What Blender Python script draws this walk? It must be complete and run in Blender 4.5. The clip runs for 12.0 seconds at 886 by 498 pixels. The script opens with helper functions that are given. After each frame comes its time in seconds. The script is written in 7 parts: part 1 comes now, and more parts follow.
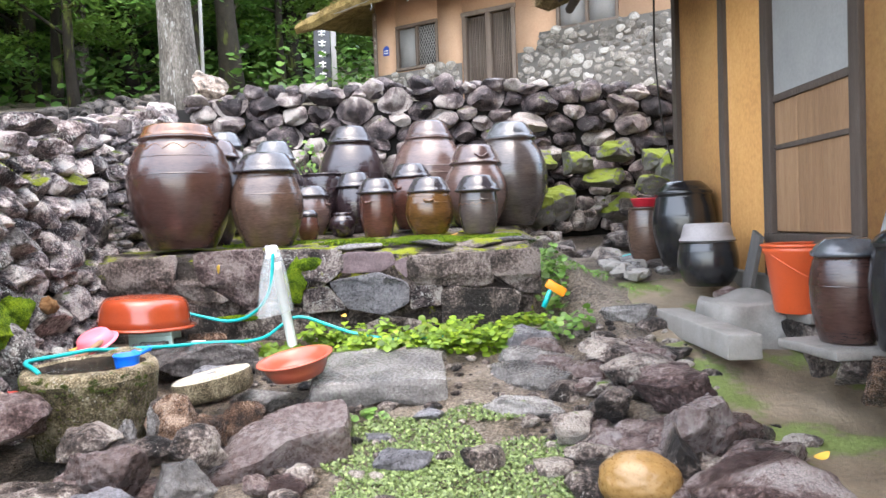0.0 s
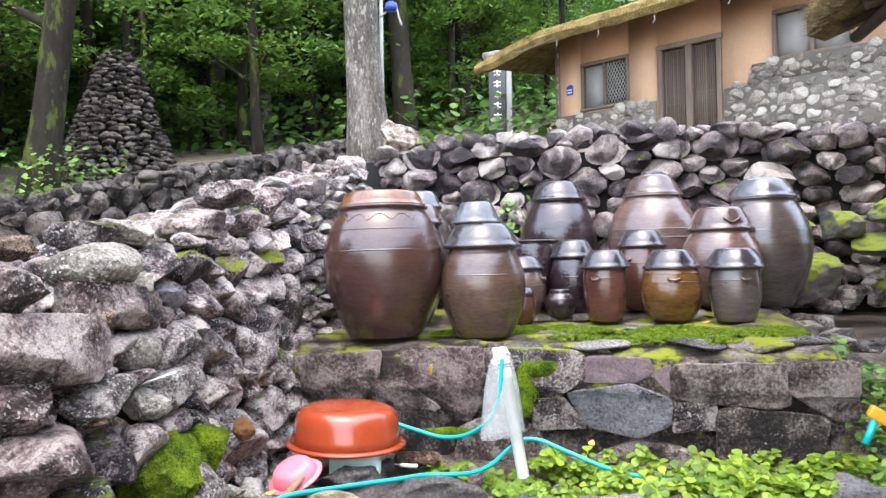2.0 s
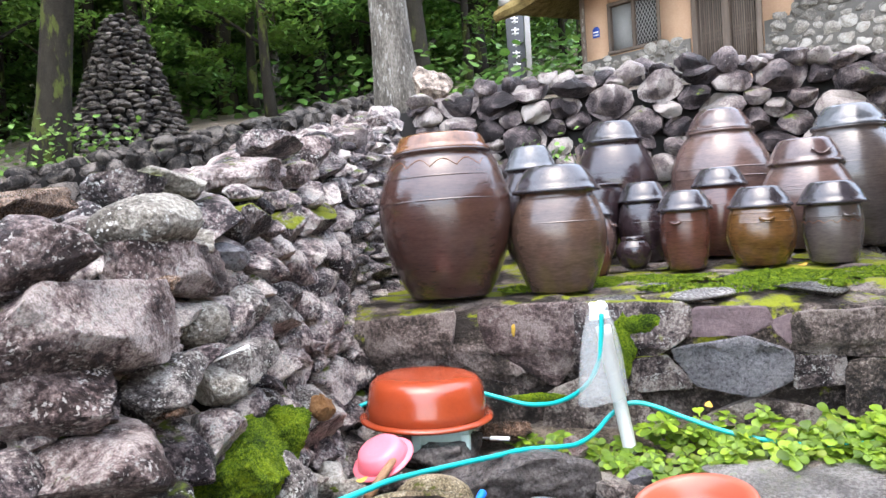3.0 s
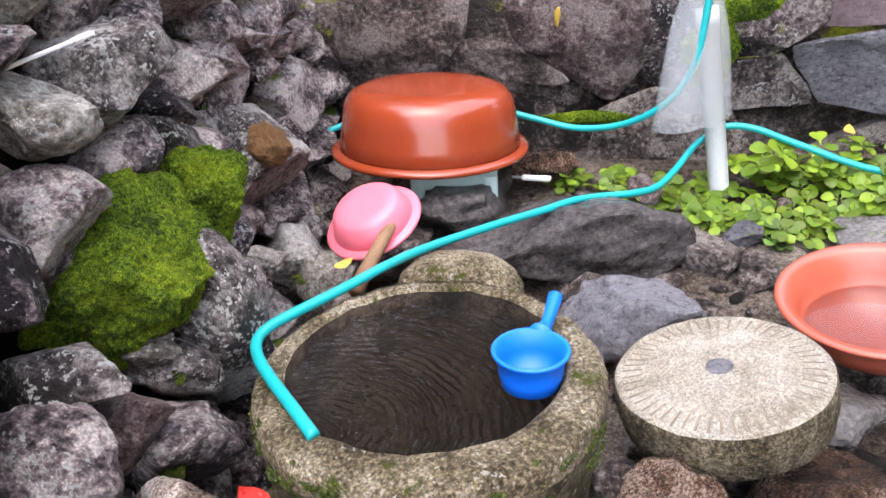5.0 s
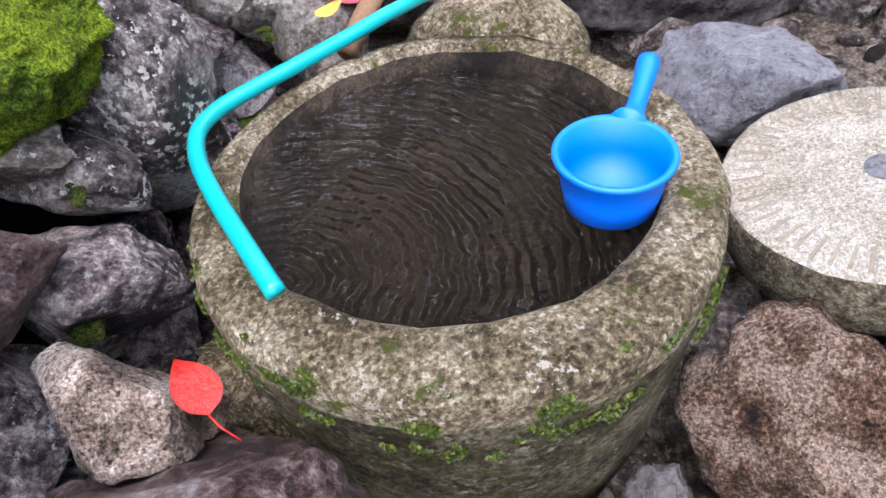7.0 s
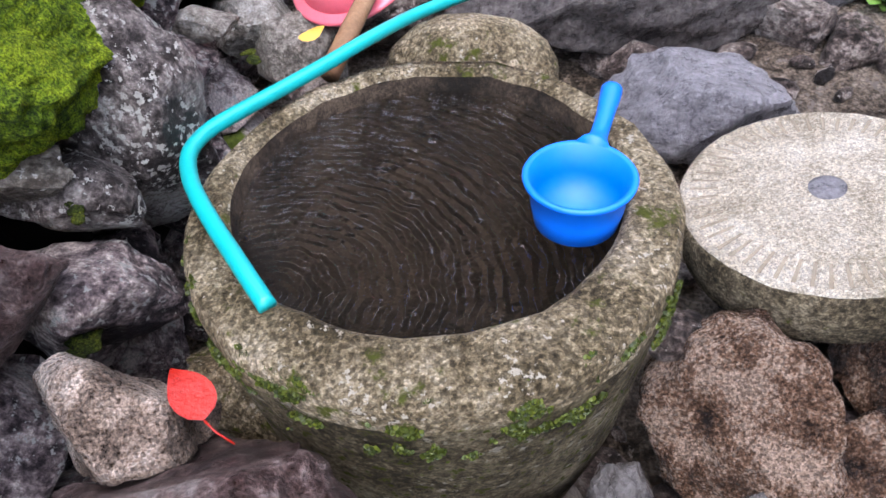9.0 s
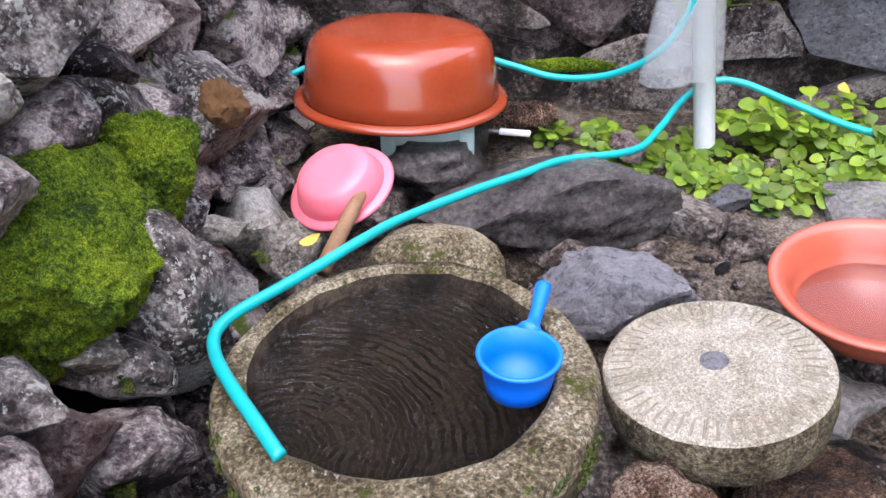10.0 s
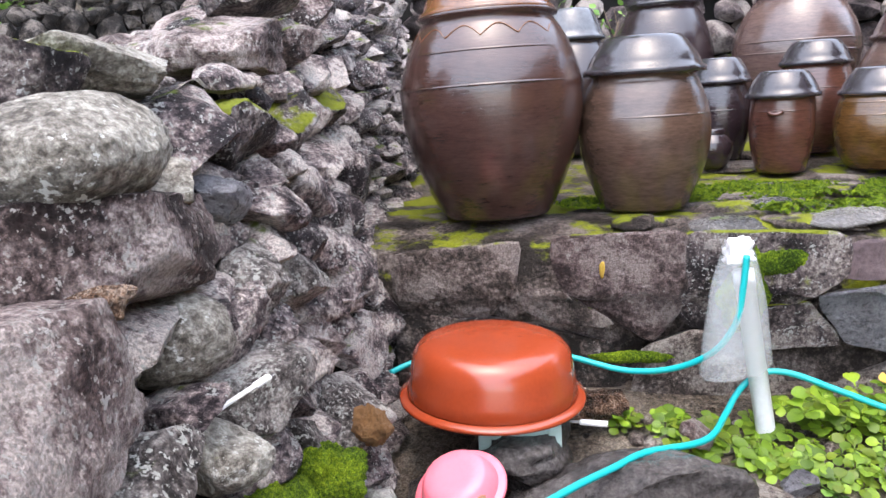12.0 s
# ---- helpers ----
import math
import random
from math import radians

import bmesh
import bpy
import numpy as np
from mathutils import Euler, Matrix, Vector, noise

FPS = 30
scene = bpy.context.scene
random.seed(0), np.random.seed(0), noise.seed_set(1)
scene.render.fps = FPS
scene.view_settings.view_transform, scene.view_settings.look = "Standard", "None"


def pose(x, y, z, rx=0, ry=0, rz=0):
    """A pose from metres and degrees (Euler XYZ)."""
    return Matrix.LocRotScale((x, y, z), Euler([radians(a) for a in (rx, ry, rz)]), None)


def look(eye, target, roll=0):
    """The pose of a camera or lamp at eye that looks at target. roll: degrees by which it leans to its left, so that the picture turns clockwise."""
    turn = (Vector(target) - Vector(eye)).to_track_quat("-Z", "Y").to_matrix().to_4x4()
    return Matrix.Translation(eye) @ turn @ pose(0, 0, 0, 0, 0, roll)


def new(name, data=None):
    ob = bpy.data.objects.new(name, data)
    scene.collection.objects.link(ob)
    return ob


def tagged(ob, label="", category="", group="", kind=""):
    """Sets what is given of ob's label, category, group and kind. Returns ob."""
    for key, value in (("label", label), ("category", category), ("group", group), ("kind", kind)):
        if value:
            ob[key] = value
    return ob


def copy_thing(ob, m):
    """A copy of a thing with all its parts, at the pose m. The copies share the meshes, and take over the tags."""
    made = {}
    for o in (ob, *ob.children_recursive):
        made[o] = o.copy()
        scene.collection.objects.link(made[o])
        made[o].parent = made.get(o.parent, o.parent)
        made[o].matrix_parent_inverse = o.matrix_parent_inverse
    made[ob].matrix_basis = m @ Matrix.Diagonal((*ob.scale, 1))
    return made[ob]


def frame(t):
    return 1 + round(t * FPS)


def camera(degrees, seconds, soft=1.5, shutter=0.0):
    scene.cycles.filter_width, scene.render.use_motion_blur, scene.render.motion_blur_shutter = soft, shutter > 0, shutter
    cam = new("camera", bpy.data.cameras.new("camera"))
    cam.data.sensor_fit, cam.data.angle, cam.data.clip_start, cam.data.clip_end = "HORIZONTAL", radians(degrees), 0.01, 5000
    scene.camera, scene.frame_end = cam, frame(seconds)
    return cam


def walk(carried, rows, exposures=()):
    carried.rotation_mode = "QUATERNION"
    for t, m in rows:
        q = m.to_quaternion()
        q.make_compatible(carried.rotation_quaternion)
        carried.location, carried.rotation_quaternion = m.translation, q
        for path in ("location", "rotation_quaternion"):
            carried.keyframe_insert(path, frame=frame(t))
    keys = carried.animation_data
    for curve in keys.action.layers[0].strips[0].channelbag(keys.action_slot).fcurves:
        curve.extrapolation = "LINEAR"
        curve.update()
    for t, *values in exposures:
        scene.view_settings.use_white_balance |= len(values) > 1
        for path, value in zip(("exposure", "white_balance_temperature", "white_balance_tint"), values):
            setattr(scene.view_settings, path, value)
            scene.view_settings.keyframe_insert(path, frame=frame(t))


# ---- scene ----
cam = camera(63.0, 12.0)
METRES, EYE, TILT, LEAN, TURN = 4.6, 1.4, -2.0, 2.2, 0.0
ROWS = [
    (0.0, 0.0, 0.0, 0.0, -0.0, 0.0, 0.0),
    (0.5, -0.0493, 0.0808, 0.0225, 0.55, 0.94, -0.24),
    (1.0, -0.0877, 0.117, 0.0613, 2.19, 1.76, -1.02),
    (1.5, -0.1167, 0.172, 0.0634, 6.73, 2.17, -1.64),
    (2.0, -0.1505, 0.2263, 0.0842, 11.83, 2.52, -1.43),
    (2.5, -0.2082, 0.2685, 0.0777, 12.69, 2.43, -0.02),
    (3.0, -0.2529, 0.3181, 0.0714, 12.58, -0.52, 1.18),
    (5.0, -0.3427, 0.5666, 0.0293, 9.97, -23.73, 0.83),
    (5.5, -0.3497, 0.6056, 0.0128, 10.65, -32.11, 0.75),
    (6.0, -0.3551, 0.6319, 0.0011, 11.9, -37.43, 1.11),
    (6.5, -0.3569, 0.6465, -0.0082, 11.96, -41.34, 1.35),
    (7.0, -0.3615, 0.6589, -0.0128, 11.5, -43.57, 2.07),
    (9.0, -0.3611, 0.6505, -0.0009, 9.96, -43.22, 0.55),
    (9.5, -0.3586, 0.6286, 0.0187, 9.18, -36.72, -0.43),
    (10.0, -0.3559, 0.6031, 0.0384, 7.5, -29.71, -1.06),
    (10.5, -0.3611, 0.5789, 0.0599, 6.73, -23.46, -1.18),
    (11.0, -0.3579, 0.5635, 0.0763, 6.73, -18.17, -1.4),
    (11.5, -0.3608, 0.5611, 0.0942, 7.56, -14.51, -1.37),
    (12.0, -0.3958, 0.5426, 0.1007, 8.89, -10.73, 0.94),
]
walk(cam, [(t, pose(0, 0, EYE, TILT, LEAN, TURN) @ pose(METRES * x, METRES * y, METRES * z, 90 + pitch, roll, yaw)) for t, x, y, z, yaw, pitch, roll in ROWS],
     [(0.0, 2.46, 6350, 11), (3.0, 2.36, 6200, 11), (5.0, 2.06, 6250, 17), (7.0, 2.18, 5900, 17), (10.0, 1.97, 6050, 18), (12.0, 2.14, 6250, 13)])


# ---- light ----
world = bpy.data.worlds.new("world")
scene.world = world
world.use_nodes = True
wn = world.node_tree.nodes
sky = wn.new("ShaderNodeTexSky")
sky.sky_type = "NISHITA"
sky.sun_disc = False
sky.sun_elevation, sky.sun_rotation = radians(72), radians(177)
sky.air_density, sky.dust_density, sky.ozone_density = 1.2, 3.0, 1.0
world.node_tree.links.new(sky.outputs[0], wn["Background"].inputs[0])
wn["Background"].inputs[1].default_value = 0.15
sun = new("sun", bpy.data.lights.new("sun", "SUN"))
sun.data.energy, sun.data.angle, sun.data.color = 1.5, radians(150), (1.0, 0.97, 0.92)
sun.matrix_world = look((0.9, -1.2, 16), (0, 4, 0))


# ---- materials ----
def mat(name, ramp, rough=0.6, scale=6.0, fine=60.0, bump=0.3, spots=None, moss=None, metal=0.0, rand=0.35, gloss=None, coat=0.0, bscale=None, stretch=(1, 1, 1), contrast=1.0, deep=0.012, grain=0.0, fw=0.55, crystals=None):
    """A surface: a colour ramp over two scales of noise, a shift per object, relief, spots and moss if asked for.
    spots: (colour, amount, scale); moss: (colour, amount, scale, upward only)."""
    m = bpy.data.materials.new(name)
    m.use_nodes = True
    nt, N, L = m.node_tree, m.node_tree.nodes, m.node_tree.links
    b = N["Principled BSDF"]
    info = N.new("ShaderNodeObjectInfo")
    off = N.new("ShaderNodeVectorMath")
    off.operation = "MULTIPLY_ADD"
    comb = N.new("ShaderNodeCombineXYZ")
    geo = N.new("ShaderNodeNewGeometry")
    both, one = N.new("ShaderNodeMath"), N.new("ShaderNodeMath")
    one.operation = "FRACT"
    L.new(info.outputs["Random"], both.inputs[0])
    L.new(geo.outputs["Random Per Island"], both.inputs[1])
    L.new(both.outputs[0], one.inputs[0])
    chance = one.outputs[0]
    for i in range(3):
        L.new(chance, comb.inputs[i])
    mp = N.new("ShaderNodeMapping")
    mp.inputs["Scale"].default_value = stretch
    L.new(geo.outputs["Position"], mp.inputs["Vector"])
    off.inputs[1].default_value = (37, 53, 71)
    L.new(comb.outputs[0], off.inputs[0])
    L.new(mp.outputs[0], off.inputs[2])

    def tex(s, detail=4, r=0.6):
        n = N.new("ShaderNodeTexNoise")
        n.inputs["Scale"].default_value, n.inputs["Detail"].default_value, n.inputs["Roughness"].default_value = s, detail, r
        L.new(off.outputs[0], n.inputs["Vector"])
        return n.outputs["Fac"]

    def math(op, a, c, d=None, clamp=False):
        n = N.new("ShaderNodeMath")
        n.operation, n.use_clamp = op, clamp
        for i, v in enumerate((a, c, d)):
            if v is None:
                continue
            if isinstance(v, (int, float)):
                n.inputs[i].default_value = v
            else:
                L.new(v, n.inputs[i])
        return n.outputs[0]

    def mix(f, a, c):
        n = N.new("ShaderNodeMix")
        n.data_type = "RGBA"
        L.new(f, n.inputs["Factor"])
        for k, v in (("A", a), ("B", c)):
            i = [s for s in n.inputs if s.name == k and s.type == "RGBA"][0]
            if isinstance(v, tuple):
                i.default_value = (*v, 1)
            else:
                L.new(v, i)
        return [s for s in n.outputs if s.type == "RGBA"][0]

    def step(v, lo, hi):
        n = N.new("ShaderNodeMapRange")
        n.interpolation_type = "SMOOTHSTEP"
        n.inputs["From Min"].default_value, n.inputs["From Max"].default_value = lo, hi
        L.new(v, n.inputs["Value"])
        return n.outputs[0]

    big, small = tex(scale), tex(fine, 5, 0.7)
    v = math("ADD", math("MULTIPLY", big, 1 - fw), math("MULTIPLY", small, fw))
    v = math("ADD", math("MULTIPLY", math("SUBTRACT", v, 0.5), contrast), 0.5)
    v = math("ADD", v, math("MULTIPLY", math("SUBTRACT", chance, 0.5), rand))
    cr = N.new("ShaderNodeValToRGB")
    e = cr.color_ramp.elements
    while len(e) < len(ramp):
        e.new(0.5)
    for i, c in enumerate(ramp):
        e[i].position = 0.25 + 0.5 * i / max(1, len(ramp) - 1)
        e[i].color = (*c, 1)
    L.new(v, cr.inputs[0])
    col = cr.outputs[0]
    if grain:
        g = step(tex(fine * 3.1, 3, 0.6), 0.36, 0.64)
        hs = N.new("ShaderNodeHueSaturation")
        L.new(math("ADD", math("MULTIPLY", g, 2 * grain), 1 - grain), hs.inputs["Value"])
        L.new(col, hs.inputs["Color"])
        col = hs.outputs[0]
    if crystals:
        cs, amount = crystals
        vo = N.new("ShaderNodeTexVoronoi")
        vo.inputs["Scale"].default_value = cs
        L.new(off.outputs[0], vo.inputs["Vector"])
        bw = N.new("ShaderNodeRGBToBW")
        L.new(vo.outputs["Color"], bw.inputs[0])
        hc = N.new("ShaderNodeHueSaturation")
        L.new(math("ADD", math("MULTIPLY", step(bw.outputs[0], 0.15, 0.85), 2 * amount), 1 - amount), hc.inputs["Value"])
        L.new(col, hc.inputs["Color"])
        col = hc.outputs[0]
    rough_out = None
    if spots:
        c, amount, s = spots
        f = step(math("ADD", math("MULTIPLY", tex(s, 4, 0.62), 0.7), math("MULTIPLY", tex(s * 0.16, 2), 0.3)), 0.62 - amount, 0.655 - amount)
        col = mix(f, col, c)
        rough_out = f
    if moss:
        c, amount, s, up = moss
        f = tex(s, 5, 0.65)
        if up:
            sx = N.new("ShaderNodeSeparateXYZ")
            L.new(geo.outputs["Normal"], sx.inputs[0])
            f = math("ADD", f, math("MULTIPLY", math("SUBTRACT", sx.outputs["Z"], 0.5), 0.22))
        f = step(f, 0.66 - amount, 0.74 - amount)
        shade = mix(tex(fine * 1.3, 4, 0.7), tuple(x * 0.45 for x in c), tuple(min(1, x * 1.7) for x in c))
        col = mix(f, col, shade)
        rough_out = f if rough_out is None else math("MAXIMUM", f, rough_out)
    L.new(col, b.inputs["Base Color"])
    r = math("ADD", rough, math("MULTIPLY", math("SUBTRACT", small, 0.5), 0.35 if gloss is None else gloss), clamp=True)
    if rough_out is not None:
        r = math("ADD", r, math("MULTIPLY", rough_out, 0.35), clamp=True)
    L.new(r, b.inputs["Roughness"])
    b.inputs["Metallic"].default_value = metal
    b.inputs["Specular IOR Level"].default_value = 0.5 if not grain else 0.2 if rough > 0.35 else 0.38
    b.inputs["Coat Weight"].default_value = coat
    b.inputs["Coat Roughness"].default_value = 0.06
    if bump:
        bp = N.new("ShaderNodeBump")
        bp.inputs["Strength"].default_value = bump
        bp.inputs["Distance"].default_value = deep
        L.new(math("ADD", tex(bscale or fine * 0.5, 8, 0.7), math("MULTIPLY", small, 0.4)), bp.inputs["Height"])
        L.new(bp.outputs[0], b.inputs["Normal"])
    return m


GREYS = [(0.014, 0.011, 0.012), (0.05, 0.039, 0.04), (0.105, 0.083, 0.082), (0.18, 0.148, 0.138), (0.32, 0.285, 0.26)]
ROUGH = dict(contrast=3.7, deep=0.045, bscale=22, grain=0.3, fw=0.42)
M_wall = mat("wall_stone", [tuple(1.75 * c for c in g) for g in GREYS], 0.45, 7, 60, 1.0, spots=((0.42, 0.42, 0.39), 0.06, 92), moss=((0.12, 0.16, 0.02), 0.0, 4, True), rand=0.4, **ROUGH)
M_wallback = mat("back_wall_stone", [tuple(0.95 * c for c in g) for g in GREYS], 0.36, 5, 60, 0.9, spots=((0.36, 0.35, 0.32), -0.02, 48), moss=((0.12, 0.16, 0.02), 0.0, 4, True), rand=0.5, contrast=2.3, deep=0.03, bscale=20, grain=0.22, fw=0.36)
M_rosy = mat("rosy_wall_boulder", [(0.028, 0.019, 0.018), (0.115, 0.082, 0.077), (0.24, 0.186, 0.174), (0.42, 0.36, 0.33)], 0.42, 5, 55, 1.0, spots=((0.42, 0.4, 0.37), 0.055, 90), moss=((0.1, 0.13, 0.02), -0.02, 6, True), rand=0.1, **ROUGH)
M_wallfar = mat("far_wall_stone", [(0.012, 0.01, 0.009), (0.038, 0.032, 0.029), (0.08, 0.068, 0.06), (0.15, 0.13, 0.115)], 0.6, 6, 40, 0.9, moss=((0.07, 0.11, 0.02), -0.02, 3, True), rand=0.42, **ROUGH)
M_rock = mat("wet_rock", [(0.009, 0.007, 0.006), (0.042, 0.032, 0.027), (0.1, 0.077, 0.067), (0.2, 0.162, 0.142), (0.36, 0.32, 0.28)], 0.34, 5, 55, 1.0, spots=((0.36, 0.34, 0.31), 0.02, 85), moss=((0.10, 0.15, 0.02), -0.05, 5, True), rand=0.4, **ROUGH)
M_slab = mat("wet_slab", [(0.027, 0.025, 0.023), (0.075, 0.07, 0.066), (0.13, 0.122, 0.115), (0.215, 0.204, 0.192)], 0.27, 4, 60, 0.7, spots=((0.30, 0.30, 0.28), -0.06, 50), moss=((0.10, 0.15, 0.02), -0.08, 5, True), rand=0.3, contrast=1.6, deep=0.025, bscale=20, grain=0.12, fw=0.35)
M_wetdark = mat("dark_wet_slab", [(0.022, 0.019, 0.018), (0.055, 0.048, 0.045), (0.1, 0.09, 0.085), (0.17, 0.155, 0.148)], 0.16, 5, 50, 0.7, rand=0.2, contrast=1.7, deep=0.03, bscale=18, grain=0.1)
M_slate = mat("blue_slate", [(0.054, 0.053, 0.058), (0.115, 0.112, 0.121), (0.2, 0.195, 0.207)], 0.3, 6, 50, 0.7, rand=0.25, contrast=2.0, deep=0.05, bscale=20, grain=0.2)
M_terr = mat("terrace_stone", [(0.025, 0.02, 0.017), (0.075, 0.06, 0.052), (0.14, 0.11, 0.098), (0.24, 0.205, 0.185)], 0.5, 5, 50, 1.0, spots=((0.32, 0.32, 0.29), -0.03, 50), moss=((0.2, 0.225, 0.014), 0.075, 3.4, True), rand=0.35, **ROUGH)
M_purple = mat("purple_stone", [(0.05, 0.032, 0.036), (0.11, 0.075, 0.08), (0.17, 0.125, 0.13)], 0.42, 7, 50, 0.7, rand=0.1, contrast=1.6)
M_red = mat("red_brown_rock", [(0.03, 0.016, 0.014), (0.09, 0.057, 0.052), (0.18, 0.132, 0.122), (0.29, 0.25, 0.235)], 0.33, 4, 50, 1.0, rand=0.15, spots=((0.36, 0.33, 0.31), -0.03, 50), **ROUGH)
M_gran = mat("speckled_granite", [(0.012, 0.008, 0.006), (0.06, 0.033, 0.02), (0.145, 0.087, 0.055), (0.32, 0.235, 0.175)], 0.26, 14, 150, 1.0, moss=((0.1, 0.13, 0.02), -0.08, 6, True), rand=0.2, contrast=2.4, deep=0.02, grain=0.3, fw=0.4, crystals=(300, 0.5))
M_basin = mat("basin_granite", [(0.055, 0.043, 0.02), (0.17, 0.135, 0.077), (0.33, 0.275, 0.175), (0.52, 0.455, 0.33)], 0.55, 9, 110, 1.0, spots=((0.58, 0.54, 0.44), 0.02, 95), moss=((0.085, 0.10, 0.014), 0.08, 17, False), rand=0.0, contrast=2.3, deep=0.03, bscale=60, grain=0.25, crystals=(230, 0.4))
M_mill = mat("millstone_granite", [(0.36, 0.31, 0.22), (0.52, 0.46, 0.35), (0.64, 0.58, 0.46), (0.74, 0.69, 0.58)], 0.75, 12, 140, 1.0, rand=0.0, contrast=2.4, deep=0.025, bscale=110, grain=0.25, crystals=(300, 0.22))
# Side faces: mossy, and much darker in colour than the top.
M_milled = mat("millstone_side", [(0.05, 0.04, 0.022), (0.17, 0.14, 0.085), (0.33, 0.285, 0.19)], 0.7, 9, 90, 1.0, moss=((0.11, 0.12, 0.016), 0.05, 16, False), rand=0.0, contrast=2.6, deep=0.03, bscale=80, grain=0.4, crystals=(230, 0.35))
M_ochre = mat("ochre_boulder", [(0.13, 0.07, 0.02), (0.23, 0.135, 0.045), (0.32, 0.2, 0.08)], 0.3, 5, 60, 0.2, rand=0.0)
M_pale = mat("pale_boulder", [(0.07, 0.06, 0.048), (0.19, 0.172, 0.145), (0.34, 0.32, 0.275), (0.48, 0.465, 0.41)], 0.55, 5, 60, 0.8, spots=((0.56, 0.56, 0.52), 0.03, 55), moss=((0.1, 0.12, 0.02), 0.02, 7, False), rand=0.1, contrast=2.4, deep=0.03, grain=0.2)
M_earth = mat("damp_earth", [(0.04, 0.031, 0.022), (0.13, 0.103, 0.077), (0.245, 0.2, 0.155), (0.35, 0.3, 0.245)], 0.42, 2.2, 45, 1.0, spots=((0.27, 0.24, 0.21), 0.05, 60), moss=((0.10, 0.14, 0.03), 0.02, 1.6, False), rand=0.0, contrast=2.6, deep=0.06, bscale=30, grain=0.45)
M_path = mat("trodden_earth", [(0.085, 0.065, 0.042), (0.16, 0.124, 0.083), (0.25, 0.2, 0.14)], 0.5, 2.4, 40, 0.6, spots=((0.3, 0.26, 0.21), -0.02, 70), moss=((0.12, 0.15, 0.045), 0.15, 1.3, False), rand=0.0, contrast=1.7, deep=0.02, grain=0.12, fw=0.35)
# Near-black fill: the shade between the stones is put into its colour.
M_core = mat("gap_shade_core", [(0.007, 0.006, 0.0055), (0.018, 0.016, 0.015)], 0.95, 8, 40, 0.6, rand=0.0)
M_moss = mat("bright_moss", [(0.035, 0.075, 0.003), (0.15, 0.25, 0.007), (0.32, 0.44, 0.014)], 0.95, 9, 120, 1.0, rand=0.05, bscale=160, contrast=2.8, deep=0.05, grain=0.5)
M_brownmoss = mat("brown_moss", [(0.1, 0.045, 0.012), (0.22, 0.11, 0.035)], 0.95, 20, 150, 1.0, rand=0.0)


def glaze(name, c, dark=0.45, streak=True):
    d = tuple(x * dark for x in c)
    h = tuple(min(1, x * 1.5) for x in c)
    return mat(name, [d, c, h], 0.15, 2.6, 22, 0.16, rand=0.12, gloss=0.2, coat=0.4, contrast=1.3, stretch=(0.9, 0.9, 4.5) if streak else (1, 1, 1))


M_jars = {
    "brown": glaze("brown_glaze", (0.044, 0.022, 0.0175)),
    "warm": glaze("warm_brown_glaze", (0.074, 0.045, 0.033)),
    "dark": glaze("dark_glaze", (0.022, 0.014, 0.016)),
    "red": glaze("red_brown_glaze", (0.074, 0.03, 0.021)),
    "ochre": glaze("ochre_glaze", (0.095, 0.046, 0.014)),
    "grey": glaze("grey_brown_glaze", (0.062, 0.05, 0.046)),
    "rose": glaze("rose_brown_glaze", (0.1, 0.062, 0.053)),
    "black": glaze("black_glaze", (0.012, 0.012, 0.013)),
    "lid": glaze("lid_glaze", (0.03, 0.026, 0.03), streak=False),
    "lidbrown": glaze("brown_lid_glaze", (0.13, 0.055, 0.024), streak=False),
    "lidgrey": glaze("grey_lid_glaze", (0.065, 0.068, 0.075), streak=False),
    "lidpurple": glaze("purple_lid_glaze", (0.07, 0.045, 0.042), streak=False),
    "silver": mat("dull_aluminium", [(0.24, 0.215, 0.21), (0.36, 0.33, 0.32)], 0.5, 8, 60, 0.1, metal=0.0),
}
M_plaster = mat("peach_plaster", [(0.37, 0.22, 0.13), (0.46, 0.29, 0.18), (0.53, 0.36, 0.235)], 0.9, 1.2, 30, 0.25, rand=0.0)
M_mud = mat("orange_mud_plaster", [(0.46, 0.22, 0.07), (0.6, 0.31, 0.1), (0.68, 0.38, 0.14)], 0.9, 1.4, 28, 0.35, spots=((0.42, 0.27, 0.14), -0.12, 8), rand=0.0, contrast=1.6)
M_cob = mat("facade_stone", [(0.11, 0.1, 0.085), (0.21, 0.19, 0.165), (0.31, 0.28, 0.24), (0.44, 0.41, 0.365)], 0.7, 6, 40, 0.7, rand=0.5, contrast=1.8, deep=0.03, grain=0.15)
M_mortar = mat("mortar", [(0.1, 0.09, 0.078), (0.17, 0.155, 0.135)], 0.9, 5, 40, 0.5, rand=0.0)
M_thatch = mat("straw_thatch", [(0.11, 0.075, 0.025), (0.26, 0.19, 0.07), (0.42, 0.32, 0.13)], 0.9, 5, 45, 1.0, rand=0.1, contrast=2.4, deep=0.05, grain=0.3)
M_thatchold = mat("old_straw_thatch", [(0.1, 0.07, 0.03), (0.22, 0.16, 0.075), (0.36, 0.27, 0.14)], 0.9, 5, 45, 1.0, rand=0.1, contrast=2.4, deep=0.05, grain=0.3)
M_wood = mat("weathered_wood", [(0.07, 0.05, 0.038), (0.14, 0.105, 0.08), (0.22, 0.175, 0.14)], 0.75, 3, 40, 0.5, rand=0.25, stretch=(9, 9, 0.6))
M_darkwood = mat("dark_wood", [(0.03, 0.021, 0.016), (0.07, 0.05, 0.038), (0.12, 0.09, 0.07)], 0.75, 3, 40, 0.5, rand=0.25, stretch=(7, 7, 0.6))
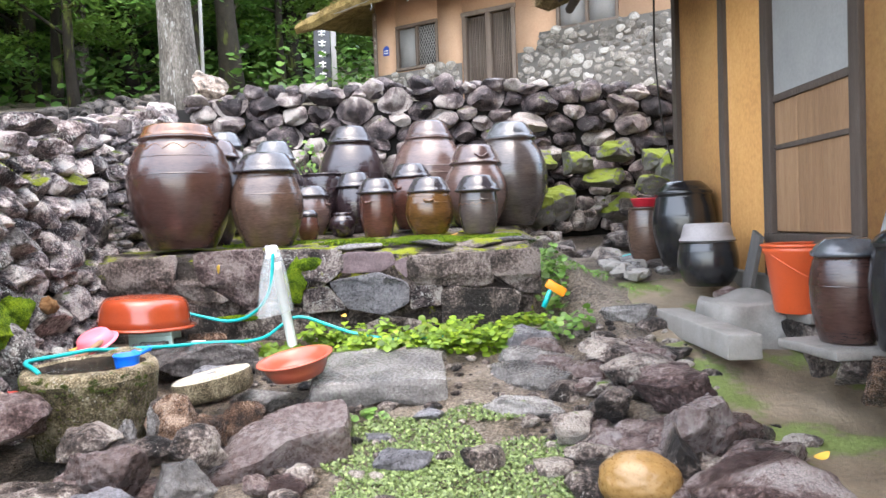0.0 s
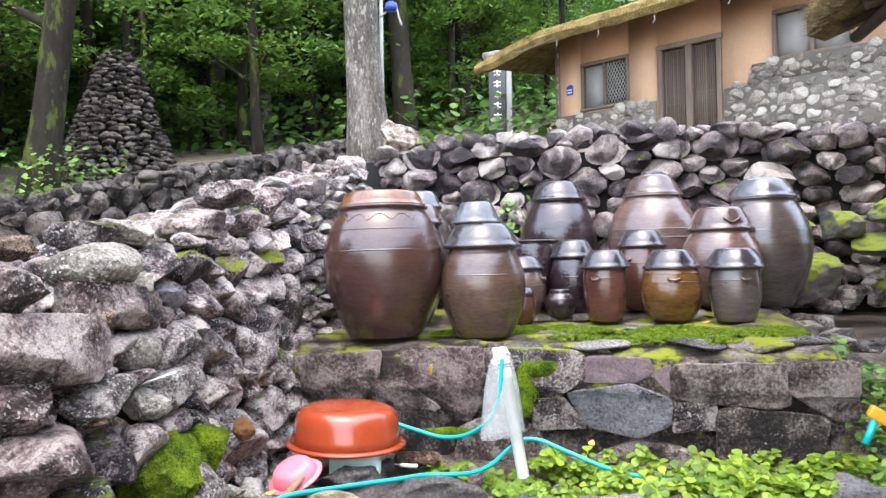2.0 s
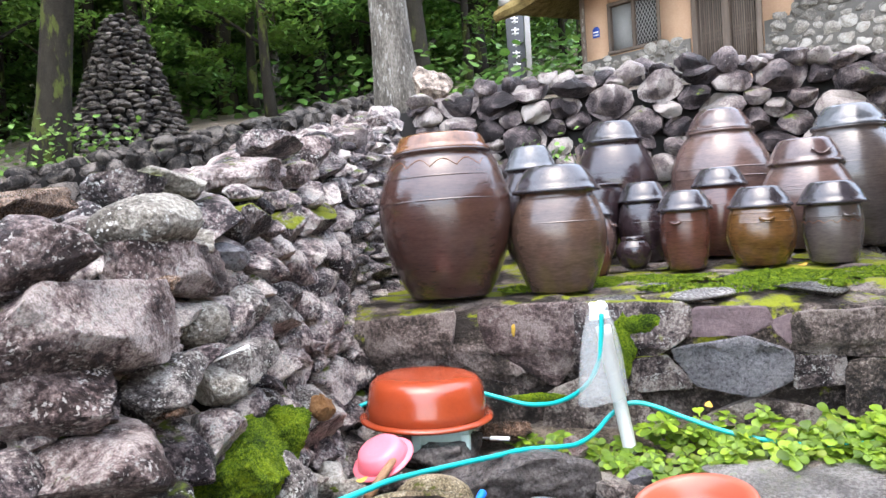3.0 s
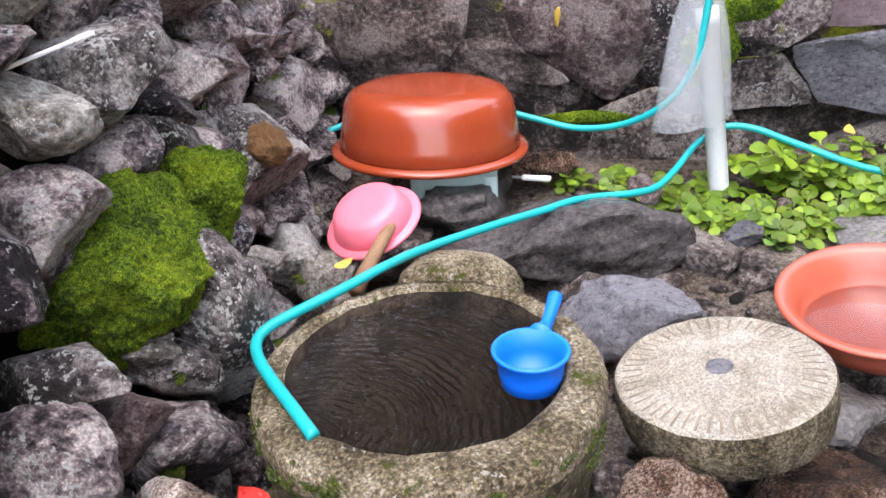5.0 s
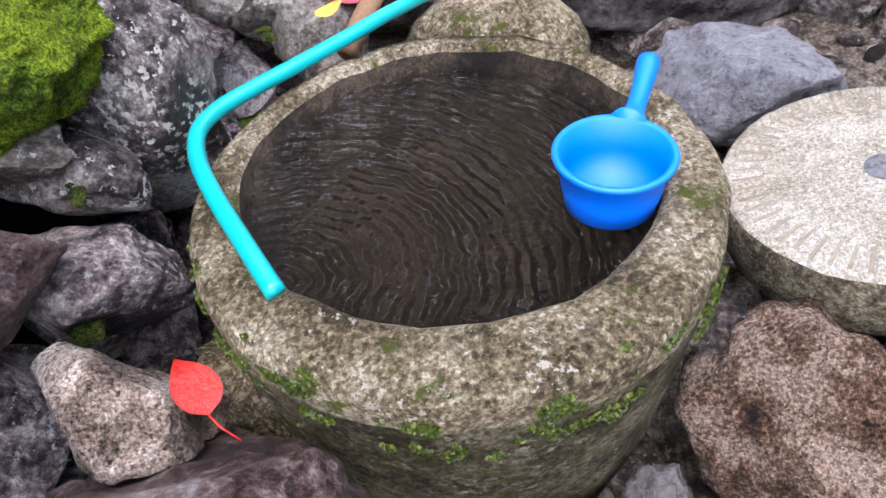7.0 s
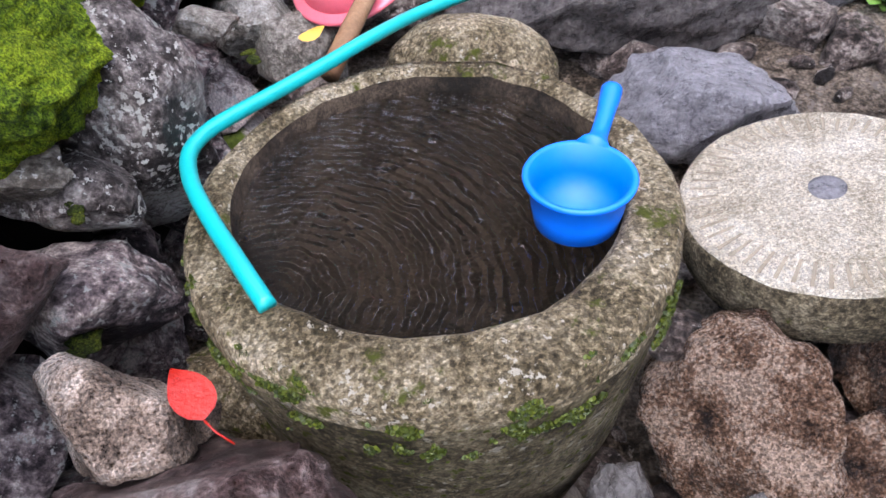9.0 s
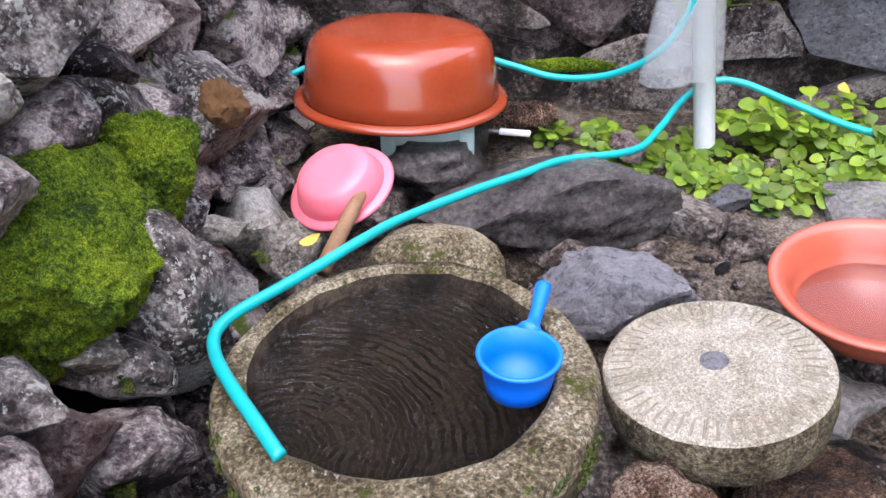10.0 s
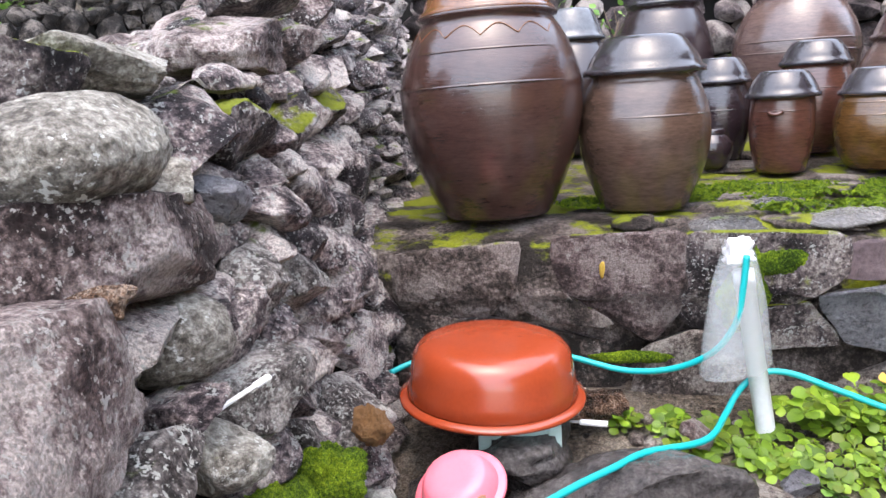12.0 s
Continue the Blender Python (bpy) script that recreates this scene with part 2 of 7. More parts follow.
M_doorwood = mat("door_wood", [(0.12, 0.062, 0.03), (0.25, 0.14, 0.07), (0.4, 0.24, 0.13)], 0.7, 2.4, 34, 0.5, rand=0.2, stretch=(6, 6, 0.5))
M_greywood = mat("grey_board", [(0.16, 0.15, 0.14), (0.27, 0.255, 0.24), (0.36, 0.34, 0.325)], 0.75, 3, 40, 0.4, rand=0.2, stretch=(6, 6, 0.6))
M_darkgrey = mat("dark_grey_board", [(0.05, 0.046, 0.042), (0.1, 0.093, 0.086), (0.16, 0.15, 0.14)], 0.75, 3, 40, 0.4, rand=0.2, stretch=(6, 6, 0.6))
M_paper = mat("window_paper", [(0.24, 0.235, 0.225), (0.37, 0.36, 0.345)], 0.8, 3, 40, 0.1)
# Near-black colour that paints in the missing light indoors.
M_black = mat("unlit_interior_black", [(0.01, 0.01, 0.01), (0.025, 0.022, 0.02)], 0.9, 5, 40, 0)
M_conc = mat("grey_concrete", [(0.15, 0.139, 0.124), (0.225, 0.21, 0.19), (0.3, 0.282, 0.26)], 0.6, 4, 70, 0.5, rand=0.15, contrast=1.3, deep=0.012, grain=0.1, fw=0.3)
M_bark = mat("pale_bark", [(0.05, 0.042, 0.032), (0.13, 0.115, 0.092), (0.24, 0.215, 0.185)], 0.85, 4, 30, 0.9, contrast=2.6, deep=0.05, spots=((0.3, 0.29, 0.26), 0.06, 12), moss=((0.1, 0.13, 0.05), -0.05, 2.5, False), rand=0.2, stretch=(2, 2, 0.7))
M_darkbark = mat("dark_bark", [(0.006, 0.005, 0.004), (0.017, 0.014, 0.01), (0.035, 0.03, 0.022)], 0.95, 5, 40, 0.9, moss=((0.055, 0.065, 0.016), 0.13, 2.0, False), rand=0.3, grain=0.2, stretch=(2, 2, 0.7))


def plastic(name, c, rough=0.32, coat=0.1):
    return mat(name, [tuple(x * 0.85 for x in c), c, tuple(min(1, x * 1.08) for x in c)], rough, 9, 70, 0.03, rand=0.0, gloss=0.15, coat=coat)


M_tub = plastic("red_brown_plastic", (0.28, 0.045, 0.014), 0.24, 0.3)
M_bowl = plastic("terracotta_plastic", (0.38, 0.085, 0.047), 0.32)
M_pink = plastic("pink_plastic", (0.82, 0.17, 0.22), 0.4)
M_blue = plastic("blue_plastic", (0.002, 0.155, 0.8), 0.5, 0.0)
M_hose = plastic("teal_hose_rubber", (0.006, 0.36, 0.36), 0.38)
M_stool = plastic("pale_green_plastic", (0.42, 0.55, 0.5), 0.45)
M_pvc = plastic("white_pvc", (0.72, 0.74, 0.74), 0.35)
M_bucket = plastic("orange_red_plastic", (0.55, 0.085, 0.022), 0.38)
M_orange = plastic("orange_plastic", (0.85, 0.27, 0.01), 0.4)
M_redlid = plastic("red_plastic", (0.6, 0.03, 0.05), 0.35)
M_white = plastic("white_plastic", (0.75, 0.74, 0.72), 0.4)
M_plaque = plastic("blue_enamel", (0.012, 0.05, 0.3), 0.4)
M_yellow = mat("yellow_paint", [(0.28, 0.17, 0.02), (0.45, 0.3, 0.03)], 0.7, 20, 80, 0.4, rand=0.0)
M_sign = plastic("black_sign_board", (0.025, 0.027, 0.03), 0.5)
M_redleaf = mat("red_leaf", [(0.26, 0.009, 0.006), (0.55, 0.024, 0.012)], 0.3, 20, 90, 0.4, rand=0.0)
M_cable = plastic("black_cable", (0.012, 0.012, 0.012), 0.6)


def leafmat(name, cols):
    m = mat(name, cols, 0.5, 0.7, 9, 0, rand=0.25, gloss=0.1)
    b = m.node_tree.nodes["Principled BSDF"]
    isl = m.node_tree.nodes.new("ShaderNodeNewGeometry")
    hs = m.node_tree.nodes.new("ShaderNodeHueSaturation")
    mr = m.node_tree.nodes.new("ShaderNodeMapRange")
    mr.inputs["To Min"].default_value, mr.inputs["To Max"].default_value = 0.55, 1.5
    old = b.inputs["Base Color"].links[0].from_socket
    m.node_tree.links.new(isl.outputs["Random Per Island"], mr.inputs["Value"])
    m.node_tree.links.new(mr.outputs[0], hs.inputs["Value"])
    m.node_tree.links.new(old, hs.inputs["Color"])
    m.node_tree.links.new(hs.outputs[0], b.inputs["Base Color"])
    tr = m.node_tree.nodes.new("ShaderNodeBsdfTranslucent")
    mx = m.node_tree.nodes.new("ShaderNodeMixShader")
    mx.inputs[0].default_value = 0.35
    m.node_tree.links.new(hs.outputs[0], tr.inputs[0])
    m.node_tree.links.new(b.outputs[0], mx.inputs[1])
    m.node_tree.links.new(tr.outputs[0], mx.inputs[2])
    m.node_tree.links.new(mx.outputs[0], m.node_tree.nodes["Material Output"].inputs[0])
    return m


M_leaf = leafmat("tree_leaves", [(0.03, 0.08, 0.014), (0.075, 0.165, 0.028), (0.15, 0.25, 0.045)])
M_leaflight = leafmat("light_tree_leaves", [(0.05, 0.12, 0.018), (0.105, 0.2, 0.03), (0.18, 0.28, 0.05)])
M_creeper = leafmat("creeper_leaves", [(0.045, 0.1, 0.008), (0.14, 0.235, 0.014), (0.27, 0.35, 0.022)])
M_weed = leafmat("weed_leaves", [(0.06, 0.15, 0.02), (0.12, 0.23, 0.04), (0.2, 0.31, 0.07)])
M_cress = leafmat("tiny_ground_leaves", [(0.095, 0.14, 0.045), (0.175, 0.235, 0.08), (0.28, 0.34, 0.14)])
M_mossleaf = leafmat("moss_leaves", [(0.02, 0.032, 0.004), (0.055, 0.078, 0.008), (0.13, 0.155, 0.016)])
M_dry = mat("dry_twigs", [(0.13, 0.09, 0.06), (0.24, 0.18, 0.12)], 0.8, 6, 40, 0.2)


# ---- building helpers ----
def link(name, bm, material, parent=None, label="", smooth=True, sharp=0):
    me = bpy.data.meshes.new(name)
    bm.normal_update()
    bm.to_mesh(me)
    bm.free()
    return meshed(name, me, material, parent, label, smooth, sharp)


def meshed(name, me, material, parent=None, label="", smooth=True, sharp=0):
    if not me.materials:
        me.materials.append(material)
    if smooth:
        me.shade_smooth()
    if sharp:
        me.set_sharp_from_angle(angle=radians(sharp))
    ob = new(name, me)
    if parent is not None:
        ob.parent = parent
    if label:
        ob["label"] = label
    return ob


def part(name, bm, material, parent, label="", smooth=True):
    return link(name, bm, material, parent, label, smooth)


def thing(name, m, label, category, group="", kind=""):
    ob = new(name)
    ob.empty_display_size = 0.1
    ob.matrix_world = m
    return tagged(ob, label, category, group, kind)


def pydata(verts, faces):
    me = bpy.data.meshes.new("mesh")
    me.from_pydata(verts, [], faces)
    return me


def lathe(profile, n=40, wob=0.0, seed=0, cap=True):
    """A turned shape round z from (radius, height) pairs."""
    bm = bmesh.new()
    rings = []
    for r, z in profile:
        ring = []
        for i in range(n):
            a = 2 * math.pi * i / n
            k = 1 + wob * noise.noise((math.cos(a) * 1.3 + seed, math.sin(a) * 1.3, z * 2.5)) if wob else 1
            ring.append(bm.verts.new((r * k * math.cos(a), r * k * math.sin(a), z)))
        rings.append(ring)
    for p, q in zip(rings, rings[1:]):
        for i in range(n):
            bm.faces.new((p[i], p[(i + 1) % n], q[(i + 1) % n], q[i]))
    if cap:
        if profile[0][0] > 1e-4:
            bm.faces.new(rings[0][::-1])
        if profile[-1][0] > 1e-4:
            bm.faces.new(rings[-1])
    return bm


def tube(points, r, n=10, close=True):
    """A round tube along points, radius r or one radius a point."""
    bm = bmesh.new()
    pts = [Vector(p) for p in points]
    rs = r if isinstance(r, (list, tuple)) else [r] * len(pts)
    rings = []
    up = Vector((0.13, 0.21, 0.97))
    for i, p in enumerate(pts):
        t = (pts[min(i + 1, len(pts) - 1)] - pts[max(i - 1, 0)]).normalized()
        side = t.cross(up)
        if side.length < 1e-3:
            side = t.cross(Vector((1, 0, 0)))
        side.normalize()
        top = side.cross(t)
        rings.append([bm.verts.new(p + rs[i] * (math.cos(2 * math.pi * j / n) * side + math.sin(2 * math.pi * j / n) * top)) for j in range(n)])
    for a, b in zip(rings, rings[1:]):
        for j in range(n):
            bm.faces.new((a[j], a[(j + 1) % n], b[(j + 1) % n], b[j]))
    if close:
        bm.faces.new(rings[0][::-1])
        bm.faces.new(rings[-1])
    bmesh.ops.recalc_face_normals(bm, faces=bm.faces)
    return bm


def spline(points, steps=8):
    """Catmull-Rom through points."""
    p = [Vector(q) for q in points]
    p = [2 * p[0] - p[1]] + p + [2 * p[-1] - p[-2]]
    out = []
    for i in range(1, len(p) - 2):
        for k in range(steps):
            t = k / steps
            a, b, c, d = p[i - 1], p[i], p[i + 1], p[i + 2]
            out.append(0.5 * (2 * b + (c - a) * t + (2 * a - 5 * b + 4 * c - d) * t * t + (3 * b - a - 3 * c + d) * t ** 3))
    return out + [p[-2]]


def box(x0, y0, z0, x1, y1, z1, bevel=0.0, rough=0.0, seed=0, cuts=0):
    bm = bmesh.new()
    bmesh.ops.create_cube(bm, size=1)
    for v in bm.verts:
        v.co = Vector((x0 + (v.co.x + 0.5) * (x1 - x0), y0 + (v.co.y + 0.5) * (y1 - y0), z0 + (v.co.z + 0.5) * (z1 - z0)))
    if bevel:
        bmesh.ops.bevel(bm, geom=bm.edges[:], offset=bevel, segments=2, profile=0.6, affect="EDGES")
    if cuts:
        bmesh.ops.subdivide_edges(bm, edges=bm.edges[:], cuts=cuts, use_grid_fill=True)
    if rough:
        for v in bm.verts:
            v.co += rough * Vector(noise.noise_vector(v.co * 4 + Vector((seed, seed * 2, 0))))
    return bm


def rock(seed, sx, sy, sz, sub=3, cuts=9, flat=0.0, lump=0.16):
    """A stone of half sizes sx, sy, sz: a ball with worn planes cut off it and uneven sides. flat: how slab-like it is."""
    rng = random.Random(seed)
    bm = bmesh.new()
    bmesh.ops.create_icosphere(bm, subdivisions=sub, radius=1)
    planes = []
    for _ in range(cuts):
        n = Vector((rng.gauss(0, 1), rng.gauss(0, 1), rng.gauss(0, 0.8))).normalized()
        planes.append((n, rng.uniform(0.5, 0.8)))
    if flat:
        planes += [(Vector((rng.uniform(-0.08, 0.08), rng.uniform(-0.08, 0.08), 1)).normalized(), 1 - flat), (Vector((0, 0, -1)), 1 - flat)]
    o = Vector((seed * 3.1 % 17, seed * 1.7 % 13, seed * 0.9 % 11))
    for v in bm.verts:
        c = v.co
        for n, d in planes:
            k = c.dot(n) - d
            if k > 0:
                c = c - n * k * 0.97
        c = c * (1 + lump * noise.noise(c * 1.6 + o) + 0.5 * lump * noise.noise(c * 4.3 + o) + 0.2 * lump * noise.noise(c * 10 + o) + 0.07 * lump * noise.noise(c * 22 + o))
        v.co = Vector((c.x * sx, c.y * sy, c.z * sz / (1 - flat if flat else 1)))
    return bm


def smooth01(a, b, x):
    t = min(1, max(0, (x - a) / (b - a)))
    return t * t * (3 - 2 * t)


def lerps(x, table):
    if x <= table[0][0]:
        return table[0][1]
    for (a, p), (b, q) in zip(table, table[1:]):
        if x <= b:
            return p + (q - p) * (x - a) / (b - a)
    return table[-1][1]


# ---- ground ----
def ground_z(x, y):
    yard = lerps(y, [(-8, -0.1), (0, 0.0), (3.2, 0.2), (4.4, 0.42), (5.3, 0.58), (6, 0.66), (9.2, 0.95)])
    yard += (0.12 + 0.12 * smooth01(4.9, 5.8, y)) * smooth01(0.75, 1.25, x) + 0.02 * noise.noise((x * 1.3, y * 1.3, 0)) + 0.012 * noise.noise((x * 5, y * 5, 3))
    yard += 0.2 * smooth01(0.6, 0.8, x) * (1 - smooth01(1.0, 1.3, x)) * smooth01(5.35, 5.9, y)
    hill = lerps(y, [(-8, 0.6), (0, 1.0), (3, 1.3), (9, 2.2), (15, 4.0), (22, 5.6), (40, 11), (60, 26), (90, 40), (400, 60)]) + 0.12 * noise.noise((x * 0.4, y * 0.4, 1))
    fx, top = lerps(y, [(4.2, -12.5), (7, -9.6), (9.2, -7.35), (17.2, -5.0)]), lerps(y, [(0, 1.6), (4, 1.8), (7, 2.2), (9.3, 2.75), (17.2, 4.75)])
    hill += (min(hill, top - 1.3) - hill) * smooth01(fx - 0.5, fx - 0.2, x) * (1 - smooth01(17.0, 17.6, y))
    hill += (top - 0.35 - hill) * (1 - smooth01(fx - 0.6, fx - 0.3, x)) * (1 - smooth01(9, 17.0, y)) * smooth01(fx - 4, fx - 1, x)
    back = lerps(y, [(8.9, 2.75), (11, 3.2), (14, 3.75), (17, 4.3), (22, 5.6), (40, 11), (60, 26), (90, 40), (400, 60)]) + 0.05 * noise.noise((x * 0.4, y * 0.4, 1))
    left = 1 - smooth01(-3.15, -2.75, x)
    up = smooth01(9.1, 9.45, y)
    far = hill + (back - hill) * smooth01(-4.5, -3, x) * smooth01(8.7, 9.4, y)
    return yard + (far - yard) * max(left, up)


def build_ground():
    def axis(lo, a, b, hi, fine):
        out, v, s = [], a, fine
        while v < b:
            out.append(v)
            v += fine
        out.append(b)
        for sign, end, lim in ((-1, out[0], lo), (1, out[-1], hi)):
            s, v, ext = fine, end, []
            while (v > lim) if sign < 0 else (v < lim):
                s *= 1.35
                v += sign * s
                ext.append(v)
            out = ext[::-1] + out if sign < 0 else out + ext
        return out
    xs, ys = axis(-600, -3.6, 3.4, 600, 0.06), axis(-300, 1.5, 10, 700, 0.06)
    verts = [(x, y, ground_z(x, y)) for y in ys for x in xs]
    w = len(xs)
    faces = [(j * w + i, j * w + i + 1, (j + 1) * w + i + 1, (j + 1) * w + i) for j in range(len(ys) - 1) for i in range(w - 1)]
    tagged(meshed("ground", pydata(verts, faces), M_earth), "damp brown earth yard with pebbles and moss between stones", "ground", kind="structure")


build_ground()


def build_path():
    """The trodden earth along the house, with a film of green on it."""
    xs, ys = [1.2 + 0.05 * i for i in range(23)], [-2.0 + 0.05 * i for i in range(156)]
    verts, w = [], len(xs)
    for y in ys:
        edge = 1.28 + 0.1 * noise.noise((y * 1.7, 3, 0)) + 0.06 * noise.noise((y * 6, 1, 0))
        for i, x in enumerate(xs):
            xx = edge + (2.29 - edge) * i / (w - 1)
            verts.append((xx, y, ground_z(xx, y) + 0.03 * smooth01(edge, edge + 0.2, xx) + 0.006 * noise.noise((xx * 9, y * 9, 4)) - 0.012))
    faces = [(j * w + i, j * w + i + 1, (j + 1) * w + i + 1, (j + 1) * w + i) for j in range(len(ys) - 1) for i in range(w - 1)]
    tagged(meshed("path", pydata(verts, faces), M_path), "trodden wet earth path with green algae beside the house", "path", kind="structure")


build_path()


# ---- dry stone walls ----
def cells(w, h, size, seed, aspect=1.45, sizes=None):
    """Uneven packed cells over a w x h face: each a centre and a polygon round it."""
    rng = random.Random(seed)
    pts = []
    tries = int(30 * w * h / (size * size))
    for _ in range(tries):
        u, v = rng.uniform(0, w), rng.uniform(0, h)
        k = size * (sizes(u, v) if sizes else 1) * rng.choice((0.55, 0.75, 0.85, 1, 1.0, 1.2))
        if all(((u - a) / aspect) ** 2 + (v - b) ** 2 > ((k + c) * 0.47) ** 2 for a, b, c in pts):
            pts.append((u, v, k))
    out = []
    for i, (u, v, k) in enumerate(pts):
        near = sorted((q for j, q in enumerate(pts) if j != i and abs(q[0] - u) < 4 * size and abs(q[1] - v) < 3 * size), key=lambda q: ((q[0] - u) / aspect) ** 2 + (q[1] - v) ** 2)[:14]
        e = 0.75 * k
        poly = [(max(-0.05, u - e * 1.5), max(0, v - e)), (min(w, u + e * 1.5), max(0, v - e)), (min(w, u + e * 1.5), min(h, v + e)), (max(-0.05, u - e * 1.5), min(h, v + e))]
        for a, b, c in near:
            du, dv = (a - u) / aspect ** 2, b - v
            share = k / (k + c)
            mu, mv = u + (a - u) * share, v + (b - v) * share
            lim = du * mu + dv * mv
            res = []
            for p, q in zip(poly, poly[1:] + poly[:1]):
                fp, fq = du * p[0] + dv * p[1] - lim, du * q[0] + dv * q[1] - lim
                if fp <= 0:
                    res.append(p)
                if fp * fq < 0:
                    t = fp / (fp - fq)
                    res.append((p[0] + (q[0] - p[0]) * t, p[1] + (q[1] - p[1]) * t))
            poly = res
            if len(poly) < 3:
                break
        if len(poly) >= 3:
            out.append((sum(p[0] for p in poly) / len(poly), sum(p[1] for p in poly) / len(poly), poly))
    return out


def cell_stone(cu, cv, poly, place, seed, nt=18, bulge=0.55, fill=0.97, deep=0.6, squared=False):
    """A stone that fills a cell of a wall's face; place(u, v, out) gives points of the world."""
    rng = random.Random(seed)
    size = math.sqrt(abs(sum(p[0] * q[1] - q[0] * p[1] for p, q in zip(poly, poly[1:] + poly[:1]))) / 2)

    def reach(a):
        c, s = math.cos(a), math.sin(a)
        best = 9
        for p, q in zip(poly, poly[1:] + poly[:1]):
            ax, ay, bx, by = p[0] - cu, p[1] - cv, q[0] - cu, q[1] - cv
            den = c * (by - ay) - s * (bx - ax)
            if abs(den) < 1e-9:
                continue
            t = (ax * (by - ay) - ay * (bx - ax)) / den
            if t > 0:
                best = min(best, t)
        return best
    rad = [reach(2 * math.pi * i / nt) for i in range(nt)]
    rad = [0.7 * rad[i] + 0.15 * (rad[i - 1] + rad[(i + 1) % nt]) for i in range(nt)]
    tilt, lean = rng.uniform(-0.45, 0.45), rng.uniform(-0.25, 0.5)
    jut = rng.uniform(-0.12, 0.2) * size
    planes = [(Vector((rng.gauss(0, 0.9), rng.gauss(0, 0.9), 1)).normalized(), rng.uniform(0.38, 0.62)) for _ in range(6)]
    if squared:
        tilt, lean = 0.3 * tilt, 0.3 * lean
        planes = [(Vector((rng.gauss(0, 0.12), rng.gauss(0, 0.12), 1)).normalized(), rng.uniform(0.3, 0.4)) for _ in range(3)]
    off = Vector((seed * 1.37 % 29, seed * 0.71 % 31, 0))
    verts, faces = [], []
    prof = [(0.8, -deep), (0.97, -0.12), (1.0, 0.12), (0.96, 0.36), (0.86, 0.55), (0.68, 0.68), (0.45, 0.74), (0.2, 0.76)]
    for f, w in prof:
        for i in range(nt):
            a = 2 * math.pi * i / nt
            q = Vector((f * math.cos(a), f * math.sin(a), max(0, w)))
            for n, d in planes:
                k = q.dot(n) - d
                if k > 0 and w > 0:
                    q = q - n * k * 0.95
            r = fill * rad[i]
            u, v = q.x * r, q.y * r
            o = (q.z if w > 0 else w) * size * bulge + (tilt * u + lean * -v) * (0.6 if w > 0 else 0) + jut
            nz = 0.055 * size * (noise.noise(Vector((u, v, o)) / size * 2.3 + off) + 0.6 * noise.noise(Vector((u, v, o)) / size * 6 + off))
            verts.append(place(cu + u + nz * 0.5, cv + v + nz * 0.5, o + nz))
    c = len(verts)
    top = [verts[-nt + i] for i in range(nt)]
    verts.append(sum((Vector(p) for p in top), Vector()) / nt)
    for k in range(len(prof) - 1):
        for i in range(nt):
            faces.append((k * nt + i, k * nt + (i + 1) % nt, (k + 1) * nt + (i + 1) % nt, (k + 1) * nt + i))
    for i in range(nt):
        faces.append((c - nt + i, c - nt + (i + 1) % nt, c))
    return verts, faces


def stone_face(parent, place, w, h, size, seed, material, near=None, nt=18, keep=None, aspect=1.45, sizes=None, bulge=0.6, rest_label="", fill=1.0, flip=False):
    """Packs a face with stones: those in the near stretch are single stones, the rest one mesh."""
    rv, rf, n = [], [], 0
    for i, (cu, cv, poly) in enumerate(cells(w, h, size, seed, aspect, sizes)):
        if keep and not keep(cu, cv):
            continue
        v, f = cell_stone(cu, cv, poly, place, seed * 1000 + i, nt, bulge, fill)
        if flip:
            f = [q[::-1] for q in f]
        if near and near(cu, cv) and n < 300:
            meshed("stone", pydata(v, f), material, parent, sharp=42)
            n += 1
        else:
            b = len(rv)
            rv += v
            rf += [tuple(k + b for k in q) for q in f]
    if rv:
        tagged(meshed("stone_fill", pydata(rv, rf), material, parent, rest_label, sharp=42), kind="stuff")


def left_top(y):
    return lerps(y, [(1, 1.5), (2.7, 1.64), (3.3, 1.74), (3.8, 1.85), (4.4, 1.98), (5.5, 2.18), (7, 2.46), (8.9, 2.9)])


def left_x(y, z):
    return lerps(y, [(0.8, -2.2), (4, -2.25), (5.3, -2.46), (8.9, -2.75)]) - 0.2 * (z - 0.4)


def left_face(u, v, out):
    y = 0.8 + u
    z0 = lerps(y, [(0.8, 0.0), (3.2, 0.25), (5.3, 0.6), (6, 1.2), (8.9, 1.35)])
    z = z0 + (left_top(y) - z0) * v / 2
    return (left_x(y, z) + out - 0.05 * smooth01(1.6, 2.2, y) * (1 - smooth01(5.6, 6.6, y)), y, z)


def back_face(u, v, out):
    x = -3.1 + u
    z = 1.25 + (lerps(x, [(-3, 3.0), (-1.5, 3.12), (1, 3.08), (2, 3.0), (4, 2.9)]) - 1.25) * v / 1.85
    return (x, 8.95 + 0.07 * (z - 2) - out, z)


def far_pos(u):
    return lerps(u, [(0, -12.5), (4, -9.6), (7, -7.35), (15.3, -5.0)]), lerps(u, [(0, 4.2), (4, 7.0), (7, 9.2), (15.3, 17.2)])


def far_face(u, v, out):
    x, y = far_pos(u)
    top = lerps(y, [(4, 1.8), (7, 2.2), (9.3, 2.75), (17.2, 4.75)])
    return (x + 0.8 * out, y - 0.6 * out, top - 1.5 + v)


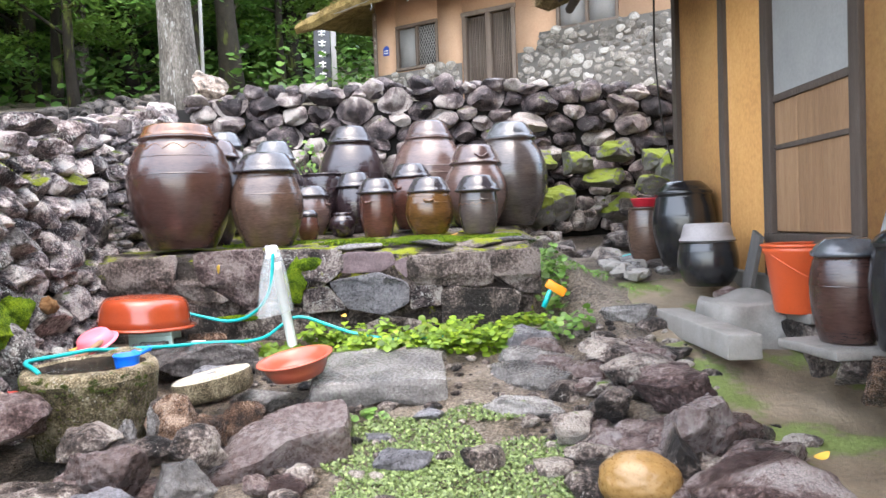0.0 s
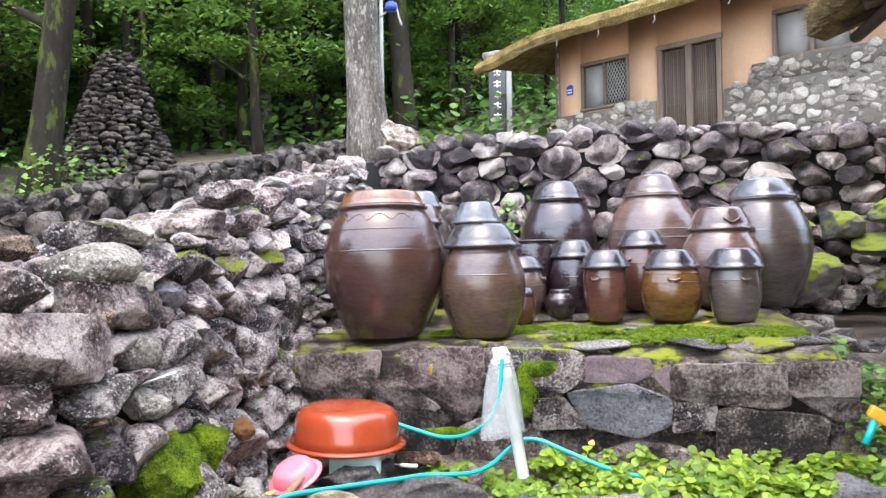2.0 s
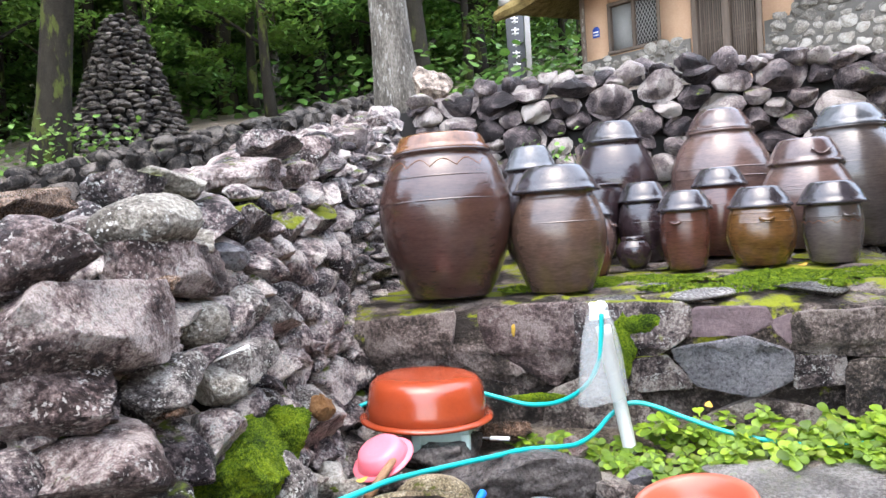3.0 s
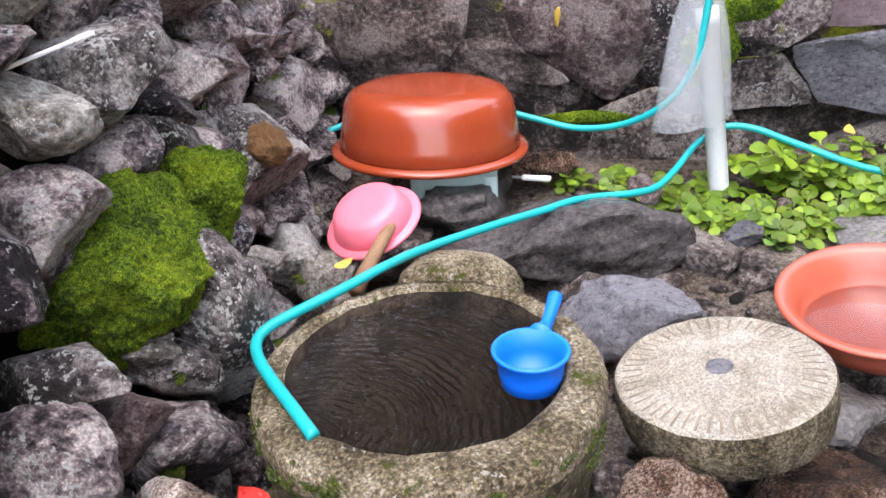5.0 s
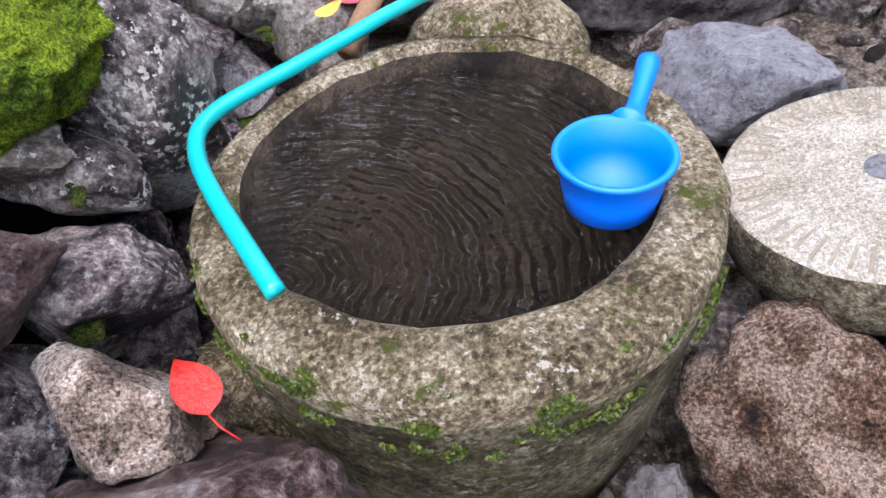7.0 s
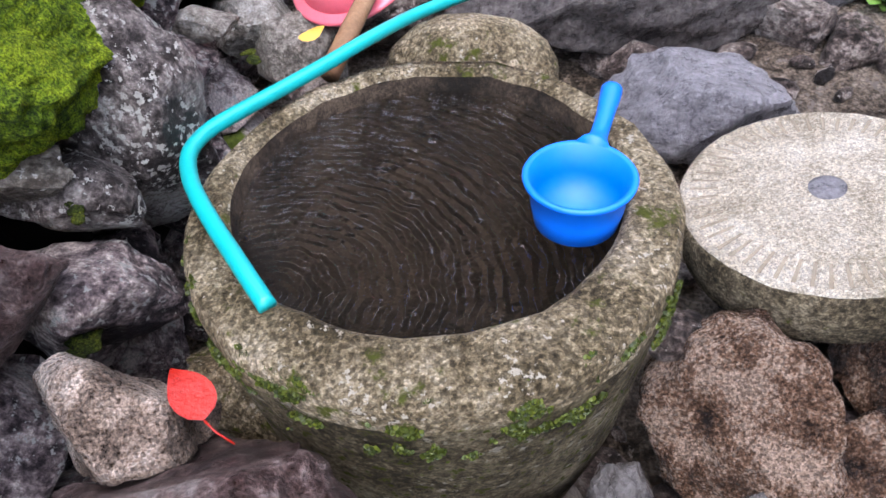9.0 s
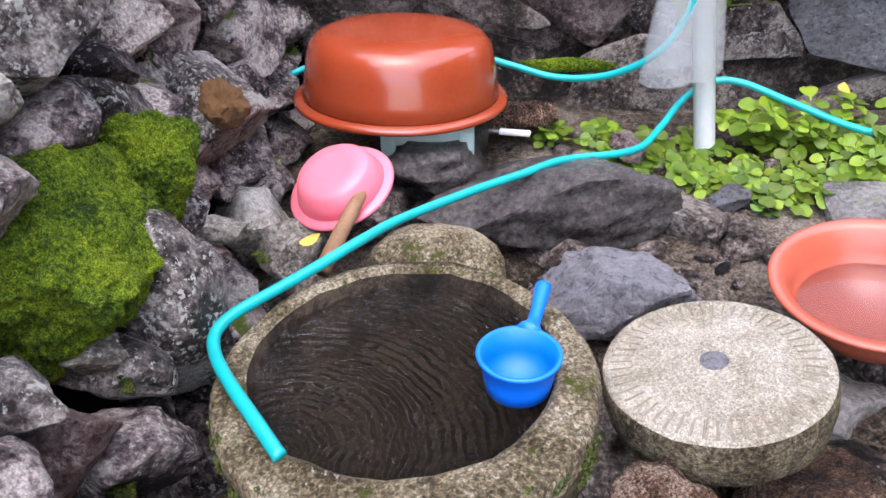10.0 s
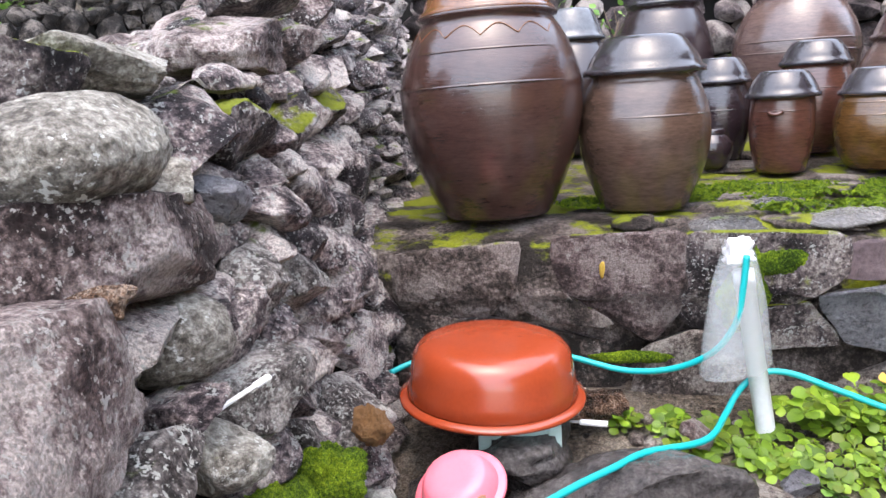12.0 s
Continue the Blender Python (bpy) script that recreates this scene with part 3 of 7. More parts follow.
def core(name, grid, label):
    """The heart of a wall behind its stones, closed all round. Its near-black colour paints shade into the gaps."""
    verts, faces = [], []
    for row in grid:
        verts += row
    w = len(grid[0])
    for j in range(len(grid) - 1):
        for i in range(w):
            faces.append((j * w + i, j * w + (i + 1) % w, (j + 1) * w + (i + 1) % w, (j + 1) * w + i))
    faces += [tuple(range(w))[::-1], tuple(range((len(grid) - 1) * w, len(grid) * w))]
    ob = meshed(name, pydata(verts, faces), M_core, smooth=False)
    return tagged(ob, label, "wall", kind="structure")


ROCKS = {}


def stock(kind, i):
    """Stones of unit half size that are used many times over."""
    key = kind, i
    if key not in ROCKS:
        me = bpy.data.meshes.new("stone")
        if kind == "far":
            bm = rock(300 + i, 1, 1, 1, 2, 8)
        elif kind == "flat":
            bm = rock(500 + i, 1, 1, 1, 3, 9, 0.35)
        else:
            bm = rock(100 + i, 1, 1, 1, 3, 14)
        bm.to_mesh(me)
        bm.free()
        me.shade_smooth()
        me.set_sharp_from_angle(angle=radians(45))
        ROCKS[key] = me
    return ROCKS[key]


def lay(name, kind, i, x, y, z, s, turn, material, parent=None, tip=(0, 0)):
    base = stock(kind, i)
    key = (kind, i, material.name)
    if key not in ROCKS:
        me = base.copy()
        me.materials.append(material)
        ROCKS[key] = me
    ob = new(name, ROCKS[key])
    if parent is not None:
        ob.parent = parent
    ob.matrix_basis = pose(x, y, z, tip[0], tip[1], turn) @ Matrix.Diagonal((*s, 1))
    return ob


M_mossy = mat("half_mossy_stone", GREYS, 0.5, 6, 60, 1.0, spots=((0.4, 0.4, 0.38), 0.06, 88), moss=((0.17, 0.195, 0.014), 0.16, 4, True), rand=0.2, **ROUGH)
M_lichen = mat("lichen_grey_stone", [(0.028, 0.023, 0.021), (0.105, 0.09, 0.084), (0.22, 0.195, 0.18), (0.37, 0.34, 0.31)], 0.48, 8, 60, 0.9, spots=((0.46, 0.46, 0.42), 0.075, 95), moss=((0.1, 0.14, 0.02), -0.03, 5, True), rand=0.3, **ROUGH)
# left wall
rng = random.Random(5)
ys = [0.8 + 0.4 * i for i in range(21)]
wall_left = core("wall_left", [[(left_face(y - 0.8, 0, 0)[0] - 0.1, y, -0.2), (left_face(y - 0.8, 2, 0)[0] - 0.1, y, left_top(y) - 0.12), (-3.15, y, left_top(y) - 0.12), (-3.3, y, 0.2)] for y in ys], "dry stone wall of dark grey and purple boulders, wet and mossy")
BIG = []


def wall_stone(y, z, l, h, m, kind="round", d=0.16, tilt=0, out=0.0):
    """A stone of the left wall that can be told apart: half length l, half height h, half depth d, tilt up towards the back."""
    i = len(BIG)
    BIG.append((y, z, l, h))
    bm = rock(1400 + 13 * i, d, l, h, 5, 0 if kind == "smooth" else 12, 0.3 if kind == "flat" else 0, 0.08 if kind == "smooth" else 0.12)
    ob = link("stone", bm, m, wall_left, sharp=36)
    ob.matrix_basis = pose(left_x(y, z) - 0.45 * d + out, y, z, tilt, (i * 37 % 13) - 6, (i * 53 % 17) - 8)


# crest and upper courses
wall_stone(3.5, 1.78, 0.19, 0.095, M_pale, "smooth", 0.16, 3, 0.03)
wall_stone(2.93, 1.71, 0.16, 0.1, M_rosy, "round", 0.2, -4, 0.06)
wall_stone(3.2, 1.85, 0.24, 0.05, M_gran, "flat", 0.16, 8, -0.14)
wall_stone(3.54, 1.63, 0.32, 0.085, M_rosy, "flat", 0.2, -6, 0.06)
wall_stone(3.08, 1.51, 0.38, 0.12, M_rosy, "flat", 0.26, -3, 0.1)
wall_stone(3.65, 1.44, 0.1, 0.08, M_pale, "smooth", 0.12, 10)
wall_stone(3.91, 1.655, 0.09, 0.058, M_slate, "round", 0.1, -20, 0.02)
wall_stone(4.18, 1.585, 0.17, 0.065, M_wall, "round", 0.14, -12, 0.02)
wall_stone(4.18, 1.785, 0.2, 0.105, M_mossy, "round", 0.16, -8, 0.02)
wall_stone(4.46, 1.99, 0.26, 0.11, M_rosy, "round", 0.18, 4, 0.02)
wall_stone(3.82, 1.925, 0.22, 0.048, M_pale, "flat", 0.17, -4, -0.05)
wall_stone(3.6, 1.9, 0.14, 0.07, M_mossy, "flat", 0.14, 6, -0.1)
wall_stone(5.1, 2.2, 0.26, 0.065, M_wall, "flat", 0.18, -3, -0.04)
wall_stone(5.65, 2.2, 0.22, 0.105, M_rosy, "round", 0.17, 8, 0.04)
wall_stone(5.15, 2.04, 0.17, 0.1, M_rosy, "round", 0.15, -10, 0.03)
wall_stone(6.75, 2.42, 0.26, 0.12, M_rosy, "round", 0.17, 4, 0.04)
wall_stone(6.15, 2.3, 0.2, 0.09, M_wall, "flat", 0.17, 0, 0.0)
wall_stone(4.78, 1.77, 0.19, 0.13, M_mossy, "round", 0.14, 15)
wall_stone(5.4, 1.8, 0.24, 0.09, M_mossy, "flat", 0.15, -6)
wall_stone(5.95, 2.0, 0.22, 0.085, M_wall, "round", 0.15, 5)
wall_stone(3.74, 1.715, 0.1, 0.05, M_pale, "flat", 0.12, 4)
wall_stone(3.34, 1.6, 0.05, 0.03, M_gran, "round", 0.06, 0, 0.1)
# middle courses
wall_stone(3.97, 1.46, 0.12, 0.085, M_lichen, "round", 0.12, 20, 0.02)
wall_stone(4.28, 1.4, 0.15, 0.12, M_lichen, "round", 0.13, -30, 0.02)
wall_stone(3.8, 1.27, 0.2, 0.135, M_lichen, "round", 0.16, 14, 0.03)
wall_stone(4.42, 0.92, 0.26, 0.16, M_lichen, "round", 0.17, 0, 0.03)
wall_stone(4.78, 1.18, 0.2, 0.075, M_wall, "round", 0.13, -12)
wall_stone(4.72, 1.55, 0.19, 0.095, M_wall, "round", 0.13, -20, 0.02)
wall_stone(5.05, 1.33, 0.24, 0.085, M_lichen, "round", 0.13, 10)
wall_stone(5.75, 1.45, 0.22, 0.2, M_wall, "round", 0.15, 10)
wall_stone(4.16, 1.19, 0.12, 0.085, M_wall, "round", 0.12, 40)
wall_stone(4.38, 1.18, 0.1, 0.08, M_rosy, "round", 0.1, -20)
wall_stone(3.31, 1.31, 0.18, 0.08, M_lichen, "flat", 0.2, -4, 0.06)
wall_stone(2.93, 1.37, 0.22, 0.085, M_rosy, "flat", 0.24, 3, 0.06)
wall_stone(3.0, 1.19, 0.34, 0.085, M_rosy, "flat", 0.25, -4, 0.08)
wall_stone(3.24, 1.255, 0.05, 0.022, M_gran, "flat", 0.07, 0, 0.09)
wall_stone(3.61, 1.245, 0.1, 0.075, M_pale, "round", 0.12, -8, 0.04)
wall_stone(3.95, 1.07, 0.12, 0.07, M_lichen, "round", 0.1, -35, 0.02)
wall_stone(3.52, 1.1, 0.1, 0.08, M_wall, "round", 0.13, 10, 0.04)
wall_stone(3.55, 1.345, 0.07, 0.05, M_wall, "round", 0.1, 20, 0.03)
# foot
wall_stone(3.63, 0.755, 0.085, 0.065, M_lichen, "round", 0.12, 10, 0.06)
wall_stone(3.52, 0.66, 0.11, 0.08, M_wall, "round", 0.14, -8, 0.08)
wall_stone(3.81, 0.73, 0.19, 0.23, M_lichen, "round", 0.15, 12, 0.06)
wall_stone(3.4, 0.885, 0.11, 0.055, M_lichen, "round", 0.12, -10, 0.05)
wall_stone(3.58, 0.83, 0.065, 0.04, M_pale, "round", 0.08, 0, 0.03)
wall_stone(3.43, 0.755, 0.12, 0.075, M_red, "round", 0.13, 8, 0.04)
wall_stone(3.27, 0.84, 0.1, 0.1, M_wall, "round", 0.15, 0, 0.06)
wall_stone(3.15, 1.02, 0.2, 0.09, M_wall, "round", 0.18, -6, 0.06)
wall_stone(4.12, 0.74, 0.055, 0.035, M_pale, "round", 0.07, 0, 0.04)
wall_stone(4.28, 0.66, 0.13, 0.085, M_pale, "round", 0.1, 30, 0.06)
wall_stone(4.95, 0.95, 0.19, 0.14, M_wall, "round", 0.14, -12)


def left_keep(u, v):
    _, y, z = left_face(u, v, 0)
    return all(((y - b[0]) / b[2]) ** 2 + ((z - b[1]) / b[3]) ** 2 > 0.62 for b in BIG) and not (3.48 < y < 3.93 and 0.88 < z < 1.03)


stone_face(wall_left, left_face, 8.1, 2.0, 0.2, 11, M_wall, near=lambda u, v: 1.6 < u < 5.0, nt=22, keep=left_keep, sizes=lambda u, v: 0.92 if 1.8 < u < 4.6 else 1.05)
for i in range(90):
    y = 1.2 + 7.6 * (i + rng.random() * 0.7) / 90
    row = i % 3
    s = rng.uniform(0.1, 0.19)
    if row == 0 and 2.4 < y < 7.0:
        continue
    x = left_face(y - 0.8, 2, 0)[0] - 0.08 - 0.24 * row
    lay("stone", rng.choice(("flat", "round")), rng.randrange(14), x, y, left_top(y) - 0.05 + rng.uniform(-0.05, 0.06), (s * rng.uniform(0.8, 1.2), s * rng.uniform(1, 1.5), s * rng.uniform(0.55, 0.8)), rng.uniform(0, 360), M_wall if i % 5 < 3 else M_rosy, wall_left, (rng.uniform(-14, 14), rng.uniform(-14, 14)))

# back wall
xs = [-3.3 + 0.5 * i for i in range(16)]
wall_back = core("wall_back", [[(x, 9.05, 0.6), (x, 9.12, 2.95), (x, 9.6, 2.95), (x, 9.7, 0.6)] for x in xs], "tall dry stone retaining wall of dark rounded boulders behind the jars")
stone_face(wall_back, back_face, 7.3, 1.85, 0.24, 21, M_wallback, near=lambda u, v: v > 0.45 and u < 6.6, nt=16, aspect=1.55)
for i in range(46):
    x = -3.0 + 6.9 * (i + rng.random() * 0.7) / 46
    s = rng.uniform(0.12, 0.22)
    z = back_face(x + 3.1, 1.85, 0)[2]
    lay("stone", rng.choice(("flat", "round")), rng.randrange(14), x, 9.08 + 0.22 * (i % 2), z + rng.uniform(-0.04, 0.05), (s * rng.uniform(0.9, 1.4), s, s * rng.uniform(0.55, 0.8)), rng.uniform(0, 360), M_wallback, wall_back, (rng.uniform(-14, 14), rng.uniform(-14, 14)))

# far wall at the wood's edge
us = [0.5 * i for i in range(31)]
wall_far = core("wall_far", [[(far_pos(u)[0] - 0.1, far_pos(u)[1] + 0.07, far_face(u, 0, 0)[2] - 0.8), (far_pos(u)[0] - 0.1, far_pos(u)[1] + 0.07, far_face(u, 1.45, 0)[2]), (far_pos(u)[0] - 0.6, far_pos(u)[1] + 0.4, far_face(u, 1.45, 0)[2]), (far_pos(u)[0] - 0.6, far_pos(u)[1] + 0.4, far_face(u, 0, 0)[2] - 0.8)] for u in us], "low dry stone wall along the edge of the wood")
stone_face(wall_far, far_face, 15.2, 1.5, 0.26, 31, M_wallfar, near=lambda u, v: 3 < u < 10 and v > 0.5, nt=12, aspect=1.3)
for i in range(90):
    u = 15 * (i + rng.random()) / 90
    x, y = far_pos(u)
    s = rng.uniform(0.12, 0.2)
    lay("stone", "far", rng.randrange(10), x - 0.2 - 0.2 * (i % 2), y + 0.15, far_face(u, 1.52, 0)[2] + rng.uniform(-0.05, 0.04), (s * 1.2, s, s * 0.65), rng.uniform(0, 360), M_wallfar, wall_far)


# ---- terrace ----
def terrace_z(x, y):
    return lerps(y, [(5.3, 1.17), (5.75, 1.27), (6.6, 1.285), (7.3, 1.36), (8.9, 1.47)]) + 0.015 * noise.noise((x * 2, y * 2, 5)) - 0.35 * smooth01(0.6, 1.4, x) * smooth01(5.6, 6.4, y)


M_ruddy = mat("ruddy_terrace_stone", [(0.03, 0.02, 0.019), (0.08, 0.056, 0.053), (0.145, 0.107, 0.1), (0.23, 0.19, 0.175)], 0.42, 5, 50, 1.0, spots=((0.32, 0.31, 0.28), 0.0, 50), rand=0.2, **ROUGH)


def build_terrace():
    xs, ys = [-2.9 + 0.08 * i for i in range(52)], [5.44 + 0.08 * i for i in range(46)]
    verts, w = [], len(xs)
    for y in ys:
        for x in xs:
            xx = min(x, 0.66 + 0.35 * smooth01(6.2, 7.6, y) * (x - 0.1))
            verts.append((xx, y, terrace_z(xx, y) - 0.02))
    faces = [(j * w + i, j * w + i + 1, (j + 1) * w + i + 1, (j + 1) * w + i) for j in range(len(ys) - 1) for i in range(w - 1)]
    rim = [i for i in range(w)] + [j * w + w - 1 for j in range(1, len(ys))]
    n = len(verts)
    verts += [(verts[k][0], verts[k][1] + 0.03, 0.3) for k in rim]
    faces += [(rim[k + 1], rim[k], n + k, n + k + 1) for k in range(len(rim) - 1)]
    ob = tagged(meshed("terrace", pydata(verts, faces), M_terr), "raised stone jar terrace with moss between flat slabs", "terrace", kind="structure")
    blocks = [  # outlines on the front face
        ([(-2.5, 1.2), (-2.01, 1.24), (-1.84, 1.25), (-2.0, 1.06), (-2.02, 0.92), (-2.47, 0.94)], M_terr), ([(-1.85, 1.25), (-1.35, 1.26), (-1.35, 0.95), (-1.46, 0.8), (-1.81, 1.04)], M_ruddy),
        ([(-2.01, 1.06), (-1.82, 1.04), (-1.46, 0.79), (-1.62, 0.8), (-1.85, 0.9), (-2.02, 0.92)], M_terr), ([(-1.34, 1.26), (-0.76, 1.24), (-0.76, 1.07), (-0.92, 0.97), (-1.1, 0.85), (-1.35, 0.87)], M_mossy),
        ([(-0.76, 1.21), (-0.39, 1.21), (-0.36, 1.12), (-0.49, 1.06), (-0.76, 1.07)], M_purple), ([(-0.87, 1.0), (-0.49, 1.06), (-0.28, 0.97), (-0.28, 0.83), (-0.45, 0.74), (-0.72, 0.8)], M_slate),
        ([(-0.27, 1.17), (0.34, 1.18), (0.35, 0.92), (0.06, 0.94), (-0.27, 0.98)], M_terr), ([(0.34, 1.18), (0.7, 1.2), (0.7, 0.81), (0.58, 0.88), (0.35, 0.92)], M_terr),
        ([(-0.27, 0.95), (-0.03, 0.95), (-0.02, 0.8), (-0.26, 0.78)], M_mossy), ([(-1.06, 0.95), (-0.88, 0.97), (-0.73, 0.79), (-1.06, 0.77)], M_mossy), ([(-0.38, 1.13), (-0.27, 1.17), (-0.28, 1.01), (-0.35, 1.07)], M_purple),
        ([(-2.0, 0.9), (-1.62, 0.79), (-1.55, 0.6), (-1.96, 0.6)], M_rock), ([(-0.02, 0.93), (0.33, 0.91), (0.55, 0.88), (0.5, 0.6), (-0.01, 0.6)], M_rock), ([(-2.5, 0.93), (-2.02, 0.91), (-1.99, 0.6), (-2.5, 0.6)], M_rock),
        ([(-1.5, 0.78), (-1.3, 0.86), (-1.05, 0.8), (-0.9, 0.55), (-1.55, 0.55)], M_rock), ([(-0.72, 0.79), (-0.45, 0.73), (-0.28, 0.8), (-0.05, 0.78), (-0.1, 0.5), (-0.8, 0.5)], M_rock)]
    for i, (poly, m) in enumerate(blocks):
        cu, cv = sum(p[0] for p in poly) / len(poly), sum(p[1] for p in poly) / len(poly)
        v, f = cell_stone(cu, cv, poly, lambda u, v, out: (u, 5.36 - 0.35 * out + (0.12 * (1.2 - v) if v < 1.0 else 0) - 0.03, v), 4000 + i, 44, 0.45, 1.05, 1.6, True)
        meshed("block", pydata(v, f), m, ob, sharp=42)
    r = random.Random(8)
    for i in range(34):
        x, y = r.uniform(-1.6, 0.55), r.uniform(5.62, 6.6)
        if i > 24:
            x, y = r.uniform(-2.4, 0.6), r.uniform(6.9, 8.2)
        s = r.uniform(0.1, 0.22)
        lay("slab", "flat", r.randrange(14), x, y, terrace_z(x, y) - 0.026, (s * 1.5, s, 0.034), r.uniform(0, 360), M_terr if r.random() < 0.75 else M_slab, ob, (r.uniform(-4, 4), r.uniform(-4, 4)))
    return ob


terrace = build_terrace()


# ---- jars ----
def jar(x, y, r, h, rb, colour, lid="lid", rl=None, hl=0.17, rim=None, z=None, belly=0.58, tilt=(0, 0), handles=0, label="", bands=(0.7,), n=44, top=0.64, category="jar", group="jars on the terrace", crescent=False, wave=None):
    """A glazed storage jar: r belly radius, h height with its lid, rb foot radius, rl lid radius, hl the lid's share of the height."""
    rl = rl or r * 0.72
    rim = rim or rl * 0.9
    z = terrace_z(x, y) if z is None else z
    hb = h * (1 - hl)
    root = thing("storage_jar", pose(x, y, z, tilt[0], tilt[1], random.Random(int(x * 977 + y * 131)).uniform(0, 360)), label or "brown glazed earthenware storage jar with a lid", category, group)
    prof = [(rb * 0.96, 0), (rb, 0.012)]
    for i in range(1, 25):
        t = i / 24
        if t < belly:
            k = math.sin(0.5 * math.pi * t / belly) ** 0.9
            q = rb + (r - rb) * k
        else:
            s = (t - belly) / (1 - belly)
            q = rim + (r - rim) * math.cos(0.5 * math.pi * s) ** 0.85
        for b in bands:
            if abs(t - b) < 0.022:
                q *= 1.008
        prof.append((q, hb * (0.012 + 0.955 * t)))
    prof += [(rim * 1.07, hb * 0.975), (rim * 1.09, hb * 0.99), (rim * 1.03, hb), (rim * 0.9, hb * 0.995), (rim * 0.86, hb * 0.93)]
    part("body", lathe(prof, n, 0.012, x), M_jars[colour], root)
    for b in bands:
        i = max(2, min(len(prof) - 6, int(1 + b * 24)))
        q = prof[i][0]
        part("ridge", lathe([(q - 0.004, prof[i][1] - 0.006), (q + 0.0022, prof[i][1] - 0.0015), (q + 0.0022, prof[i][1] + 0.0015), (q - 0.004, prof[i][1] + 0.007)], n, 0, 0, False), M_jars[colour], root)
    if wave:
        base, amp, count = wave
        pts = []
        for k in range(181):
            a = 2 * math.pi * k / 180
            zz = hb * base + amp * abs(math.sin(count * a))
            lo = max(j for j in range(len(prof) - 6) if prof[j][1] <= zz)
            (r0, z0), (r1, z1) = prof[lo], prof[lo + 1]
            q = r0 + (r1 - r0) * (zz - z0) / (z1 - z0)
            pts.append((q * math.cos(a), q * math.sin(a), zz))
        part("drawn_line", tube(pts, 0.0028, 5), M_jars["lidbrown"], root, "wavy finger-drawn line in the glaze")
    if lid:
        H = h * hl
        lp = [(rl * 0.93, -0.012), (rl, -0.012), (rl * 1.015, 0.0), (rl * 1.0, 0.012), (rl * 0.94, 0.02)]
        lp += [(rl * (0.94 - (0.94 - top) * t ** 1.35), 0.02 + (H - 0.02) * (0.93 * t)) for t in (0.2, 0.4, 0.6, 0.8, 0.93)]
        lp += [(rl * (top - 0.03), H * 0.97), (rl * (top - 0.1), H), (rl * 0.25, H * 1.015), (0.0005, H * 1.02)]
        bm = lathe(lp, n, 0.01, y, False)
        bmesh.ops.translate(bm, verts=bm.verts, vec=(0, 0, hb))
        top_ob = part("lid", bm, M_jars[lid], root, "glossy " + lid.replace("lid", "") + " glazed lid" if lid != "silver" else "dull aluminium lid")
        if crescent:
            a = -1.35
            pts = [(rl * 0.93 * math.cos(a + d) , rl * 0.93 * math.sin(a + d), hb + H * (0.5 - 0.22 * (1 - (d / 0.28) ** 2))) for d in [0.28 * (k - 5) / 5 for k in range(11)]]
            part("handle", tube(pts, 0.009, 8), M_jars[lid], top_ob)
            root.matrix_world = pose(x, y, z, tilt[0], tilt[1], 0)
    for k in range(handles):
        a = (0 if handles == 2 else -0.5 * math.pi) + k * math.pi
        zz = hb * 0.8
        q = [p for p in prof if p[1] <= zz][-1][0] + 0.004
        w = 0.2
        pts = [(q * math.cos(a + d) * (1 + 0.07 * (1 - (d / w) ** 2)), q * math.sin(a + d) * (1 + 0.07 * (1 - (d / w) ** 2)), zz - 0.012 * (1 - (d / w) ** 2)) for d in [w * (j - 4) / 4 for j in range(9)]]
        part("handle", tube(pts, 0.011, 8), M_jars[colour], root)
    return root


G = "jars on the terrace"
jar(-2.1, 5.85, 0.41, 0.99, 0.25, "brown", "lidbrown", 0.3, 0.1, 0.29, belly=0.6, bands=(0.68, 0.86), top=0.84, tilt=(-1, 1.5), wave=(0.87, 0.045, 7), label="huge dark brown glazed jar with an orange-brown lid", n=64)
jar(-1.43, 5.93, 0.29, 0.76, 0.19, "warm", "lid", 0.265, 0.2, 0.22, bands=(0.72,), label="warm brown glazed jar with a dark glossy lid", n=56)
jar(-0.12, 6.73, 0.225, 0.53, 0.15, "ochre", "lid", 0.205, 0.25, 0.19, belly=0.55, handles=1, bands=(0.75, 0.92), label="squat ochre-brown jar with dark lid and small handle")
jar(0.335, 6.76, 0.185, 0.54, 0.14, "grey", "lid", 0.215, 0.26, 0.17, belly=0.6, handles=2, bands=(0.8,), wave=(0.66, 0.02, 8), label="grey-brown jar with a dark lid and wavy drawn line")
jar(-0.605, 6.76, 0.168, 0.545, 0.125, "red", "lid", 0.19, 0.24, 0.16, belly=0.65, handles=2, bands=(0.85,), label="tall red-brown jar with a dark domed lid")
jar(-0.955, 6.88, 0.125, 0.23, 0.08, "dark", "dark", 0.085, 0.1, 0.08, top=0.8, bands=(0.75,), label="very small dark glazed pot with a lid")
jar(-0.86, 7.15, 0.19, 0.6, 0.13, "dark", "lid", 0.185, 0.23, 0.155, bands=(0.7,), label="small black-brown jar with a dark lid")
jar(-0.3, 7.22, 0.22, 0.65, 0.15, "red", "lid", 0.2, 0.2, 0.18, bands=(0.75,), handles=2, label="red-brown jar with a dark lid behind the front row")
jar(0.35, 7.42, 0.335, 0.82, 0.2, "rose", "lidpurple", 0.265, 0.22, 0.24, bands=(0.72, 0.78), top=0.7, crescent=True, label="rosy brown jar with a brown lid and crescent handle")
jar(0.74, 7.68, 0.385, 1.08, 0.22, "grey", "lidgrey", 0.27, 0.15, 0.25, bands=(0.6, 0.72), label="large grey glazed jar with a grey lid")
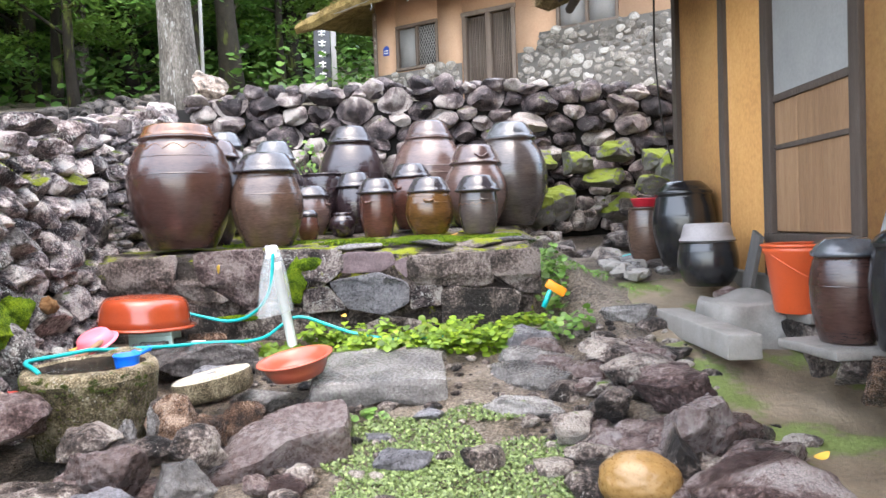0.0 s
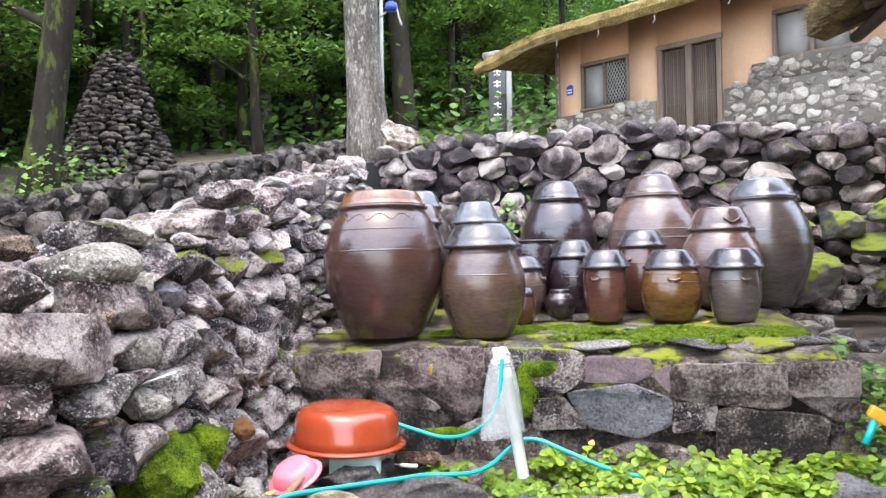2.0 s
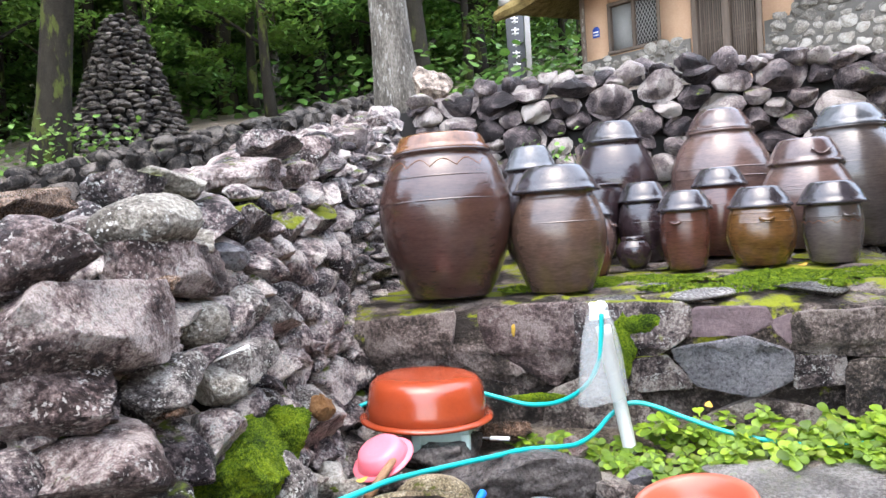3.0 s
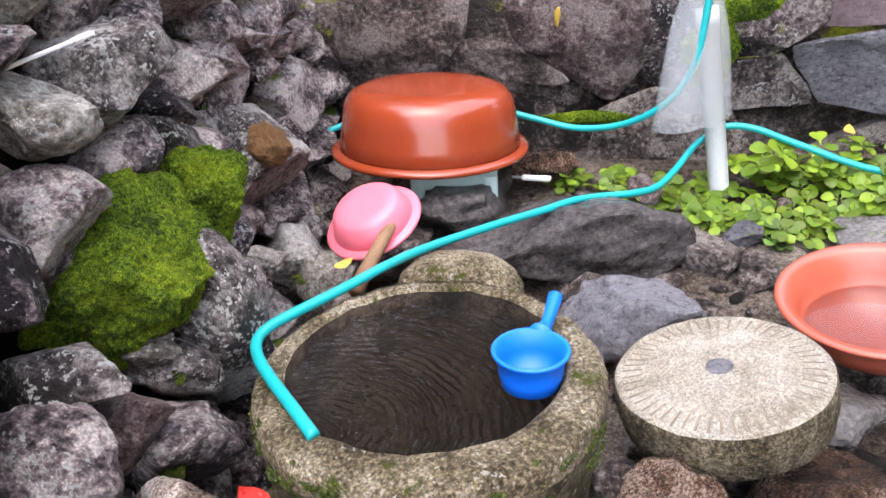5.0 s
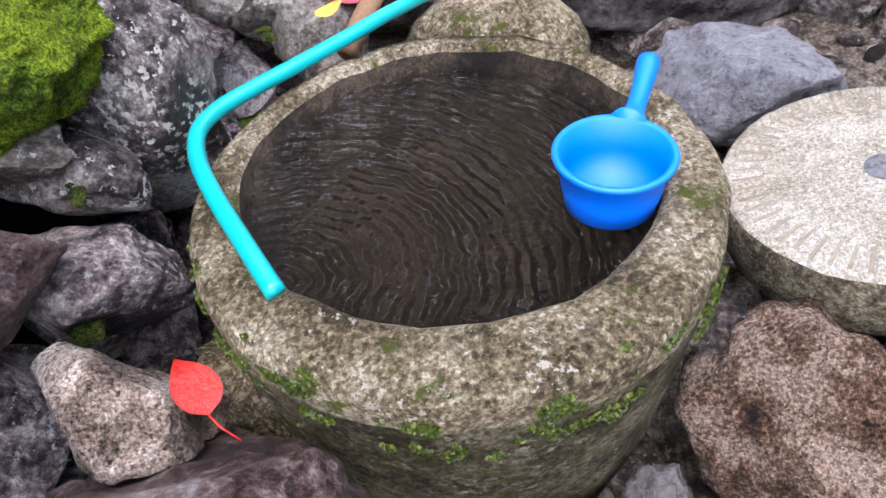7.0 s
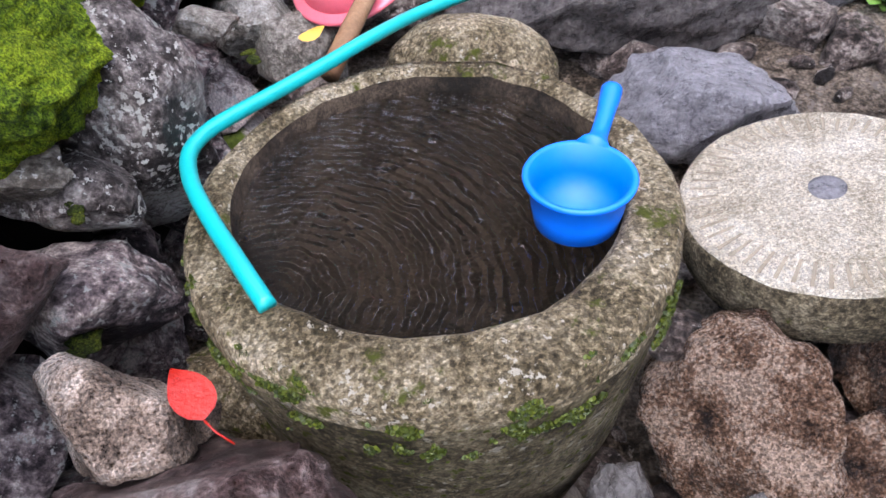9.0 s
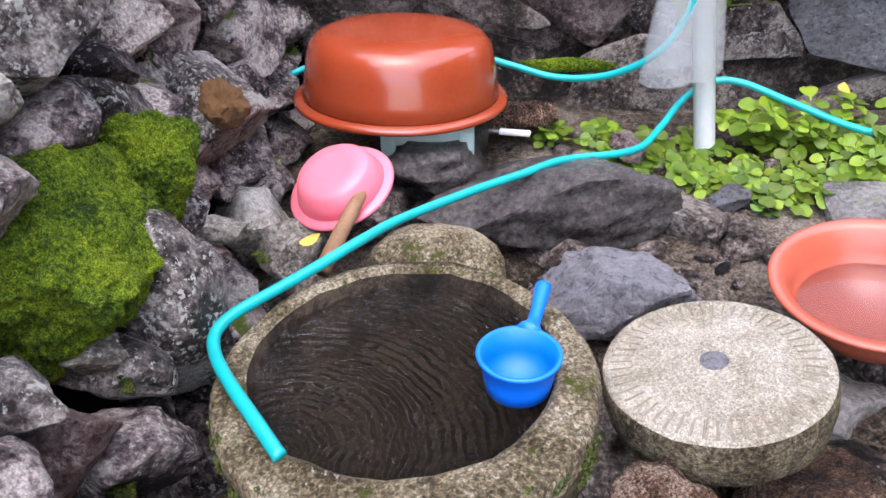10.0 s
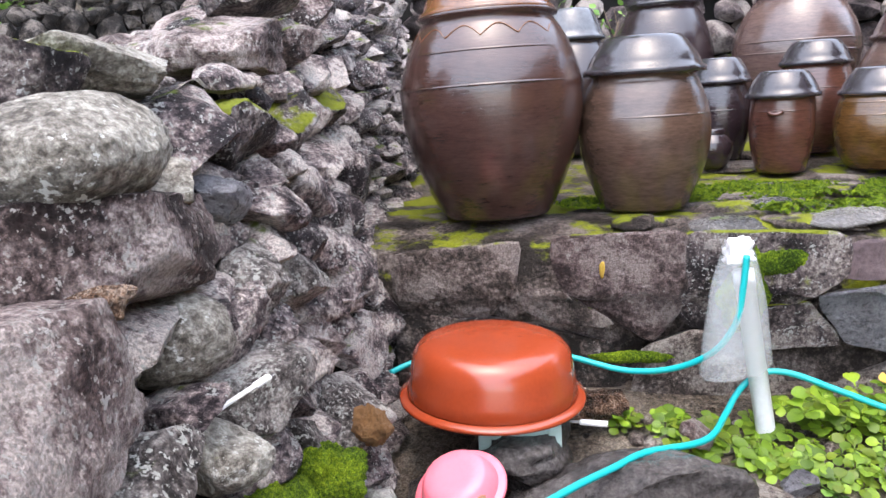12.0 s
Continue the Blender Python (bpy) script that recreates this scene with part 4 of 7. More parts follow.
jar(-1.03, 8.36, 0.375, 1.12, 0.22, "dark", "lid", 0.275, 0.16, 0.25, bands=(0.62, 0.66, 0.74), label="large dark glazed jar with a dark lid by the wall")
jar(-0.13, 8.2, 0.425, 1.14, 0.25, "rose", "lidpurple", 0.275, 0.16, 0.26, bands=(0.6, 0.68), label="large rosy brown jar with a purple-brown lid")
jar(-2.2, 6.75, 0.3, 0.97, 0.2, "dark", "lidpurple", 0.25, 0.15, 0.22, tilt=(2, 6), label="dark brown jar with a tilted brown lid")
jar(-2.26, 7.6, 0.32, 1.06, 0.2, "grey", "lidgrey", 0.2, 0.14, 0.18, bands=(0.84, 0.9), label="grey jar with a stepped grey lid at the back")
jar(-1.72, 7.5, 0.3, 0.93, 0.2, "dark", "lidgrey", 0.22, 0.2, 0.19, label="dark jar with a pale grey lid at the back")
jar(-1.27, 6.95, 0.2, 0.48, 0.13, "rose", "lid", 0.19, 0.2, 0.16, handles=2, label="rosy brown jar with a dark lid")
jar(-1.22, 6.55, 0.1, 0.28, 0.07, "red", "lid", 0.09, 0.18, 0.08, label="small red-brown pot beside a larger jar")
jar(-1.2, 7.35, 0.22, 0.6, 0.14, "dark", None, 0.2, 0.02, 0.2, belly=0.75, label="open dark jar with a wide rim")


# ---- stone basin, millstone and vessels ----
M_basinside = mat("mossy_basin_side", [(0.026, 0.021, 0.01), (0.09, 0.073, 0.039), (0.195, 0.163, 0.098), (0.34, 0.3, 0.2)], 0.6, 11, 110, 1.0, spots=((0.36, 0.34, 0.27), 0.03, 60), moss=((0.07, 0.085, 0.012), 0.1, 55, False), rand=0.0, contrast=2.8, deep=0.04, bscale=60, grain=0.3)
# Brown silt, darkened in colour so the water reads dark under its reflections.
M_silt = mat("darkened_silt_stone", [(0.006, 0.0045, 0.003), (0.025, 0.018, 0.012), (0.065, 0.049, 0.033)], 0.8, 9, 90, 0.5, rand=0.0, contrast=2.4, grain=0.3, fw=0.4)


def stone_basin():
    c, n = (-1.835, 3.675), 72
    root = thing("stone_basin", pose(c[0], c[1], 0.745), "round mossy granite water basin full of clear water", "basin")
    prof = [(0.27, -0.42), (0.292, -0.3), (0.31, -0.15), (0.322, -0.05), (0.321, -0.014), (0.313, -0.002), (0.29, 0.003), (0.272, 0.002), (0.262, -0.008), (0.257, -0.05), (0.225, -0.14), (0.17, -0.22), (0.08, -0.25), (0.0005, -0.255)]
    bm = bmesh.new()
    rings = []
    for k, (r, z) in enumerate(prof):
        ring = []
        for i in range(n):
            a = 2 * math.pi * i / n
            dx, dy = math.cos(a), math.sin(a)
            q = r * (1 + 0.02 * noise.noise((dx * 1.5, dy * 1.5, 2 + z)) + 0.012 * noise.noise((dx * 6, dy * 6, z * 8)))
            sx, sy = (-0.012, 0.045) if k >= 6 else (0, 0.012)
            if 3 <= k <= 8:
                q *= 1 + 0.035 * smooth01(0.93, 1.0, math.cos(a - 1.15))
            zz = z + (0.006 * noise.noise((dx * 4, dy * 4, 9)) + 0.004 * noise.noise((dx * 15, dy * 15, 5)) if k < 9 else 0)
            ring.append(bm.verts.new((q * dx + sx, q * dy + sy, zz)))
        rings.append(ring)
    for p, q in zip(rings, rings[1:]):
        for i in range(n):
            bm.faces.new((p[i], p[(i + 1) % n], q[(i + 1) % n], q[i]))
    bm.faces.new(rings[0][::-1])
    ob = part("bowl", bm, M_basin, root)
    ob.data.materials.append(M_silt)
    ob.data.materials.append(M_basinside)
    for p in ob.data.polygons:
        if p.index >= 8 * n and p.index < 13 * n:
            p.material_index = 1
        elif p.index < 3 * n:
            p.material_index = 2
    w = lathe([(0.2575, 0), (0.2, 0), (0.15, 0), (0.1, 0), (0.05, 0), (0.0005, 0)], 64, 0, 0, False)
    bmesh.ops.translate(w, verts=w.verts, vec=(-0.012, 0.045, -0.034))
    m = bpy.data.materials.new("clear_water")
    m.use_nodes = True
    nt = m.node_tree
    b = nt.nodes["Principled BSDF"]
    b.inputs["Base Color"].default_value = (0.62, 0.6, 0.55, 1)
    b.inputs["Roughness"].default_value = 0.03
    b.inputs["IOR"].default_value = 1.5
    b.inputs["Transmission Weight"].default_value = 1.0
    co = nt.nodes.new("ShaderNodeNewGeometry")
    mp = nt.nodes.new("ShaderNodeMapping")
    mp.inputs["Location"].default_value = (2.0, -3.52, 0)
    wv = nt.nodes.new("ShaderNodeTexWave")
    wv.wave_type, wv.rings_direction = "RINGS", "Z"
    wv.inputs["Scale"].default_value, wv.inputs["Distortion"].default_value, wv.inputs["Detail"].default_value, wv.inputs["Detail Scale"].default_value = 17, 5.0, 3, 1.6
    ns = nt.nodes.new("ShaderNodeTexNoise")
    ns.inputs["Scale"].default_value = 42
    ad = nt.nodes.new("ShaderNodeMath")
    bp = nt.nodes.new("ShaderNodeBump")
    bp.inputs["Strength"].default_value, bp.inputs["Distance"].default_value = 1.0, 0.018
    nt.links.new(co.outputs["Position"], mp.inputs[0])
    nt.links.new(mp.outputs[0], wv.inputs[0])
    nt.links.new(co.outputs["Position"], ns.inputs[0])
    nt.links.new(wv.outputs["Fac"], ad.inputs[0])
    nt.links.new(ns.outputs["Fac"], ad.inputs[1])
    nt.links.new(ad.outputs[0], bp.inputs["Height"])
    nt.links.new(bp.outputs[0], b.inputs["Normal"])
    ob = part("water", w, m, root, "clear rippled water")
    ob.visible_shadow = False
    return root


stone_basin()


# Groove floors: a dirt tone that also paints in the shade of the cuts.
M_groove = mat("groove_dirt_shade", [(0.13, 0.105, 0.07), (0.27, 0.23, 0.165)], 0.8, 12, 80, 0.6, rand=0.0)


def millstone():
    root = thing("millstone", pose(-1.285, 3.885, 0.636, -2, -10, 12), "pale round granite millstone with radial grooves", "millstone")
    n, R = 208, 0.205
    prof = [(0.19, -0.115), (0.205, -0.1), (0.212, -0.06), (0.211, -0.02), (0.207, -0.005), (0.2, 0.0), (0.192, 0.0005), (0.15, 0.003), (0.125, 0.005), (0.09, 0.006), (0.06, 0.006), (0.03, 0.006)]
    bm = bmesh.new()
    rings = []
    rg = random.Random(2)
    ph = [rg.uniform(-0.4, 0.4) for _ in range(n)]
    for k, (r, z) in enumerate(prof):
        ring = []
        for i in range(n):
            a = 2 * math.pi * i / n
            q = r * (1 + 0.012 * noise.noise((math.cos(a) * 3, math.sin(a) * 3, z * 9)))
            dz = 0.0
            if 6 <= k <= 7 and i % 4 < 2:
                dz = -0.005 * (1 if k < 7 else 0.5) * (0.8 + ph[i - i % 4])
            ring.append(bm.verts.new((q * math.cos(a), q * math.sin(a), z + dz + 0.0015 * noise.noise((q * 40 * math.cos(a), q * 40 * math.sin(a), k)))))
        rings.append(ring)
    for p, q in zip(rings, rings[1:]):
        for i in range(n):
            bm.faces.new((p[i], p[(i + 1) % n], q[(i + 1) % n], q[i]))
    bm.faces.new(rings[0][::-1])
    bm.faces.new(rings[-1])
    bm.normal_update()
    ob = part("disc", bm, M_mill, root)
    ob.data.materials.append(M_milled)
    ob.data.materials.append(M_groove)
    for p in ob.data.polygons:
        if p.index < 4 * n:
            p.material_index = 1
        elif p.index // n == 6 and p.index % n % 4 == 0:
            p.material_index = 2
    part("socket", lathe([(0.026, 0.004), (0.026, 0.0085), (0.018, 0.009), (0.0005, 0.0088)], 24, 0, 0, False), M_slate, root, "grey filled axle hole")
    return root


millstone()


def vessel(name, m, profile, material, label, category, n=56, wob=0.0):
    root = thing(name, m, label, category)
    part("body", lathe(profile, n, wob, 3), material, root)
    return root


# upturned tub on a small stool
tub = thing("plastic_tub", pose(-2.068, 4.93, 0.775, -1, 2.0, 0), "large red-brown plastic tub lying upside down on a stool", "tub")
part("body", lathe([(0.30, 0.012), (0.306, 0.02), (0.297, 0.06), (0.288, 0.12), (0.276, 0.165), (0.255, 0.19), (0.225, 0.203), (0.15, 0.207), (0.0005, 0.207)], 72, 0, 0, False), M_tub, tub)
part("rim", lathe([(0.293, 0.004), (0.296, -0.008), (0.318, -0.012), (0.332, -0.006), (0.334, 0.002), (0.328, 0.009), (0.305, 0.014)], 72, 0, 0, False), M_tub, tub)
part("inner_side", lathe([(0.293, 0.004), (0.286, 0.06), (0.265, 0.16), (0.22, 0.194), (0.0005, 0.198)], 48, 0, 0, False), M_tub, tub)
stool = thing("bath_stool", pose(-1.97, 4.86, 0.635, 0, 0, 4), "low pale green plastic bath stool under the tub", "stool")
part("seat", box(-0.14, -0.11, 0.09, 0.14, 0.11, 0.125, 0.008), M_stool, stool)
for sy in (-0.1, 0.088):
    part("apron", box(-0.13, sy, 0.045, 0.13, sy + 0.012, 0.092, 0.003), M_stool, stool)
for sx in (-0.132, 0.12):
    part("apron", box(sx, -0.1, 0.045, sx + 0.012, 0.1, 0.092, 0.003), M_stool, stool)
for sx in (-1, 1):
    for sy in (-1, 1):
        part("leg", box(sx * 0.118 - 0.022, sy * 0.09 - 0.02, -0.02, sx * 0.118 + 0.022, sy * 0.09 + 0.02, 0.092, 0.005), M_stool, stool)

pink = thing("pink_basin", pose(-2.1, 4.3, 0.765, 22, -13, 0), "small pink plastic basin turned over and leaning on stones", "basin")
part("body", lathe([(0.108, 0.0), (0.112, 0.006), (0.103, 0.03), (0.092, 0.055), (0.08, 0.066), (0.05, 0.064), (0.0005, 0.063)], 48, 0, 0, False), M_pink, pink)
part("rim", lathe([(0.105, 0.002), (0.108, -0.004), (0.13, -0.004), (0.134, 0.001), (0.129, 0.006), (0.11, 0.008)], 48, 0, 0, False), M_pink, pink)

ladle = thing("blue_ladle", pose(-1.648, 3.69, 0.79, 0, 0, 0), "bright blue plastic water ladle floating in the basin", "ladle")
part("bowl", lathe([(0.0005, -0.071), (0.047, -0.072), (0.054, -0.068), (0.059, -0.04), (0.062, -0.008), (0.069, -0.004), (0.0705, 0.001), (0.068, 0.004), (0.062, 0.002), (0.056, -0.035), (0.05, -0.062), (0.0005, -0.066)], 48, 0, 0, False), M_blue, ladle)
hp = spline([(0.012, 0.06, -0.008), (0.018, 0.085, -0.011), (0.024, 0.118, -0.011), (0.03, 0.155, -0.007), (0.036, 0.197, -0.001)], 5)
part("handle", tube(hp, [0.024 - 0.012 * smooth01(0, 8, i) + 0.003 * smooth01(12, 20, i) for i in range(len(hp))], 14), M_blue, ladle)

M_puddle = bpy.data.materials.new("still_water")
M_puddle.use_nodes = True
M_puddle.node_tree.nodes["Principled BSDF"].inputs["Transmission Weight"].default_value = 1.0
M_puddle.node_tree.nodes["Principled BSDF"].inputs["Roughness"].default_value = 0.02
M_puddle.node_tree.nodes["Principled BSDF"].inputs["IOR"].default_value = 1.33
bowl = thing("plastic_bowl", pose(-0.875, 4.19, 0.54, 6, -8, 0), "wide terracotta-coloured plastic bowl with a little water", "bowl")
part("puddle", lathe([(0.158, 0.038), (0.1, 0.038), (0.0005, 0.038)], 40, 0, 0, False), M_puddle, bowl, "shallow clear water")
part("body", lathe([(0.0005, 0.0), (0.12, 0.0), (0.15, 0.012), (0.178, 0.06), (0.195, 0.105), (0.213, 0.112), (0.221, 0.112), (0.224, 0.118), (0.22, 0.123), (0.208, 0.121), (0.19, 0.115), (0.172, 0.064), (0.145, 0.018), (0.0005, 0.008)], 64, 0, 0, False), M_bowl, bowl)

# standpipe in a plastic bag
pipe = thing("standpipe", pose(-1.1, 5.08, 0.62, 0, -9, 0), "white standpipe with its tap wrapped in a clear plastic bag", "standpipe")
part("pipe", lathe([(0.034, -0.1), (0.034, 0.5), (0.036, 0.5), (0.036, 0.56), (0.0005, 0.56)], 24, 0, 0, False), M_pvc, pipe)
bag = bpy.data.materials.new("clear_plastic_film")
bag.use_nodes = True
bb = bag.node_tree.nodes["Principled BSDF"]
bb.inputs["Base Color"].default_value = (0.6, 0.63, 0.63, 1)
bb.inputs["Roughness"].default_value = 0.2
tn = bag.node_tree.nodes.new("ShaderNodeBsdfTransparent")
mx = bag.node_tree.nodes.new("ShaderNodeMixShader")
mx.inputs[0].default_value = 0.33
bag.node_tree.links.new(tn.outputs[0], mx.inputs[1])
bag.node_tree.links.new(bb.outputs[0], mx.inputs[2])
bag.node_tree.links.new(mx.outputs[0], bag.node_tree.nodes["Material Output"].inputs[0])
bm = lathe([(0.155 - 0.075 * (k / 14) ** 1.3, 0.2 + 0.43 * k / 14) for k in range(15)], 36, 0, 0, False)
for v in bm.verts:
    v.co.x = v.co.x * 0.8 - 0.075 * (1 - (v.co.z - 0.2) / 0.5)
    v.co.y *= 0.6
    v.co += 0.014 * Vector(noise.noise_vector(Vector((v.co.x * 14, v.co.y * 14, v.co.z * 4))))
part("bag", bm, bag, pipe, "clear crumpled plastic bag")
bm = rock(77, 0.078, 0.062, 0.055, 4, 12, 0, 0.5)
bmesh.ops.translate(bm, verts=bm.verts, vec=(-0.005, 0, 0.63))
part("bag_knot", bm, M_white, pipe, "white bunched plastic")


def hose(points, name="garden_hose", r=0.0115, label="teal rubber garden hose lying over the stones"):
    root = thing(name, pose(0, 0, 0), label, "hose")
    p = spline(points, 10)
    part("hose", tube(p, r, 12), M_hose, root)
    for a, b in ((p[-1], p[-2]),):
        d = (b - a).normalized() * 0.012
        part("hose_end", tube([a - d * 0.3, a + d], r * 1.015, 12), M_hose, root)
    return root


hose([(-1.98, 3.47, 0.752), (-2.035, 3.525, 0.763), (-2.1, 3.593, 0.768), (-2.15, 3.655, 0.768), (-2.176, 3.71, 0.768), (-2.172, 3.76, 0.768), (-2.146, 3.81, 0.768), (-2.1, 3.88, 0.768), (-2.05, 3.96, 0.768), (-2.0, 4.05, 0.766), (-1.94, 4.2, 0.74), (-1.79, 4.42, 0.71), (-1.67, 4.56, 0.695), (-1.56, 4.68, 0.685), (-1.4, 4.77, 0.67), (-1.32, 4.86, 0.66), (-1.25, 5.0, 0.67), (-1.18, 5.1, 0.72), (-1.1, 5.13, 0.77), (-1.0, 5.13, 0.77), (-0.85, 5.1, 0.72), (-0.66, 5.05, 0.66), (-0.45, 5.02, 0.62), (-0.2, 5.02, 0.6), (0.1, 5.05, 0.62)])
hose([(-1.19, 5.02, 1.24), (-1.2, 5.02, 1.12), (-1.22, 5.02, 1.0), (-1.29, 5.05, 0.88), (-1.42, 5.12, 0.79), (-1.58, 5.18, 0.76), (-1.75, 5.22, 0.79), (-1.95, 5.25, 0.83), (-2.2, 5.24, 0.84), (-2.4, 5.16, 0.8), (-2.48, 5.1, 0.78)], label="teal hose running from the tap behind the tub")
hose([(2.1, 6.62, 1.62), (2.14, 6.75, 1.66), (2.16, 6.9, 1.45), (2.05, 7.05, 1.12), (1.75, 7.15, 1.0), (1.5, 7.12, 0.96), (1.25, 7.0, 0.93), (1.1, 6.7, 0.9)], r=0.012, label="teal hose lying on the ground behind the house jars")

gun = thing("hose_nozzle", pose(0.8, 5.36, 0.8, 0, 0, 0) @ Matrix.Scale(1.15, 4), "orange spray nozzle on the end of a teal hose", "nozzle")
part("handle", tube([(-0.07, -0.02, -0.04), (-0.04, -0.01, 0.02), (-0.02, 0, 0.07)], 0.017, 10), M_hose, gun, "teal handle")
bm = box(-0.05, -0.02, 0.06, 0.09, 0.02, 0.12, 0.012)
bmesh.ops.rotate(bm, verts=bm.verts, cent=(0, 0, 0.09), matrix=Matrix.Rotation(radians(32), 3, "Y"))
part("head", bm, M_orange, gun)

stick = thing("wooden_stick", pose(0, 0, 0), "old brown wooden stick leaning against the pink basin", "stick")
part("shaft", tube([(-2.07, 4.0, 0.72), (-2.055, 4.12, 0.75), (-2.035, 4.24, 0.785), (-2.02, 4.33, 0.81)], [0.019, 0.018, 0.016, 0.012], 9), M_doorwood, stick)
knife = thing("hand_tool", pose(-1.76, 4.95, 0.655, 0, 0, -8), "small hand tool with a white handle on a stone", "tool")
part("handle", box(0, -0.012, -0.008, 0.1, 0.012, 0.008, 0.005), M_white, knife)
part("blade", box(-0.1, -0.009, -0.002, 0.0, 0.009, 0.002, 0.001), M_jars["silver"], knife)
spoon = thing("white_spatula", pose(-2.39, 3.6, 1.335, 0, -12, 58), "thin white plastic spatula stuck between wall stones", "spatula")
part("handle", box(-0.05, -0.005, -0.003, 0.07, 0.005, 0.003, 0.002), M_white, spoon)
part("head", box(0.065, -0.008, -0.004, 0.1, 0.008, 0.004, 0.003), M_white, spoon)


# ---- loose rocks of the yard ----
M_palegran = mat("pale_speckled_granite", [(0.02, 0.014, 0.011), (0.13, 0.095, 0.07), (0.3, 0.235, 0.185), (0.55, 0.48, 0.41)], 0.3, 14, 190, 0.8, rand=0.0, contrast=2.2, deep=0.012, grain=0.3, fw=0.4, crystals=(300, 0.5))
M_bigred = mat("reddish_wet_stone", [(0.03, 0.02, 0.018), (0.075, 0.05, 0.045), (0.12, 0.095, 0.09), (0.2, 0.175, 0.165)], 0.28, 3.0, 30, 0.8, rand=0.1, contrast=1.7, deep=0.04, bscale=14, grain=0.08)


def loose(x, y, z, sx, sy, sz, turn=0, m=M_rock, kind="round", i=0, tip=(0, 0), label="wet grey field stone lying in the yard", group="yard stones", name="rock"):
    sub = 5 if (max(sx, sy) > 0.16 or y < 4.4 and x < -0.6) else 4
    bm = rock(900 + i * 7, sx, sy, sz, sub, 0 if kind == "smooth" else 10, 0.35 if kind == "flat" else 0, 0.06 if kind == "smooth" else 0.16)
    ob = link(name, bm, m, sharp=45)
    ob.matrix_world = pose(x, y, z, tip[0], tip[1], turn)
    return tagged(ob, label, "rock", group)


SL = "flat wet grey stepping slab"
bm = box(-0.385, -0.4, -0.1, 0.385, 0.4, 0.06, 0.03, 0.05, 3, 7)
for v in bm.verts:
    v.co += 0.02 * Vector(noise.noise_vector(v.co * 5)) + 0.006 * Vector(noise.noise_vector(v.co * 18))
big_slab = link("stone_slab", bm, M_slab, sharp=45)
big_slab.matrix_world = pose(-0.41, 4.5, 0.48, 4, 0, 2)
tagged(big_slab, "large flat wet grey stepping slab beside the creeper", "rock", "yard stones")
loose(0.52, 4.42, 0.42, 0.38, 0.2, 0.075, -12, M_slab, "flat", 2, (0, 3), SL, name="stone_slab")
loose(0.43, 4.0, 0.33, 0.27, 0.16, 0.085, -8, M_slab, "flat", 3, (3, 2), SL, name="stone_slab")
loose(0.57, 4.95, 0.56, 0.24, 0.17, 0.09, 5, M_slate, "flat", 4, (5, 0), "dark blue-grey slab with sharp edges", name="stone_slab")
loose(0.6, 4.76, 0.47, 0.28, 0.18, 0.09, 0, M_slab, "flat", 5, (2, 0), SL, name="stone_slab")
bm = box(-0.4, -0.2, -0.2, 0.38, 0.22, 0.09, 0.03, 0.06, 11, 9)
for v in bm.verts:
    v.co.z -= 0.12 * smooth01(0.05, -0.42, v.co.x) * smooth01(-0.1, 0.1, v.co.z)
    v.co.y += 0.3 * max(0, v.co.x) * smooth01(0, -0.2, v.co.y)
    v.co += 0.022 * Vector(noise.noise_vector(v.co * 5)) + 0.008 * Vector(noise.noise_vector(v.co * 17))
red_boulder = link("boulder", bm, M_bigred, sharp=45)
red_boulder.matrix_world = pose(-0.9, 3.56, 0.33, 15, -4, 10)
tagged(red_boulder, "big reddish wet boulder with a pale flat top", "rock", "yard stones")
loose(-1.95, 3.98, 0.3, 0.16, 0.12, 0.08, 10, M_rock, "round", 7)
RB = "angular wet stone in the rubble before the basin"
loose(-1.65, 3.27, 0.46, 0.17, 0.1, 0.075, 8, M_rock, "flat", 210, (4, -6), RB)
loose(-1.38, 3.25, 0.42, 0.11, 0.09, 0.07, 20, M_rock, "round", 211, (0, 0), RB)
loose(-1.46, 3.03, 0.39, 0.18, 0.13, 0.11, -14, M_bigred, "flat", 212, (6, 10), RB)
loose(-1.18, 3.32, 0.41, 0.15, 0.12, 0.1, 30, M_rock, "round", 213, (0, 12), RB)
loose(-1.12, 2.98, 0.33, 0.19, 0.14, 0.12, 10, M_slab, "round", 214, (0, 0), RB)
loose(-1.32, 2.76, 0.28, 0.2, 0.15, 0.11, -20, M_slate, "flat", 215, (0, 6), RB)
loose(-1.66, 2.82, 0.3, 0.22, 0.16, 0.13, 14, M_rock, "round", 216, (0, 0), RB)
loose(-1.42, 3.4, 0.5, 0.035, 0.05, 0.09, 30, M_slab, "round", 217, (0, 10), RB)
loose(-1.2, 3.52, 0.42, 0.13, 0.1, 0.08, 50, M_gran, "flat", 218, (0, 0), RB)
loose(-1.62, 3.06, 0.36, 0.1, 0.09, 0.08, 0, M_red, "round", 219, (0, 0), RB)
loose(-1.68, 3.28, 0.3, 0.14, 0.11, 0.08, 20, M_rock, "round", 9)
loose(-1.25, 3.3, 0.22, 0.16, 0.14, 0.12, 60, M_rock, "round", 10)
loose(-1.9, 3.05, 0.22, 0.22, 0.15, 0.14, 10, M_rock, "round", 11)
loose(-1.4, 3.0, 0.15, 0.22, 0.18, 0.12, -20, M_rock, "round", 12)
loose(-1.38, 3.61, 0.44, 0.15, 0.15, 0.14, 30, M_gran, "round", 13, (0, 0), "rusty speckled granite rock under the millstone")
loose(-1.1, 3.72, 0.42, 0.14, 0.16, 0.12, 0, M_gran, "round", 14)
